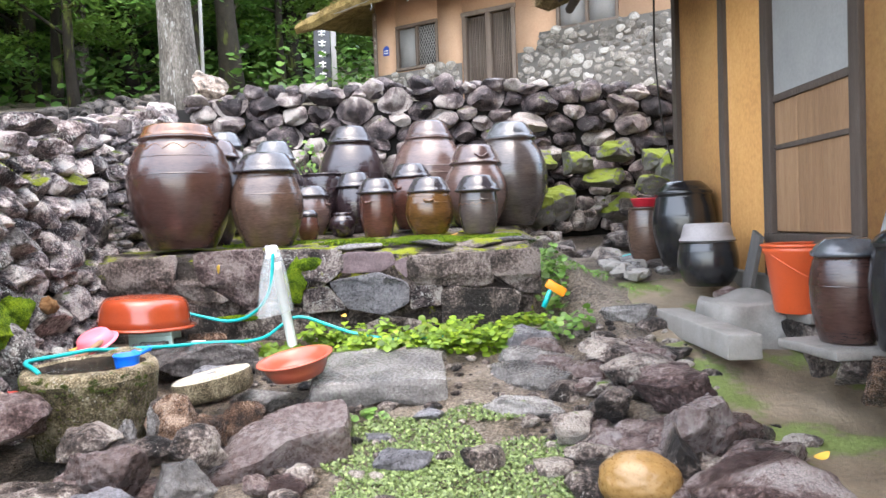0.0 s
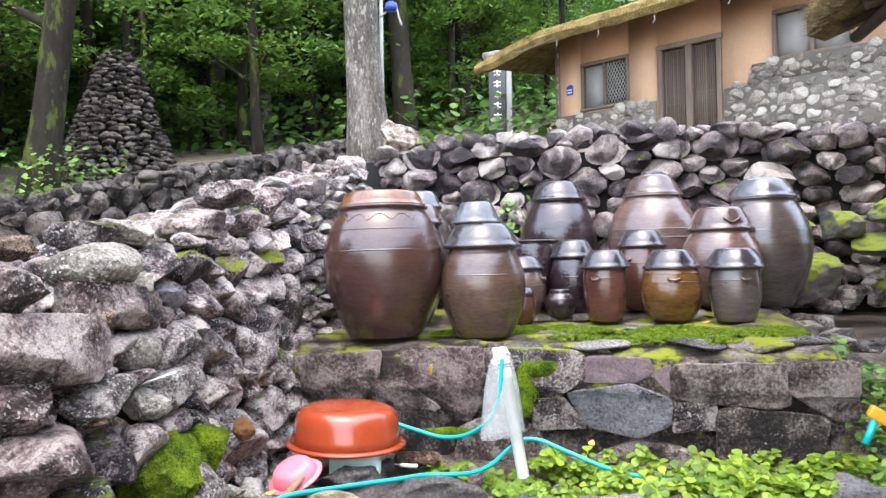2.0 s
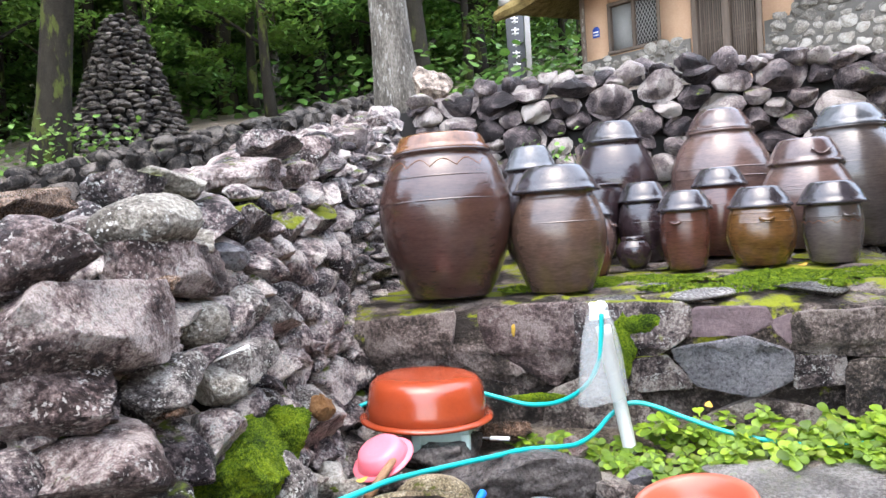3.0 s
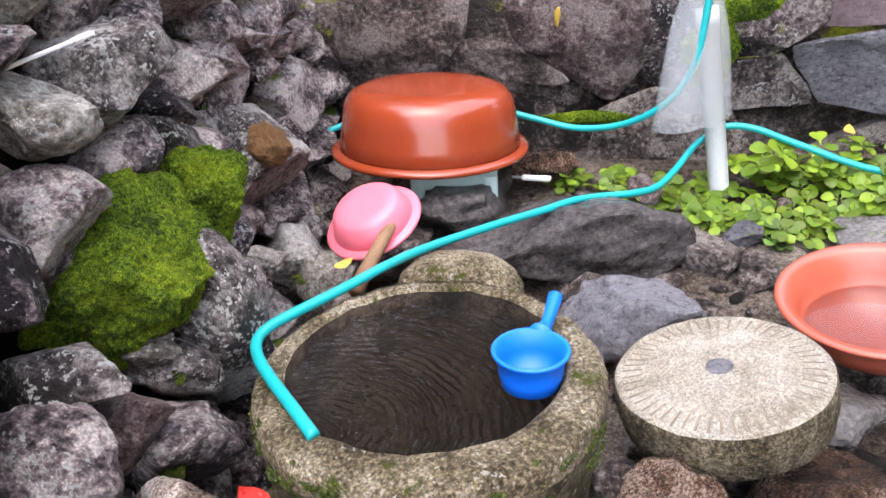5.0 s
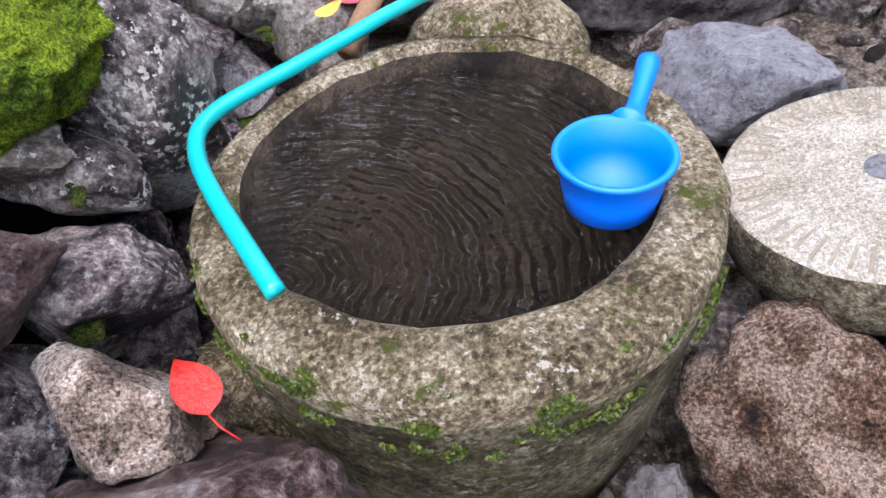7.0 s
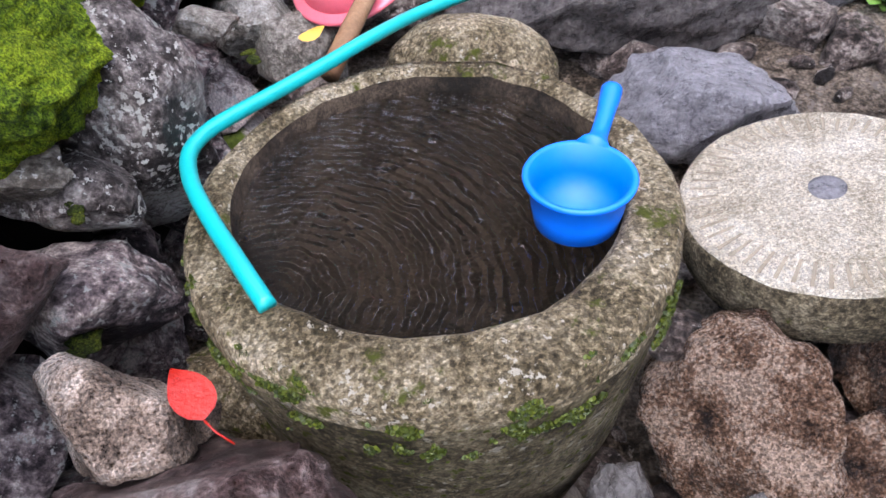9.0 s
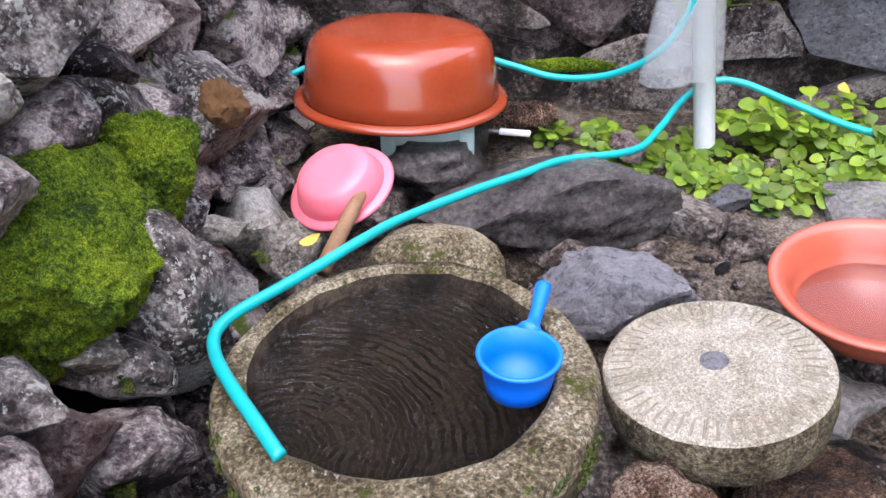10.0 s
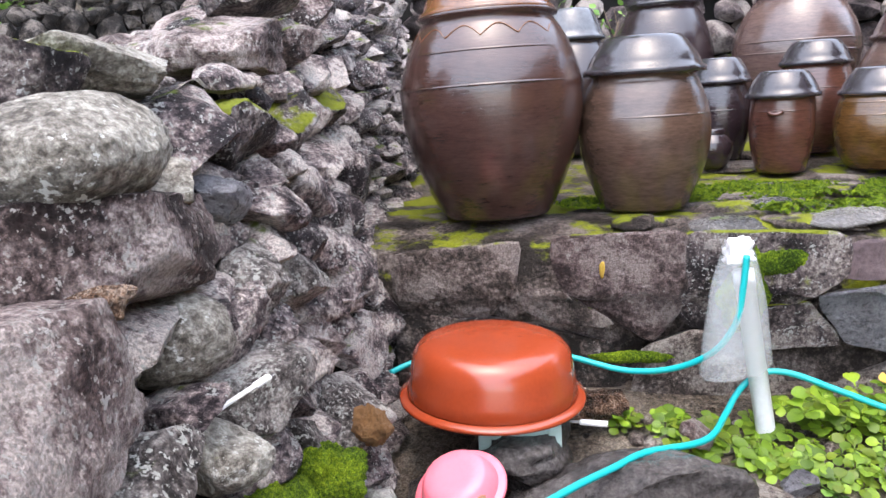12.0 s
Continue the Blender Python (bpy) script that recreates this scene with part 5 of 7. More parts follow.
loose(-1.02, 3.98, 0.46, 0.14, 0.1, 0.09, 15, M_slab, "round", 50, (0, 0), "grey rough stone between millstone and bowl")
loose(-1.55, 3.45, 0.42, 0.05, 0.08, 0.1, 40, M_slab, "round", 15)
loose(-1.49, 3.68, 0.52, 0.045, 0.045, 0.045, 0, M_rock, "round", 16)
loose(-2.165, 3.38, 0.625, 0.122, 0.092, 0.085, -10, M_palegran, "round", 17, (0, 8), "rounded pinkish speckled granite stone beside the basin")
loose(-2.02, 3.21, 0.585, 0.25, 0.19, 0.15, -14, M_red, "round", 18, (0, 6), "wet dark brown rock in front of the basin")
loose(-1.5, 3.3, 0.38, 0.16, 0.1, 0.08, 10, M_rock, "round", 19)
loose(-1.25, 3.5, 0.34, 0.1, 0.1, 0.09, 70, M_rock, "round", 20)
loose(-1.85, 4.12, 0.66, 0.155, 0.1, 0.105, 5, M_basin, "smooth", 21, (0, 0), "mossy rounded stone behind the basin")
loose(-1.64, 4.63, 0.56, 0.4, 0.21, 0.115, 8, M_wetdark, "flat", 22, (-6, 0), "long dark wet slab under the hose", name="stone_slab")
loose(-1.43, 4.26, 0.5, 0.21, 0.13, 0.09, -8, M_slate, "flat", 23, (4, 3), "blue-grey slab behind the millstone", name="stone_slab")
loose(-1.22, 4.7, 0.5, 0.11, 0.15, 0.09, 30, M_rock, "round", 24)
loose(-1.04, 4.62, 0.45, 0.11, 0.1, 0.1, 10, M_rock, "round", 25)
loose(-1.08, 4.77, 0.53, 0.075, 0.05, 0.03, 20, M_slate, "flat", 26, (20, -10), "small dark slate chip")
loose(-1.72, 5.12, 0.65, 0.16, 0.12, 0.06, 15, M_gran, "round", 27, (0, 0), "smooth pale brown stone beside the tub")
loose(-1.35, 4.97, 0.6, 0.07, 0.06, 0.06, 0, M_red, "round", 28)
loose(-2.2, 4.62, 0.55, 0.18, 0.2, 0.12, 0, M_rock, "round", 29)
loose(-1.95, 4.8, 0.605, 0.28, 0.2, 0.09, 5, M_wetdark, "flat", 30, (0, 0), SL, name="stone_slab")
loose(-2.2, 4.2, 0.62, 0.1, 0.1, 0.1, 0, M_pale, "round", 31, (0, 0), "white lichen-covered stone at the foot of the wall")
loose(-2.1, 4.05, 0.6, 0.08, 0.06, 0.09, 0, M_rock, "round", 32)
loose(0.77, 2.95, 0.31, 0.17, 0.13, 0.12, -15, M_ochre, "smooth", 33, (0, 0), "smooth ochre boulder, wet and shiny")
loose(1.1, 3.24, 0.42, 0.24, 0.18, 0.14, 10, M_bigred, "flat", 34, (0, 0), "big square pinkish rock edging the path")
loose(1.15, 2.55, 0.3, 0.34, 0.34, 0.25, 20, M_red, "round", 35, (0, 0), "massive rough brown rock edging the path")
loose(0.67, 3.4, 0.27, 0.14, 0.1, 0.09, 10, M_rock, "round", 36)
loose(0.15, 3.4, 0.25, 0.13, 0.1, 0.07, 0, M_rock, "flat", 37)
loose(-0.25, 3.46, 0.25, 0.23, 0.09, 0.06, 8, M_slate, "flat", 38, (20, -6), "tilted dark slate slab in the cress", name="stone_slab")
loose(-0.39, 3.75, 0.3, 0.12, 0.08, 0.02, 0, M_slate, "flat", 39, (0, 0), SL, name="stone_slab")
loose(0.98, 4.42, 0.58, 0.17, 0.16, 0.1, 0, M_rock, "round", 40)
loose(1.1, 4.02, 0.55, 0.24, 0.15, 0.1, -10, M_rock, "round", 41)
loose(1.15, 3.68, 0.5, 0.26, 0.14, 0.11, -12, M_red, "flat", 42)
loose(0.85, 3.75, 0.42, 0.14, 0.14, 0.1, 0, M_rock, "round", 43)
loose(0.62, 3.62, 0.35, 0.14, 0.1, 0.07, 30, M_rock, "flat", 44)
loose(1.35, 5.15, 0.68, 0.28, 0.12, 0.08, -4, M_slab, "flat", 45)
loose(0.95, 3.05, 0.3, 0.12, 0.2, 0.2, 0, M_rock, "round", 46)
loose(-0.12, 3.95, 0.36, 0.1, 0.06, 0.03, 12, M_slate, "flat", 47)
loose(-0.62, 4.9, 0.5, 0.2, 0.1, 0.06, 0, M_rock, "flat", 48)
loose(-2.05, 3.53, 0.5, 0.15, 0.11, 0.07, 0, M_basin, "round", 49)
re_ = random.Random(29)
for i in range(46):
    x, y = re_.uniform(0.6, 1.45), re_.uniform(2.5, 5.0)
    if abs(x - 1.6) < 0.16:
        continue
    a = re_.uniform(0.07, 0.17)
    loose(x, y, ground_z(x, y) + a * 0.1, a * 1.3, a, a * 0.55, re_.uniform(0, 180), re_.choice((M_rock, M_rock, M_red, M_bigred)), re_.choice(("flat", "round")), 120 + i, (re_.uniform(-8, 8), re_.uniform(-8, 8)), "rough brown stone edging the path", "path edge stones")
for i in range(34):
    x, y = re_.uniform(-1.75, -0.7), re_.uniform(2.5, 4.0)
    if (x + 1.835) ** 2 + (y - 3.68) ** 2 < 0.19 or (x + 0.9) ** 2 + (y - 3.68) ** 2 < 0.1 or (x + 1.28) ** 2 + (y - 3.9) ** 2 < 0.05:
        continue
    a = re_.uniform(0.06, 0.13)
    loose(x, y, ground_z(x, y) + a * 0.2, a * 1.3, a, a * 0.65, re_.uniform(0, 180), re_.choice((M_rock, M_rock, M_red, M_slab)), re_.choice(("flat", "round")), 180 + i, (re_.uniform(-14, 14), re_.uniform(-14, 14)), "wet grey-brown stone in the rubble by the basin", "rubble by the basin")
rg = random.Random(17)
gv, gf = [], []
for i in range(900):
    x, y = rg.uniform(-1.75, 1.6), rg.uniform(2.3, 5.2)
    s = rg.choice((0.02, 0.03, 0.035, 0.05, 0.08)) * rg.uniform(0.8, 1.3)
    if -0.75 < x < 0.3 and y < 4.1 and rg.random() < 0.6:
        continue
    z = ground_z(x, y)
    if i < 110:
        lay("rock", "far", rg.randrange(10), x, y, z + s * 0.2, (s * 1.3, s, s * 0.7), rg.uniform(0, 360), M_rock)
        tagged(bpy.context.scene.collection.objects[-1], "small wet stone half sunk in the earth", "rock", "small yard stones")
        continue
    s *= 0.5
    m = pose(x, y, z + s * 0.2, 0, 0, rg.uniform(0, 360)) @ Matrix.Diagonal((s * 1.3, s, s * 0.7, 1))
    me, k = stock("far", rg.randrange(10)), len(gv)
    gv += [m @ q.co for q in me.vertices]
    gf += [tuple(j + k for j in q.vertices) for q in me.polygons]
tagged(meshed("gravel", pydata(gv, gf), M_rock), "scattered wet gravel between the larger stones", "gravel", kind="stuff")
for i in range(60):
    x, y = rg.uniform(0.75, 2.3), rg.uniform(6.3, 8.7)
    if x < 1.5 and y < 7:
        continue
    s = rg.uniform(0.07, 0.17)
    z = ground_z(x, y) + 0.5 * smooth01(7.2, 8.8, y)
    lay("rock", rg.choice(("flat", "round")), rg.randrange(14), x, y, z, (s * 1.3, s, s * 0.6), rg.uniform(0, 360), M_rock)
    tagged(bpy.context.scene.collection.objects[-1], "dark rubble stone below the back wall", "rock", "rubble stones")
M_mossrock = mat("mossy_rock", [(0.04, 0.038, 0.034), (0.1, 0.095, 0.085), (0.2, 0.19, 0.175)], 0.6, 5, 45, 0.8, moss=((0.13, 0.16, 0.013), 0.24, 4, True), rand=0.2)
for i, (x, y, z, a, b, c) in enumerate([(1.1, 8.55, 2.1, 0.3, 0.25, 0.1), (1.6, 8.5, 2.05, 0.28, 0.25, 0.12), (2.05, 8.45, 2.15, 0.3, 0.25, 0.11), (2.5, 8.4, 2.05, 0.26, 0.22, 0.12), (1.9, 8.35, 1.85, 0.3, 0.25, 0.11), (2.4, 8.3, 1.75, 0.3, 0.2, 0.11), (1.35, 8.3, 1.55, 0.32, 0.3, 0.22), (1.05, 8.0, 1.5, 0.25, 0.25, 0.2), (2.1, 8.5, 1.5, 0.3, 0.3, 0.2), (2.75, 8.3, 1.9, 0.3, 0.3, 0.3)]):
    loose(x, y, z, a, b, c, i * 40, M_mossrock, "flat" if c < 0.15 else "round", 60 + i, (0, 0), "moss-covered slab jutting from the back wall", "mossy stones")


# ---- moss cushions ----
def leaf_fan(n, spread, rng, place, size, up=0.6):
    """Round leaves on places given by place(rng): a position and a size factor."""
    verts, faces = [], []
    for _ in range(n):
        p, k = place(rng)
        s = size * k * rng.uniform(0.6, 1.3)
        nrm = Vector((rng.gauss(0, spread), rng.gauss(0, spread) - 0.25, 1)).normalized()
        a = Vector((rng.gauss(0, 1), rng.gauss(0, 1), 0)).cross(nrm).normalized()
        b = nrm.cross(a)
        i0 = len(verts)
        verts.append(p - nrm * s * 0.12)
        m = 7
        for j in range(m):
            t = 2 * math.pi * j / m
            verts.append(p + s * (math.cos(t) * a + 0.85 * math.sin(t) * b) + nrm * s * 0.1 * math.cos(2 * t))
        faces += [(i0, i0 + 1 + j, i0 + 1 + (j + 1) % m) for j in range(m)]
    return verts, faces


M_dullmoss = mat("dull_moss", [(0.015, 0.025, 0.003), (0.06, 0.085, 0.008), (0.15, 0.18, 0.015)], 0.95, 20, 150, 1.0, rand=0.2, bscale=160, contrast=2.8, deep=0.04, grain=0.5)
def cushion(x, y, z, sx, sy, sz, turn, i, label, m=M_moss):
    bm = rock(700 + i, sx, sy, sz, 4 if max(sx, sy) < 0.04 else 6 if m is M_moss else 5, 3, 0, 0.2)
    fur = min(0.009, 0.14 * min(sx, sy, sz))
    for v in bm.verts:
        v.co += v.normal * (0.12 * min(sx, sy, sz) * noise.noise(v.co * 17 + Vector((i, 0, 0)))) + v.normal * fur * (noise.noise(v.co * 40) + 0.7 * noise.noise(v.co * 110) + 0.5 * noise.noise(v.co * 230))
    ob = link("moss_cushion", bm, m)
    ob.matrix_world = pose(x, y, z, 0, 0, turn)
    tagged(ob, label, "moss", "moss cushions")


cushion(-2.37, 3.64, 0.97, 0.13, 0.23, 0.15, 0, 1, "thick bright green moss cushion on the wall")
cushion(-2.34, 3.91, 1.0, 0.085, 0.085, 0.1, 0, 2, "small bright moss cushion on the wall")
cushion(-2.295, 4.18, 1.02, 0.05, 0.055, 0.055, 0, 3, "round brown dried moss tuft on a wall stone", M_brownmoss)


for k, (x, y, z, s) in enumerate([(-2.24, 3.5, 0.715, 0.026), (-2.24, 3.44, 0.665, 0.028), (-2.26, 3.56, 0.785, 0.02), (-1.97, 3.3, 0.61, 0.024), (-2.09, 3.31, 0.62, 0.022), (-2.2, 4.0, 0.755, 0.018)]):
    rt = random.Random(60 + k)
    for j in range(4):
        q = s * rt.uniform(0.3, 0.6)
        cushion(x + rt.uniform(-0.9, 0.9) * s, y + rt.uniform(-1, 1) * s, z - 0.15 * s + rt.uniform(-0.4, 0.1) * s, q * rt.uniform(0.9, 1.6), q * rt.uniform(0.9, 1.6), q * 0.6, rt.uniform(0, 180), 60 + 5 * k + j, "small tuft of dull green moss between the stones", M_dullmoss)
for k, (x, z, sx, sz) in enumerate([(-1.13, 1.03, 0.1, 0.17), (-1.02, 1.15, 0.12, 0.06), (-1.55, 0.76, 0.16, 0.025)]):
    cushion(x, 5.32, z, sx, 0.022, sz, 0, 40 + k, "flat sheet of bright moss on the terrace face")


def basin_moss():
    """Tiny moss leaves in clumps on the basin's front shoulder."""
    r = random.Random(77)

    def place(q):
        while True:
            a = q.uniform(-2.9, -0.2)
            z = q.uniform(-0.1, 0.0)
            if noise.noise((a * 5, z * 30, 3)) + 0.6 * noise.noise((a * 14, z * 60, 8)) > 0.22 + 1.6 * abs(z + 0.045):
                break
        rad = 0.322 - 0.012 * smooth01(-0.03, 0.0, z) + q.uniform(0, 0.004)
        return Vector((-1.835 + rad * math.cos(a), 3.687 + rad * math.sin(a), 0.745 + z)), 1
    v, f = leaf_fan(4200, 0.9, r, place, 0.0026)
    tagged(meshed("basin_moss", pydata(v, f), M_mossleaf), "green moss clumps on the rim of the stone basin", "moss", kind="stuff")


basin_moss()


def red_leaf():
    bm = bmesh.new()
    n = 12
    up, dn, mid = [], [], []
    for i in range(n + 1):
        t = i / n
        w = 0.036 * math.sin(math.pi * t ** 0.7) ** 0.85 * (1 - 0.35 * t)
        z = 0.012 * math.sin(3 * t)
        up.append(bm.verts.new((0.1 * t, w, z + 0.006 * (w / 0.032) + 0.002 * math.sin(9 * t))))
        mid.append(bm.verts.new((0.1 * t, 0, z)))
        dn.append(bm.verts.new((0.1 * t, -w, z + 0.007 * (w / 0.032) - 0.002 * math.sin(8 * t))))
    for i in range(n):
        bm.faces.new((mid[i], mid[i + 1], up[i + 1], up[i]))
        bm.faces.new((dn[i], dn[i + 1], mid[i + 1], mid[i]))
    bmesh.ops.remove_doubles(bm, verts=bm.verts, dist=1e-5)
    root = thing("fallen_leaf", pose(-2.04, 3.37, 0.664, 14, -10, 139) @ Matrix.Scale(0.82, 4), "bright red fallen leaf on a granite stone", "leaf")
    part("blade", bm, M_redleaf, root)
    part("stem", tube([(0.0, 0, 0), (-0.02, -0.006, -0.006), (-0.045, -0.022, -0.016)], 0.0018, 6), M_redleaf, root)


def small_leaf(x, y, z, s, turn, m, label):
    bm = bmesh.new()
    rim = [bm.verts.new((s * math.cos(a) * (1.25 if abs(a) < 0.3 else 1), 0.6 * s * math.sin(a), 0.25 * s * math.cos(a) ** 2)) for a in [2 * math.pi * k / 12 for k in range(12)]]
    c = bm.verts.new((0, 0, 0.05 * s))
    for k in range(12):
        bm.faces.new((c, rim[k], rim[(k + 1) % 12]))
    ob = link("fallen_leaf", bm, m)
    ob.matrix_world = pose(x, y, z, 12, -10, turn)
    tagged(ob, label, "leaf", "fallen leaves")


red_leaf()
M_yleaf = mat("yellow_leaf", [(0.5, 0.27, 0.03), (0.7, 0.42, 0.07)], 0.5, 20, 60, 0.2, rand=0.2)
small_leaf(-2.1, 4.03, 0.775, 0.022, 40, M_yleaf, "small yellow fallen leaf behind the basin")
small_leaf(0.1, 6.6, 1.3, 0.03, 10, M_yleaf, "orange-yellow fallen leaf between the jars")
small_leaf(-0.72, 5.05, 0.78, 0.03, 80, M_yleaf, "orange fallen leaf in the creeper")
small_leaf(1.42, 2.75, 0.45, 0.035, 20, M_yleaf, "pale yellow fallen leaf on the path")
bm = rock(55, 0.013, 0.004, 0.034, 2, 3)
mark = link("paint_mark", bm, M_yellow)
mark.matrix_world = pose(-1.655, 5.285, 1.13)
tagged(mark, "smear of yellow paint on a terrace block", "paint")


# ---- plants of the yard ----
def in_patch(rng, cx, cy, rx, ry):
    while True:
        x, y = rng.uniform(-1, 1), rng.uniform(-1, 1)
        if x * x + y * y < 1:
            return cx + rx * x, cy + ry * y


def patch(name, spots, n, size, material, label, category, seed, height=0.06, spread=0.45, zf=ground_z):
    rng = random.Random(seed)
    areas = [s[2] * s[3] for s in spots]

    def place(r):
        cx, cy, rx, ry = r.choices(spots, areas)[0]
        x, y = in_patch(r, cx, cy, rx, ry)
        h = height * (0.55 + 0.6 * (noise.noise((x * 4, y * 4, seed)) + 0.5))
        return Vector((x, y, zf(x, y) + h * r.uniform(0.3, 1.15))), 1
    v, f = leaf_fan(n, spread, rng, place, size)
    return tagged(meshed(name, pydata(v, f), material), label, category, kind="stuff")


def rosettes(name, spots, n, size, material, label, category, seed, height=0.08, zf=ground_z):
    """Low plants: each a ring of spoon-shaped leaves on short stalks."""
    rng = random.Random(seed)
    areas = [q[2] * q[3] for q in spots]
    verts, faces = [], []
    for _ in range(n):
        cx, cy, rx, ry = rng.choices(spots, areas)[0]
        x, y = in_patch(rng, cx, cy, rx, ry)
        c = Vector((x, y, zf(x, y) + height * rng.uniform(0.1, 1.0) * (0.6 + 0.8 * (noise.noise((x * 4, y * 4, seed)) + 0.4))))
        lean = Vector((rng.gauss(0, 0.25), rng.gauss(0, 0.25) - 0.3, 1)).normalized()
        k, turn = rng.randint(5, 8), rng.uniform(0, 6.28)
        for q in range(k):
            a = turn + 2 * math.pi * q / k + rng.uniform(-0.3, 0.3)
            s = size * rng.uniform(0.6, 1.25) * (0.65 if q % 3 == 2 else 1)
            d = Vector((math.cos(a), math.sin(a), 0))
            d = (d - lean * d.dot(lean)).normalized()
            side = lean.cross(d)
            up = rng.uniform(0.15, 0.75)
            i = len(verts)
            for t, w in ((0.12, 0.04), (0.4, 0.08), (0.62, 0.4), (0.92, 0.54), (1.2, 0.46), (1.42, 0.16)):
                m = c + d * s * t + lean * s * (up * t - 0.32 * t * t)
                verts += [m + side * s * w + lean * s * 0.1 * w, m - lean * s * 0.05, m - side * s * w + lean * s * 0.1 * w]
            for r in range(5):
                b = i + 3 * r
                faces += [(b, b + 1, b + 4, b + 3), (b + 1, b + 2, b + 5, b + 4)]
    return tagged(meshed(name, pydata(verts, faces), material), label, category, kind="stuff")


rosettes("creeper", [(-0.35, 5.1, 0.7, 0.16), (0.2, 5.08, 0.5, 0.22), (-0.1, 4.98, 0.6, 0.14), (0.45, 5.2, 0.3, 0.1), (-0.05, 4.95, 0.25, 0.2)], 400, 0.046, M_creeper, "bright yellow-green creeper with round leaves along the terrace foot", "creeper", 41, 0.14)
rosettes("creeper", [(-1.38, 5.1, 0.34, 0.1), (-0.88, 4.95, 0.3, 0.18), (-1.2, 4.96, 0.24, 0.08), (-0.62, 5.12, 0.15, 0.12), (-1.05, 4.84, 0.2, 0.07), (-0.55, 4.86, 0.2, 0.1)], 120, 0.038, M_creeper, "bright green creeper leaves round the standpipe", "creeper", 42, 0.06)
patch("weeds", [(0.85, 5.1, 0.2, 0.14), (0.85, 5.9, 0.14, 0.5), (0.9, 6.6, 0.12, 0.3)], 420, 0.028, M_weed, "green broad-leaved weeds beside the terrace", "weeds", 43, 0.14)
rosettes("weeds", [(-0.62, 3.98, 0.25, 0.06), (-1.25, 4.55, 0.06, 0.04), (-0.98, 4.72, 0.08, 0.06)], 16, 0.036, M_weed, "small green weeds beside the slabs", "weeds", 44, 0.04)
patch("ground_cress", [(-0.25, 3.6, 0.42, 0.35), (0.05, 3.2, 0.6, 0.3), (0.4, 3.5, 0.25, 0.15), (-0.1, 2.8, 0.7, 0.3), (0.25, 3.95, 0.3, 0.1)], 19000, 0.0085, M_cress, "carpet of tiny pale green leaves on the wet earth", "ground cover", 45, 0.02, 0.7)
patch("weeds", [(1.3, 3.35, 0.18, 0.12), (1.15, 6.1, 0.3, 0.3), (1.5, 5.6, 0.2, 0.15)], 500, 0.011, M_weed, "low green moss and weeds by the path", "weeds", 46, 0.02)
patch("weeds", [(-1.35, 8.55, 0.35, 0.25), (-1.7, 8.3, 0.2, 0.2)], 240, 0.026, M_weed, "straggly weeds growing between jars and wall", "weeds", 47, 0.95, 0.8, terrace_z)
patch("moss_sheet", [(-0.9, 6.2, 0.55, 0.28), (-0.1, 6.1, 0.5, 0.24), (0.4, 6.1, 0.25, 0.3), (-0.4, 5.75, 0.6, 0.12), (-1.65, 6.0, 0.18, 0.12)], 9000, 0.011, M_moss, "bright yellow-green moss on the terrace slabs", "moss", 48, 0.014, 0.6, terrace_z)


def twigs():
    r = random.Random(9)
    root = thing("dry_shrub", pose(-1.35, 8.65, 1.45), "dry brown shrub against the back wall", "shrub")
    for i in range(26):
        a = r.uniform(0, 6.28)
        p = [Vector((r.uniform(-0.2, 0.2), r.uniform(-0.1, 0.1), 0))]
        d = Vector((math.cos(a) * 0.5, math.sin(a) * 0.3 - 0.1, 1))
        for _ in range(6):
            d = (d + Vector((r.gauss(0, 0.2), r.gauss(0, 0.2), r.gauss(0, 0.1)))).normalized()
            p.append(p[-1] + d * r.uniform(0.12, 0.2))
        part("twig", tube(p, [0.007, 0.006, 0.005, 0.004, 0.0035, 0.003, 0.002], 5), M_dry, root)


twigs()


# ---- thatched houses ----
def bristle(p0, p1, depth, thick, n, seed, down=0.1, out=(0, 0, 0)):
    """Ends of straw along an eave from p0 to p1."""
    r = random.Random(seed)
    verts, faces = [], []
    p0, p1, out = Vector(p0), Vector(p1), Vector(out)
    for _ in range(n):
        t, k = r.random(), r.random()
        p = p0.lerp(p1, t) + Vector((0, 0, thick * k))
        d = (out + Vector((r.gauss(0, 0.35), r.gauss(0, 0.35), r.gauss(-0.25, 0.3)))).normalized() * r.uniform(0.4, 1) * depth
        s = Vector((r.gauss(0, 1), r.gauss(0, 1), r.gauss(0, 1))).normalized() * 0.006
        i = len(verts)
        verts += [p - s, p + s, p + d]
        faces.append((i, i + 1, i + 2))
    return pydata(verts, faces)


H0, HD = Vector((-1.33, 16.16, 0)), Vector((0.862, -0.507, 0))
HN = Vector((-0.507, -0.862, 0))


def hp3(u, z, out=0.0):
    p = H0 + HD * u + HN * out
    return (p.x, p.y, z)


def hbox(u0, u1, z0, z1, o0, o1, bevel=0.01):
    """A box on the upper house's front wall, from o0 to o1 in front of it."""
    bm = box(u0, o0, z0, u1, o1, z1, bevel)
    for v in bm.verts:
        v.co = Vector(hp3(v.co.x, v.co.z, v.co.y))
    bmesh.ops.recalc_face_normals(bm, faces=bm.faces)
    return bm


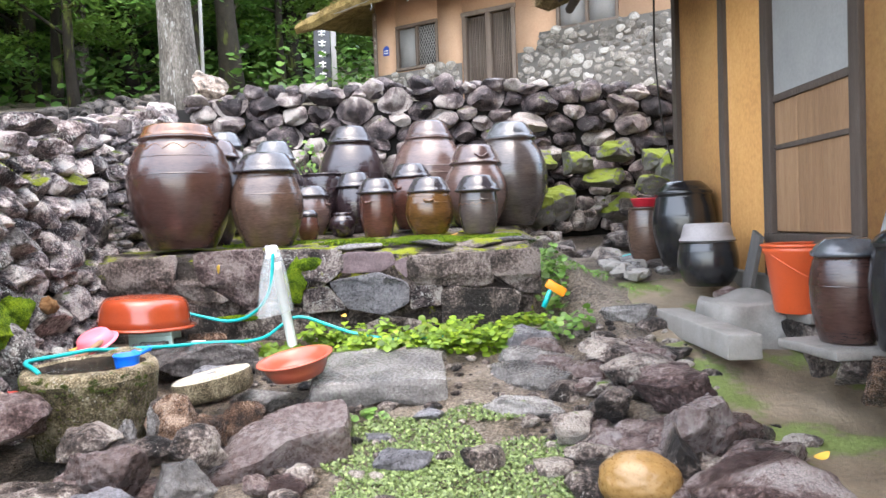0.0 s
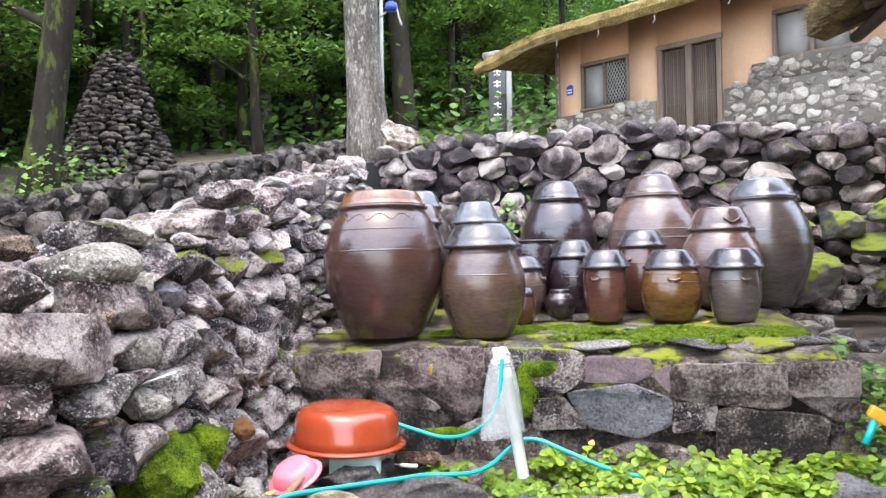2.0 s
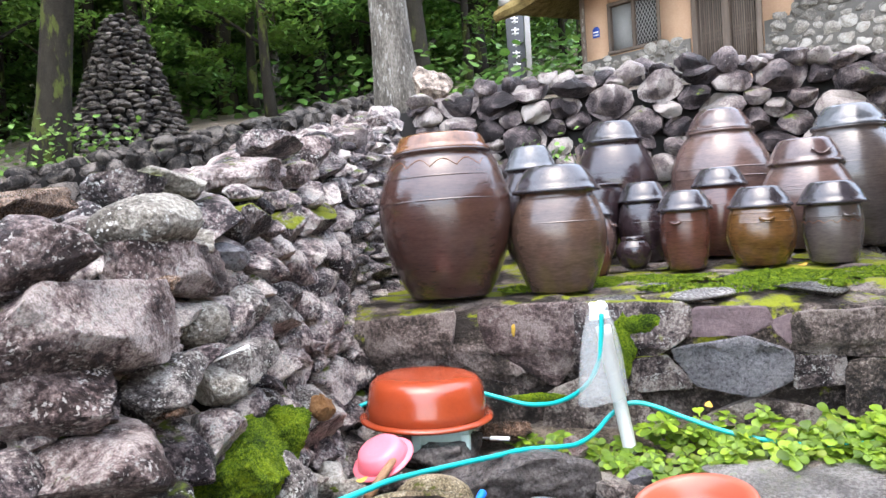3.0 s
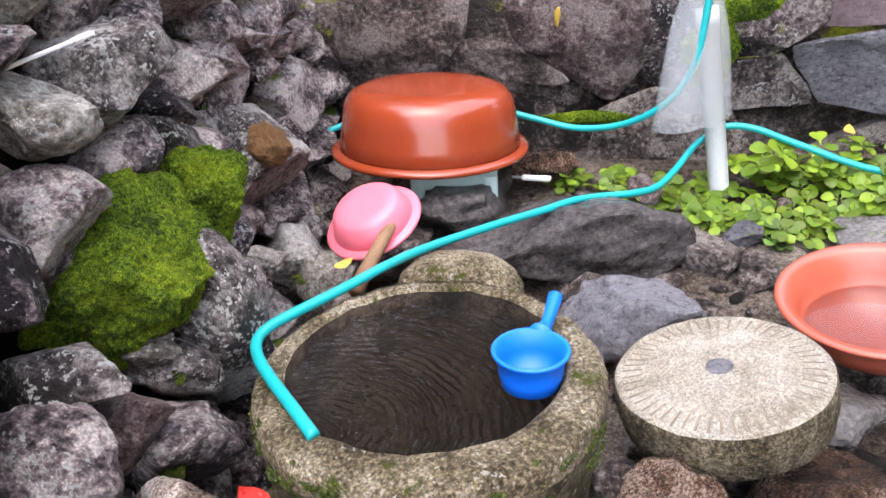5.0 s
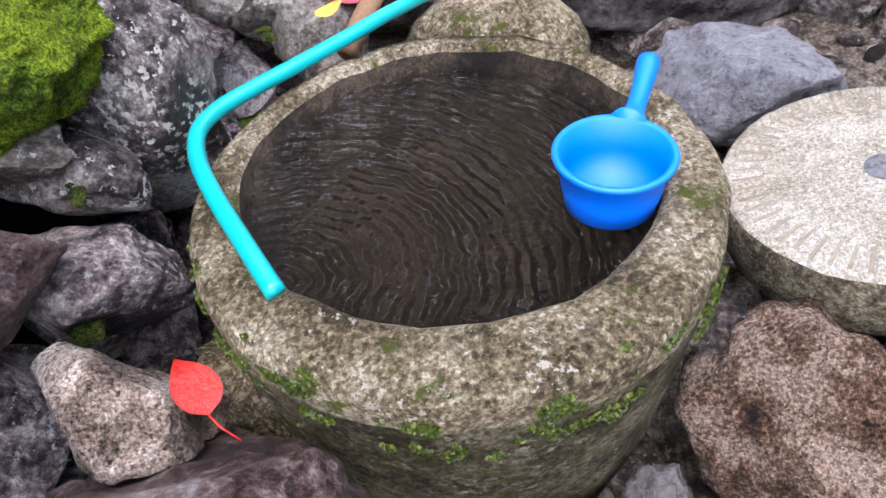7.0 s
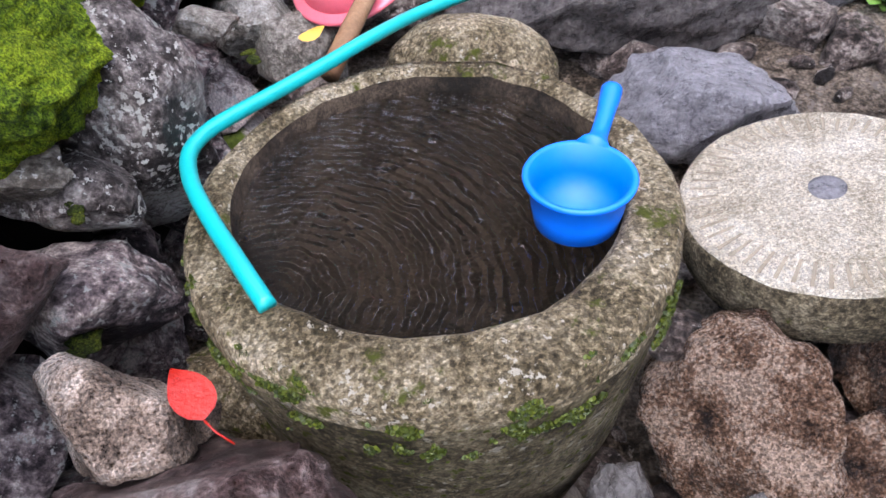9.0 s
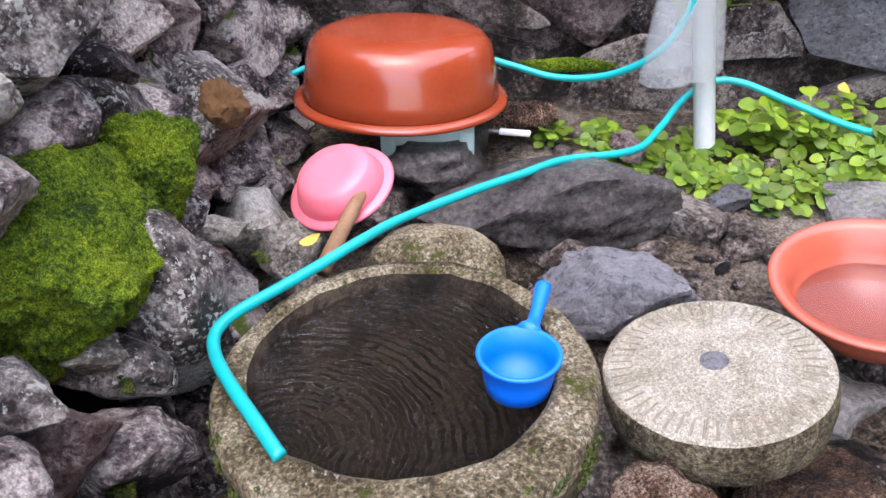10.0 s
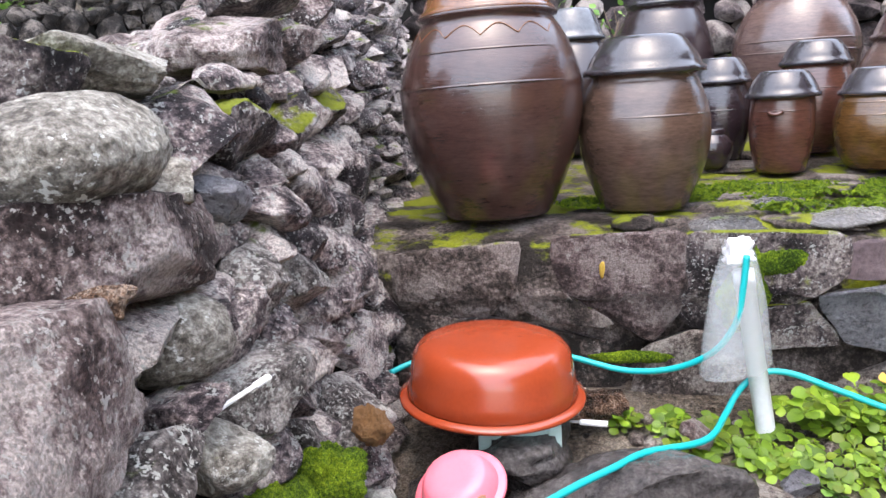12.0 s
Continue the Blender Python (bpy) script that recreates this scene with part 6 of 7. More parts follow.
def upper_house():
    root = thing("house", pose(0, 0, 0), "peach-plastered thatched cottage with a cobbled stone plinth", "house")
    # front wall in pieces round its openings
    holes = [(0.54, 1.6, 4.8, 5.64), (2.19, 3.38, 3.9, 5.62), (4.24, 5.45, 5.08, 5.8)]
    edges = [0.0, 0.54, 1.6, 2.19, 3.38, 4.24, 5.45, 9.0]
    for a, b in zip(edges, edges[1:]):
        hole = [h for h in holes if abs(h[0] - a) < 0.01]
        if hole:
            z0, z1 = hole[0][2:]
            part("wall_panel", hbox(a, b, 3.3, z0, -0.25, 0, 0), M_plaster, root)
            part("wall_panel", hbox(a, b, z1, 6.5, -0.25, 0, 0), M_plaster, root)
        else:
            part("wall_panel", hbox(a, b, 3.3, 6.5, -0.25, 0, 0), M_plaster, root)
    # A black panel added in place of the unlit inside of the cottage.
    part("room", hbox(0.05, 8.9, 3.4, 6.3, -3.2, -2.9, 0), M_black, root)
    end = box(-0.001, -4.2, 3.3, 0.25, -0.25, 6.5, 0)
    for v in end.verts:
        v.co = Vector(hp3(v.co.x, v.co.z, v.co.y))
    bmesh.ops.recalc_face_normals(end, faces=end.faces)
    part("end_wall", end, M_mortar, root)
    # stone plinth, stepping up along the wall
    top = lambda u: 4.74 if u < 2.19 else 4.82 if u < 3.9 else 5.05
    w = part("plinth", hbox(0.02, 2.15, 3.3, 4.7, 0.002, 0.05, 0), M_mortar, root, "stone plinth set in mortar")
    part("plinth", hbox(3.42, 9, 3.3, 4.7, 0.002, 0.05, 0), M_mortar, root)
    w2 = part("plinth", hbox(3.9, 9, 4.702, 5.03, 0.002, 0.05, 0), M_mortar, root, "stone plinth set in mortar")
    far = lambda u, v, out: hp3(u, 3.5 + v, 0.045 + out * 0.5)
    ok = lambda u, v: 3.5 + v < top(u) - 0.02 and not (2.1 < u < 3.46)
    stone_face(w, far, 8.5, 1.6, 0.145, 51, M_cob, near=lambda u, v: u < 5.5 and v > 0.55, nt=12, keep=ok, aspect=1.55, fill=1.03, flip=True)
    endf = lambda u, v, out: hp3(-0.0 - out * 0.5, 3.5 + v, -u)
    stone_face(part("end_plinth", hbox(-0.03, -0.002, 3.3, 6.2, -4.2, 0, 0), M_mortar, root), endf, 4.2, 2.6, 0.17, 52, M_cob, nt=10, aspect=1.3, fill=0.95)
    # openings
    def window(u0, u1, z0, z1, leaves=2, lattice=True):
        wd = part("window", hbox(u0, u1, z1, z1 + 0.07, -0.1, 0.035, 0.01), M_wood, root, "weathered wooden window with paper panes")
        part("sill", hbox(u0 - 0.02, u1 + 0.02, z0 - 0.06, z0, -0.1, 0.04, 0.01), M_wood, wd)
        for a in (u0, (u0 + u1) / 2 - 0.03, u1 - 0.06):
            part("post", hbox(a, a + 0.06, z0, z1, -0.1, 0.03, 0.01), M_wood, wd)
        mid = (u0 + u1) / 2
        part("pane", hbox(u0 + 0.06, mid - 0.03, z0, z1, -0.07, -0.06, 0), M_paper, wd, "grey paper pane")
        # The latticed leaf gets a black pane, painted as an unlit opening.
        part("pane", hbox(mid + 0.03, u1 - 0.06, z0, z1, -0.07, -0.06, 0), M_paper if not lattice else M_black, wd)
        if lattice:
            n = 7
            for sgn in (-1, 1):
                for i in range(-n, n + 1):
                    pts = []
                    for t in (0, 1):
                        q = i / n * 1.0 + t * 1.0
                        pts.append((mid + 0.03 + t * (u1 - mid - 0.09), q))
                    (ua, qa), (ub, qb) = pts
                    if sgn < 0:
                        qa, qb = 1 - qa, 1 - qb
                    seg = [(ua + (ub - ua) * s, qa + (qb - qa) * s) for s in [k / 24 for k in range(25)]]
                    seg = [(u, z0 + (z1 - z0) * q) for u, q in seg if 0 <= q <= 1]
                    if len(seg) > 1:
                        part("lattice_bar", tube([hp3(*seg[0], -0.035 + 0.006 * sgn), hp3(*seg[-1], -0.035 + 0.006 * sgn)], 0.008, 5), M_paper, wd)
    window(*holes[0])
    window(*holes[2], lattice=False)
    u0, u1, z0, z1 = holes[1]
    dr = part("door", hbox(u0 - 0.02, u1 + 0.02, z1, z1 + 0.09, -0.12, 0.045, 0.01), M_wood, root, "double barred wooden door, weathered grey-brown")
    for a in (u0, u1 - 0.09, (u0 + u1) / 2 - 0.06):
        part("post", hbox(a, a + (0.12 if 2.5 < a < 3 else 0.09), z0 - 0.3, z1, -0.12, 0.04, 0.01), M_wood, dr)
    part("backing", hbox(u0 + 0.09, u1 - 0.09, z0 - 0.3, z1, -0.2, -0.18, 0), M_black, dr, "black sheet painted as the unlit interior behind the bars")
    for side in (0, 1):
        a0 = u0 + 0.1 if side == 0 else (u0 + u1) / 2 + 0.07
        a1 = (u0 + u1) / 2 - 0.07 if side == 0 else u1 - 0.1
        for k in range(11):
            u = a0 + (a1 - a0) * (k + 0.5) / 11
            part("bar", hbox(u - 0.011, u + 0.011, z0 - 0.2, z1 - 0.02, -0.08, -0.055, 0), M_wood, dr)
        for z in (z1 - 0.03, 4.75, 4.68, 4.61, 4.2):
            part("rail", hbox(a0, a1, z - 0.015, z + 0.015, -0.09, -0.07, 0), M_wood, dr)
    pl = part("house_plaque", hbox(0.2, 0.35, 5.13, 5.29, 0.002, 0.02, 0.004), M_plaque, root, "blue enamel house-number plaque")
    bm = hbox(0.2, 0.35, 5.29, 5.34, 0.002, 0.02, 0)
    for v in bm.verts:
        if v.co.z > 5.33:
            q = H0 + HD * 0.275
            v.co.x, v.co.y = q.x + (v.co.x - q.x) * 0.4, q.y + (v.co.y - q.y) * 0.4
    part("crest", bm, M_plaque, pl)
    for k in range(2):
        part("lettering", hbox(0.22, 0.33, 5.165 + 0.055 * k, 5.19 + 0.055 * k, 0.021, 0.024, 0), M_white, pl, "white unreadable writing")
    # corner post and eave timbers
    part("corner_post", hbox(-0.06, 0.04, 3.3, 6.1, -0.05, 0.03, 0.015), M_wood, root)
    for k in range(16):
        u = -1.1 + 0.62 * k
        part("rafter", tube([hp3(u, 6.02 + 0.03 * k, 0.85), hp3(u, 6.42 + 0.03 * k, -0.1)], 0.045, 8), M_wood, root)
    # roof: thick straw, bent down towards its end
    nu, prof = 40, [(0.95, -0.02), (1.02, 0.1), (0.98, 0.24), (0.75, 0.36), (0.0, 0.62), (-1.2, 0.95), (-2.6, 1.15), (-4.2, 0.9), (-5.2, 0.4), (-5.2, 0.2), (-2.5, 0.75), (0.2, 0.32)]
    verts, faces = [], []
    for i in range(nu + 1):
        u = -1.45 + 11.0 * i / nu
        bend = -0.28 * (1 - smooth01(-1.45, 0.4, u)) + 0.1 * smooth01(0, 6, u)
        sq = 1 - 0.25 * (1 - smooth01(-1.45, -0.9, u))
        for o, z in prof:
            j = 0.03 * noise.noise((u * 3, o * 3, z * 3))
            verts.append(hp3(u, 6.0 + bend + z * sq + j, o + j))
    w = len(prof)
    for i in range(nu):
        for j in range(w):
            faces.append((i * w + j, (i + 1) * w + j, (i + 1) * w + (j + 1) % w, i * w + (j + 1) % w))
    faces += [tuple(range(w)), tuple(range(nu * w, nu * w + w))[::-1]]
    roof = part_mesh("roof", pydata(verts, faces), M_thatch, root, "thick golden straw thatch")
    part_mesh("straw", bristle(hp3(-0.4, 5.98, 0.95), hp3(9.2, 6.1, 0.95), 0.12, 0.26, 5200, 3, out=HN), M_thatch, roof)
    part_mesh("straw", bristle(hp3(-1.4, 5.72, 0.85), hp3(-0.4, 5.96, 0.95), 0.12, 0.24, 800, 4, out=HN), M_thatch, roof)
    part_mesh("straw", bristle(hp3(-1.42, 5.75, 0.9), hp3(-1.42, 6.5, -1.2), 0.12, 0.25, 1200, 5, out=-HD), M_thatch, roof)
    part("cord", tube([hp3(-1.2 + 0.5 * k, 5.86 + 0.05 * k + 0.02 * math.sin(k * 2.1), 0.98) for k in range(20)], 0.008, 5), M_paper, roof)
    for u in (0.6, 1.5, 2.6, 3.9):
        part("hook", tube([hp3(u, 5.98, 0.97), hp3(u + 0.02, 5.9, 0.98), hp3(u - 0.02, 5.84, 0.98)], 0.01, 5), M_paper, roof)


def part_mesh(name, me, material, parent, label=""):
    return meshed(name, me, material, parent, label, smooth=False)


upper_house()

sign = thing("sign_board", pose(-3.0, 19.2, 5.2, 0, 0, 8) @ Matrix.Diagonal((1.35, 1.35, 1.1, 1)), "black vertical sign board with white characters and pale cap", "sign")
part("board", box(-0.16, -0.04, -0.5, 0.16, 0.04, 1.45, 0.01), M_sign, sign)
part("side_board", box(0.17, -0.03, -0.5, 0.27, 0.05, 1.4, 0.01), M_paper, sign)
bm = rock(31, 0.27, 0.16, 0.12, 3, 6, 0.2)
bmesh.ops.translate(bm, verts=bm.verts, vec=(0, 0, 1.6))
part("cap", bm, M_conc, sign, "pale weathered stone cap")
for k in range(5):
    z = 1.2 - 0.25 * k
    for a, b, c, d in ((-0.07, 0.02, 0.07, 0.05), (-0.06, -0.06, 0.06, -0.03), (-0.015, -0.09, 0.015, 0.08)):
        part("stroke", box(a, -0.046, z + b, c, -0.0405, z + d), M_white, sign)


def right_house():
    X = 2.3
    root = thing("house", pose(0, 0, 0), "old thatched house with an orange mud wall and timber posts", "house")
    for y0, y1, z0, z1 in ((5.04, 6.93, 0.6, 3.95), (4.0, 5.04, 0.6, 1.22), (4.0, 5.04, 3.0, 3.95), (-2.0, 4.0, 0.6, 3.95)):
        part("wall_panel", box(X, y0, z0, X + 0.22, y1, z1), M_mud, root)
    part("end_wall", box(X + 0.22, 6.7, 0.6, 6.5, 6.93, 3.95), M_mud, root)
    # Added black panel, unseen behind the wall, for the dim inside.
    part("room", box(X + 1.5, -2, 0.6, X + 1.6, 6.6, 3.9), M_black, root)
    part("footing", box(X - 0.06, -2, 0.3, X + 0.2, 6.98, 0.95, 0.03, 0.02, 2, 3), M_conc, root, "rough grey footing")
    for y, w, d in ((6.95, 0.06, 0.05), (5.83, 0.055, 0.035), (5.05, 0.055, 0.04), (3.97, 0.05, 0.04), (2.4, 0.055, 0.04)):
        bm = box(X - d, y - w, 0.7, X + 0.05, y + w, 3.9, 0.012, 0.012, int(y * 10), 4)
        part("post", bm, M_darkwood, root)
    part("sill", box(X - 0.05, 3.95, 1.16, X + 0.1, 5.08, 1.25, 0.01, 0.006, 4, 3), M_darkwood, root)
    dr = part("door", box(X + 0.03, 4.05, 1.25, X + 0.06, 5.0, 3.0, 0.004), M_doorwood, root, "old brown plank door with a pale upper panel")
    for k in range(3):
        y = 4.07 + 0.308 * k
        part("plank", box(X + 0.005, y, 1.26, X + 0.03, y + 0.305, 2.14, 0.004, 0.003, k, 1), M_doorwood, dr)
    part("rail", box(X - 0.008, 4.06, 1.815, X + 0.012, 4.99, 1.85, 0.004), M_darkwood, dr)
    part("upper_panel", box(X + 0.0, 4.06, 2.19, X + 0.03, 4.99, 2.95, 0.004), M_paper, dr, "pale grey upper panel")
    part("rail", box(X - 0.01, 4.05, 2.14, X + 0.02, 5.0, 2.19, 0.004), M_darkwood, dr)
    # roof with a deep eave
    prof = [(1.12, 3.62), (1.0, 3.68), (1.0, 3.82), (1.1, 3.95), (1.9, 4.4), (4.5, 5.6), (7.4, 4.4), (8.0, 3.8), (7.9, 3.6), (4.5, 5.1), (2.2, 4.05)]
    n = 30
    verts, faces, w = [], [], len(prof)
    for i in range(n + 1):
        y = -2.6 + 9.75 * i / n
        drop = -0.06 * smooth01(6.2, 7.15, y)
        for x, z in prof:
            j = 0.035 * noise.noise((x * 3, y * 3, z * 3))
            verts.append((x + j, y + j, z + drop + j - 0.12))
    for i in range(n):
        for j in range(w):
            faces.append((i * w + j, i * w + (j + 1) % w, (i + 1) * w + (j + 1) % w, (i + 1) * w + j))
    faces += [tuple(range(w))[::-1], tuple(range(n * w, n * w + w))]
    roof = part_mesh("roof", pydata(verts, faces), M_thatchold, root, "thick old straw thatch")
    part_mesh("straw", bristle((1.02, -1, 3.52), (1.02, 7.1, 3.46), 0.13, 0.25, 4200, 6, out=(-1, 0, 0)), M_thatchold, roof)
    part_mesh("straw", bristle((1.0, 7.14, 3.48), (2.6, 7.14, 4.05), 0.13, 0.3, 900, 7, out=(0, 1, 0)), M_thatchold, roof)
    for k in range(22):
        y = -2 + 0.42 * k
        part("rafter", tube([(1.15, y, 3.46), (2.5, y, 3.98)], 0.04, 8), M_darkwood, root)
    part("eave_beam", tube([(1.3, -2, 3.45), (1.3, 7.05, 3.42)], 0.045, 8), M_darkwood, root)
    part("wall_beam", tube([(2.22, -2, 3.75), (2.22, 7.1, 3.72)], 0.09, 10), M_darkwood, root)


right_house()
cable = thing("hanging_cable", pose(0, 0, 0), "thin black cable hanging down beside the house corner", "cable")
part("wire", tube(spline([(1.98, 6.6, 3.5), (2.02, 6.75, 2.9), (2.1, 6.85, 2.3), (2.2, 6.9, 1.9)], 6), 0.009, 6), M_cable, cable)

# jars, buckets and stones along the house
GH = "jars beside the house"
jar(2.03, 6.1, 0.26, 0.72, 0.165, "black", "black", 0.23, 0.13, 0.215, z=0.96, bands=(0.72,), label="black glazed jar with a black lid by the wall", group=GH)
jar(1.93, 5.3, 0.215, 0.455, 0.15, "black", "silver", 0.195, 0.27, 0.19, z=0.875, belly=0.5, top=0.82, bands=(0.8,), label="squat black pot with a dull metal lid", group=GH)
jar(1.84, 6.55, 0.17, 0.52, 0.12, "warm", None, 0.15, 0.02, 0.15, z=0.97, label="brown glazed jar with a red plastic bowl on it", group=GH)
vessel("red_bowl", pose(1.84, 6.55, 1.48), [(0.09, 0), (0.11, 0.01), (0.13, 0.07), (0.14, 0.075), (0.13, 0.08), (0.1, 0.02), (0.0005, 0.015)], M_redlid, "red plastic bowl standing on a jar", "bowl", 36)
jar(2.0, 3.6, 0.17, 0.52, 0.125, "brown", "lidgrey", 0.16, 0.15, 0.145, z=0.735, belly=0.65, label="brown glazed jar with a shiny grey lid", group=GH)
jar(2.12, 3.3, 0.165, 0.56, 0.12, "black", "black", 0.15, 0.12, 0.14, z=0.735, label="black-brown jar beside the wall", group=GH)
bk = thing("plastic_bucket", pose(2.1, 4.26, 0.8, 0, 0, 0) @ Matrix.Diagonal((1.18, 1.18, 1.04, 1)), "orange-red plastic bucket beside the house wall", "bucket")
part("body", lathe([(0.12, 0), (0.125, 0.01), (0.165, 0.33), (0.176, 0.345), (0.178, 0.37), (0.168, 0.375), (0.16, 0.34), (0.118, 0.02), (0.0005, 0.015)], 48, 0, 0, False), M_bucket, bk)
part("handle", tube(spline([(0.172, 0, 0.35), (0.1, -0.16, 0.24), (-0.02, -0.195, 0.2), (-0.12, -0.13, 0.27), (-0.172, 0, 0.35)], 6), 0.004, 6), M_bucket, bk)
part("upper_rim", lathe([(0.178, 0.372), (0.186, 0.376), (0.186, 0.388), (0.176, 0.392), (0.165, 0.385)], 48, 0, 0, False), M_bucket, bk)


def slab_thing(name, x0, y0, z0, x1, y1, z1, m, label, category, bevel=0.015, rough=0.008, turn=0, seed=1, tip=(0, 0)):
    cx, cy = (x0 + x1) / 2, (y0 + y1) / 2
    ob = link(name, box(x0 - cx, y0 - cy, 0, x1 - cx, y1 - cy, z1 - z0, bevel, rough, seed, 3), m)
    ob.matrix_world = pose(cx, cy, z0, tip[0], tip[1], turn)
    return tagged(ob, label, category)


slab_thing("kerb_stone", 1.5, 3.88, 0.6, 1.69, 5.13, 0.74, M_conc, "long pale grey cut kerb stone on the path", "kerb stone", 0.012, 0.004, 1)
bm = box(-0.22, -0.34, -0.2, 0.22, 0.34, 0.1, 0.04, 0.05, 6, 6)
for v in bm.verts:
    v.co += 0.02 * Vector(noise.noise_vector(v.co * 6))
step_stone = link("doorstep_stone", bm, M_conc, sharp=50)
step_stone.matrix_world = pose(1.93, 4.72, 0.735, 4, 1, -8)
tagged(step_stone, "big flat pale grey doorstep stone", "rock", "door stones")
slab_thing("concrete_block", 2.06, 4.08, 0.74, 2.28, 4.46, 0.8, M_conc, "flat concrete block under the bucket", "block")
slab_thing("concrete_block", 1.78, 3.35, 0.68, 2.1, 3.85, 0.73, M_conc, "pale flat board under the jars", "block", turn=6)
slab_thing("concrete_block", 1.33, 6.42, 0.7, 1.55, 7.02, 0.9, M_conc, "long concrete block on the path", "block", turn=8)
loose(2.15, 4.28, 0.66, 0.14, 0.2, 0.085, 0, M_rock, "flat", 88, (0, 0), "flat stone under the bucket board", "door stones")
slab_thing("leaning_board", 2.1, 5.0, 0.82, 2.13, 5.17, 1.27, M_darkgrey, "dark grey weathered board leaning on the wall", "board", 0.004, 0.003, -4, 2, (16, 7))
slab_thing("leaning_board", 2.17, 3.56, 0.95, 2.2, 3.74, 1.56, M_greywood, "pale grey board with a hole leaning on the door frame", "board", 0.004, 0.003, 0, 3, (16, 6))
for k, (x, y) in enumerate([(1.95, 3.45), (1.95, 3.75)]):
    loose(x, y, 0.62, 0.13, 0.1, 0.075, 30 * k, M_rock, "flat", 85 + k, (0, 0), "flat stone propping up the jar board", "door stones")
rr = random.Random(4)
for i in range(16):
    x, y = rr.uniform(1.45, 1.85), rr.uniform(5.6, 6.7)
    s = rr.uniform(0.06, 0.13)
    loose(x, y, 0.94 + 0.04 * (y - 5.6), s * 1.2, s, s * 0.6, rr.uniform(0, 180), rr.choice((M_conc, M_conc, M_slab, M_rock)), "round", 90 + i, (0, 0), "rounded grey stone beside the house jars", "stones by the house jars")
loose(1.95, 3.1, 0.62, 0.2, 0.25, 0.1, 10, M_gran, "flat", 82)
loose(1.98, 5.06, 0.84, 0.1, 0.07, 0.06, 0, M_red, "round", 83)


# ---- wood ----
def trunk_bm(h, r, seed, lean=0.0, knots=0.1):
    r0 = random.Random(seed)
    pts, rad = [], []
    n = 14
    for i in range(n + 1):
        t = i / n
        pts.append(Vector((lean * t * h + 0.1 * noise.noise((seed, t * 3, 0)), 0.1 * noise.noise((0, t * 3, seed)), h * t - 0.3)))
        rad.append(r * (1.35 - 0.35 * min(1, t * 8)) * (1 - 0.6 * t) + r * knots * noise.noise((t * 7, seed, 4)))
    return tube(pts, rad, 14), pts, rad


def leaf_cloud(centres, n, size, seed, flat=0.4):
    """Small leaves in flat sprays round the centres."""
    r = random.Random(seed)
    verts, faces = [], []
    for _ in range(n):
        c, s = r.choice(centres)
        p = c + Vector((r.gauss(0, 0.42) * s, r.gauss(0, 0.42) * s, r.gauss(0, 0.42) * s * flat))
        nrm = Vector((r.gauss(0, 0.5), r.gauss(0, 0.5), 1)).normalized()
        a = Vector((r.gauss(0, 1), r.gauss(0, 1), 0)).cross(nrm).normalized()
        b = nrm.cross(a)
        k = size * r.uniform(0.6, 1.3)
        i = len(verts)
        verts += [p - a * k, p - b * k * 0.45, p + a * k, p + b * k * 0.45]
        faces.append((i, i + 1, i + 2, i + 3))
    return pydata(verts, faces)


def tree(x, y, r, h, seed, bark, leaf, crown, n=3500, lean=0.0, low=0.35, wide=2.2, size=0.09, label="", z=None):
    """crown: number of leaf sprays; low: where the lowest limbs start, as a share of the height."""
    rg = random.Random(seed)
    root = thing("tree", pose(x, y, ground_z(x, y) - 0.05 if z is None else z), label, "tree", "trees of the wood")
    bm, pts, rad = trunk_bm(h, r, seed, lean)
    part("trunk", bm, bark, root)
    centres = []
    for k in range(crown):
        t = low + (1 - low) * (k + rg.random()) / crown
        i = min(13, int(t * 14))
        p = pts[i]
        a = rg.uniform(0, 2 * math.pi)
        L = wide * rg.uniform(0.5, 1.1) * (1 - 0.45 * (t - low))
        tip = p + Vector((math.cos(a) * L, math.sin(a) * L, rg.uniform(-0.1, 0.5) * L))
        mid = p.lerp(tip, 0.5) + Vector((0, 0, 0.12 * L))
        if k % 2 == 0:
            part("limb", tube(spline([p, mid, tip], 4), [rad[i] * 0.35 * (1 - 0.85 * j / 8) + 0.006 for j in range(9)], 6), bark, root)
        centres += [(tip, 0.9 * rg.uniform(0.7, 1.3)), (mid, 0.6)]
    part_mesh("crown", leaf_cloud(centres, n, size, seed), leaf, root)
    return root


tree(-3.42, 9.95, 0.265, 11.0, 1, M_bark, M_leaf, 22, 9000, -0.05, 0.5, 3.0, 0.1, "thick pale-barked tree standing just behind the stone wall")
tree(-10.6, 21.6, 0.3, 14, 2, M_bark, M_leaf, 16, 5000, 0.0, 0.25, 3.0, 0.1, "slender pale tree at the edge of the wood")
tree(-9.6, 11.2, 0.28, 11, 3, M_darkbark, M_leaflight, 16, 5000, 0.15, 0.3, 2.8, 0.08, "mossy leaning tree beside the stone cairn")
for k, (x, y, h, lf) in enumerate([(-8.2, 16.5, 9, M_leaflight), (-6.4, 19.5, 10, M_leaf), (-12.8, 13.5, 9, M_leaflight), (-11.5, 17.2, 10, M_leaf), (-4.6, 21.5, 9, M_leaflight), (-14.5, 17, 11, M_leaf), (-7.8, 21.5, 11, M_leaflight), (-1.5, 23.5, 9, M_leaflight)]):
    tree(x, y, 0.13, h, 80 + k, M_darkbark, lf, 20, 5200, 0.04 * (k % 3 - 1), 0.24, 2.4, 0.085, "thin dark-trunked young tree with light green leaves")
rg = random.Random(33)
VAR = []
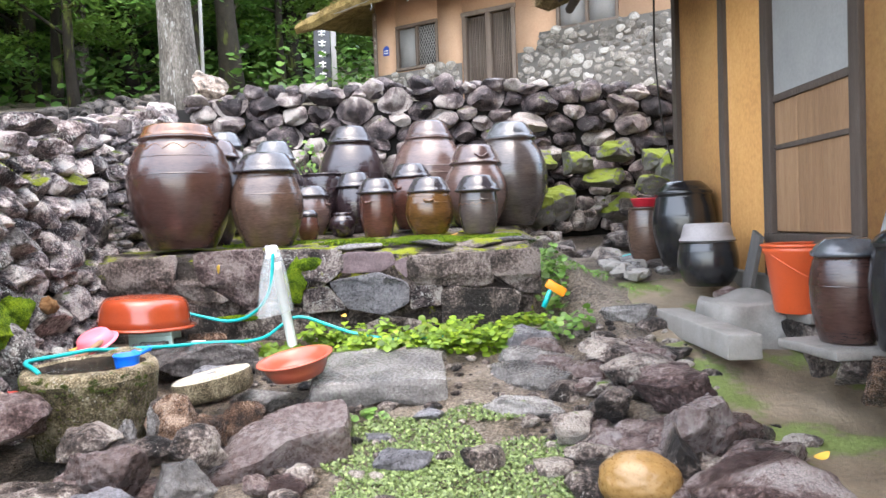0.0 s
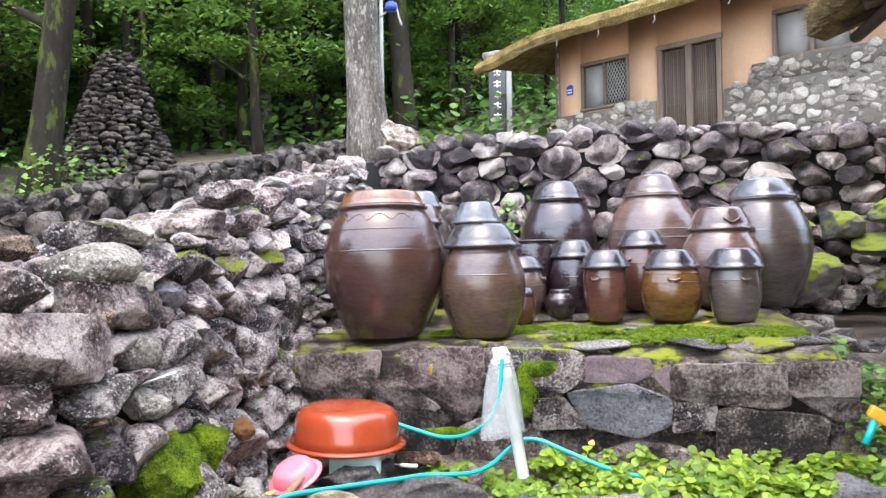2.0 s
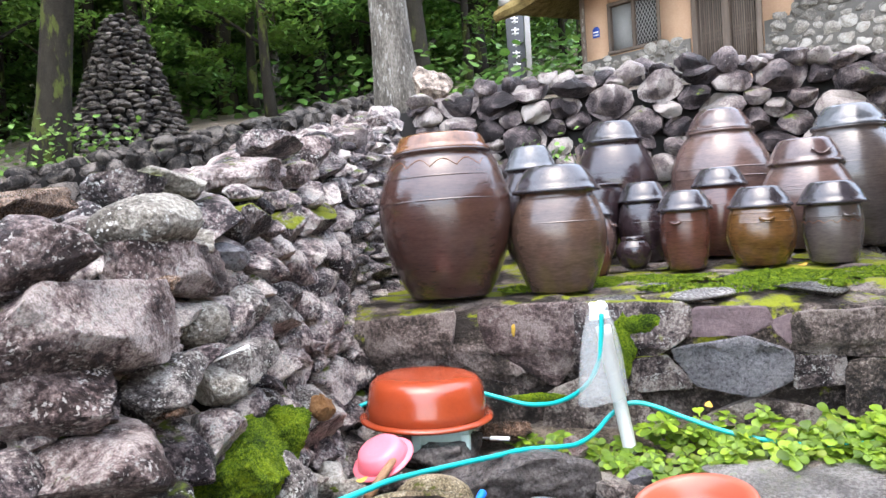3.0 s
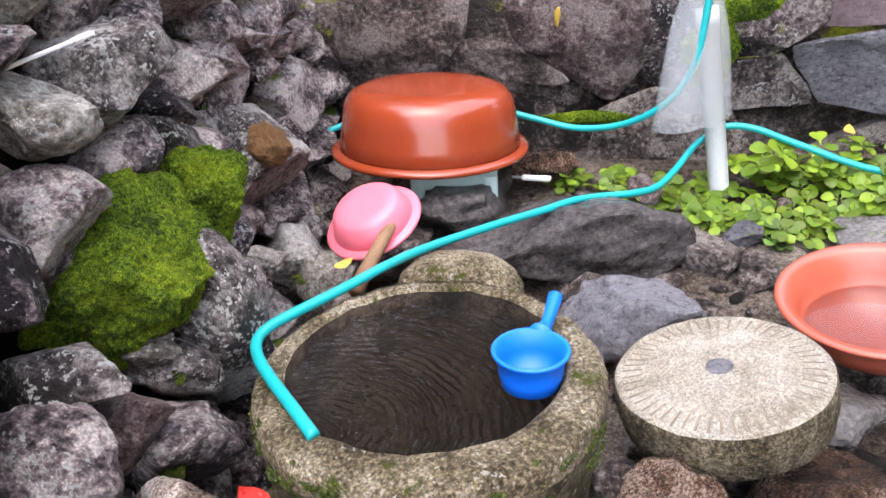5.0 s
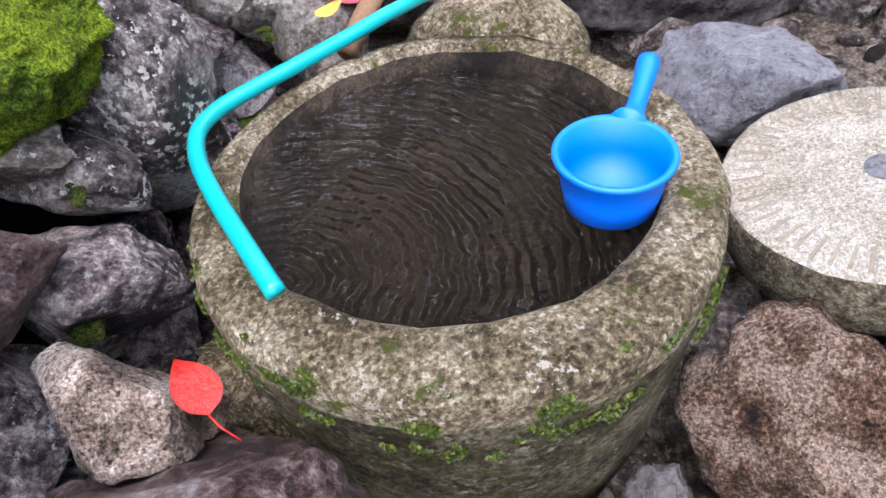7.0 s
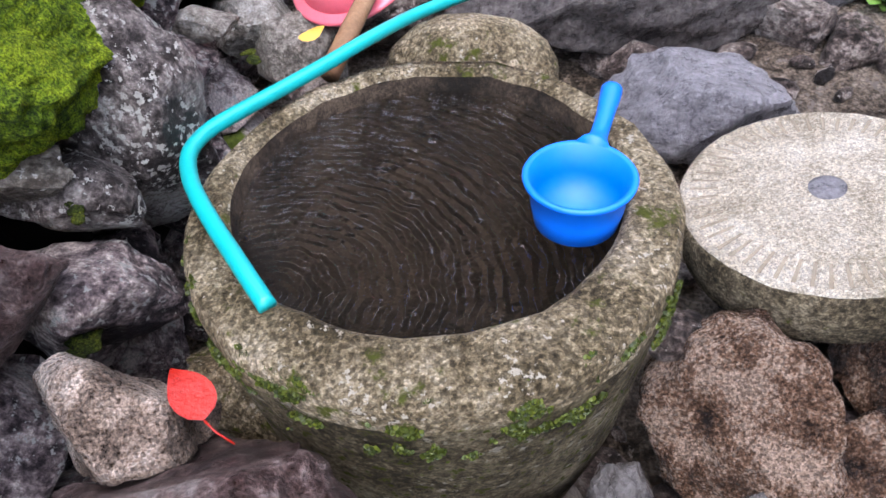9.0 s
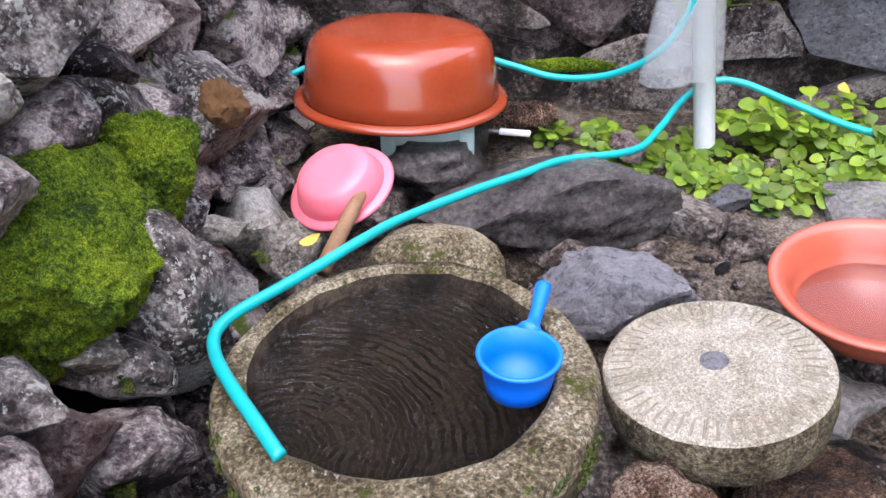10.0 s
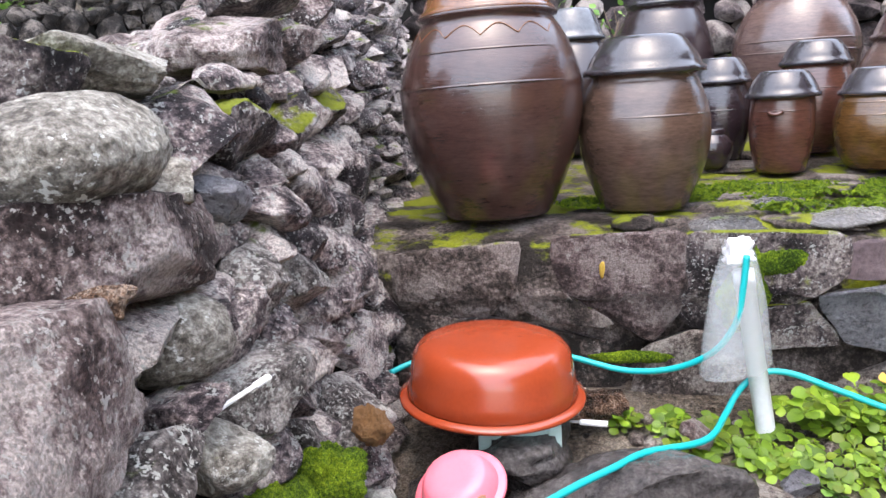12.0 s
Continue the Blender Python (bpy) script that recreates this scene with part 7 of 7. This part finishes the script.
for i in range(5):
    VAR.append(tree(-16 - 4 * i, 30 + 2 * i, 0.16 + 0.03 * i, 13 + i, 60 + i, M_darkbark, M_leaf if i % 3 else M_leaflight, 26, 9500, 0.03 * (i - 2), 0.08, 3.2, 0.12, "dark-trunked broadleaf tree in the wood"))
spots = []
for i in range(900):
    x, y = rg.uniform(-34, -1.5), rg.uniform(17.5, 46)
    if y < 19 and x > -7:
        continue
    if x > -4 and y < 23:
        continue
    if all((x - a) ** 2 + (y - b) ** 2 > 3.6 for a, b in spots) and len(spots) < 110:
        spots.append((x, y))
for i in range(12):
    spots.append((-13 - rg.uniform(0, 9), 8 + i * 0.9))
for i, (x, y) in enumerate(spots):
    s = rg.uniform(0.75, 1.15)
    t = copy_thing(VAR[i % 5], pose(x, y, ground_z(x, y) - 0.05, 0, 0, rg.uniform(0, 360)))
    t.scale = (s, s, s)
v, f = leaf_fan(9000, 0.5, random.Random(71), lambda r: ((lambda x, y: Vector((x, y, ground_z(x, y) + r.random() ** 2 * 1.3)))(r.uniform(-26, 2), r.uniform(17, 34)), 1), 0.12)
tagged(meshed("undergrowth", pydata(v, f), M_leaf), "low dark green undergrowth on the forest floor", "undergrowth", kind="stuff")
v, f = leaf_fan(2600, 0.6, random.Random(72), lambda r: ((lambda u: (lambda q: Vector((q[0] - 0.8 - r.random() * 1.6, q[1] + 0.6 + r.random() * 1.4, far_face(u, 1.5, 0)[2] - 0.3 + r.random() ** 2 * 1.1)))(far_pos(u)))(r.uniform(2, 8)), 1), 0.045)
tagged(meshed("undergrowth", pydata(v, f), M_weed), "green shrubs behind the low wall", "undergrowth", kind="stuff")
v, f = leaf_fan(26000, 0.9, random.Random(73), lambda r: ((lambda x, y: Vector((x, y, ground_z(x, y) + r.random() * 3)))(r.uniform(-60, 40), r.uniform(40, 62)), 1), 0.3)
tagged(meshed("far_woods", pydata(v, f), M_leaf), "dense green woods on the hillside beyond", "woods", kind="stuff")
pole = thing("lamp_pole", pose(-4.5, 14.0, 3.0), "thin pale metal pole between the trees", "pole")
part("shaft", tube([(0, 0, 0), (0.02, 0, 6.5)], 0.035, 8), M_paper, pole)


# stone cairn in the wood
def cairn():
    c, z0 = (-9.95, 14.3), 3.2
    root = thing("stone_cairn", pose(c[0] - 0.3, c[1], z0) @ Matrix.Diagonal((0.88, 0.88, 0.84, 1)), "tall conical cairn of piled dark stones in the wood", "cairn")
    R = lambda z: 1.2 * max(0, 1 - z / 3.7) ** 0.9 + 0.22
    part("heart", lathe([(R(z) - 0.18, z) for z in (0, 0.8, 1.6, 2.4, 3.0, 3.3, 3.5)], 20, 0.05, 1), M_core, root)
    r = random.Random(12)
    z, n = 0.0, 0
    while z < 3.6:
        h = r.uniform(0.09, 0.14)
        k = int(2 * math.pi * R(z) / 0.24) + 3
        for i in range(k):
            a = 2 * math.pi * (i + r.random() * 0.6) / k
            if math.sin(a) > 0.35:
                continue
            lay("stone", "far", r.randrange(10), math.cos(a) * R(z), math.sin(a) * R(z), z + r.uniform(-0.03, 0.03), (r.uniform(0.09, 0.17), 0.15, h * 0.66), math.degrees(a) + 90, M_wallfar, root, (r.uniform(-10, 10), r.uniform(-10, 10)))
        z += h
    return root


cairn()
stump = loose(-2.95, 9.4, 3.22, 0.3, 0.2, 0.22, 20, M_palegran, "round", 95, (0, 25), "pale pointed rock leaning at the foot of the tree")

lamp = thing("tree_lamp", pose(-3.12, 9.8, 5.0), "small blue lamp on a thin bracket fixed to the tree", "lamp")
part("bracket", tube(spline([(-0.16, 0.05, -0.1), (-0.02, 0, -0.02), (0.06, 0, 0.0), (0.1, 0, -0.14), (0.13, 0, -0.24)], 5), 0.012, 6), M_paper, lamp)
part("head", lathe([(0.03, -0.05), (0.075, -0.04), (0.085, 0.0), (0.07, 0.045), (0.03, 0.07), (0.0005, 0.075)], 24), M_plaque, lamp)
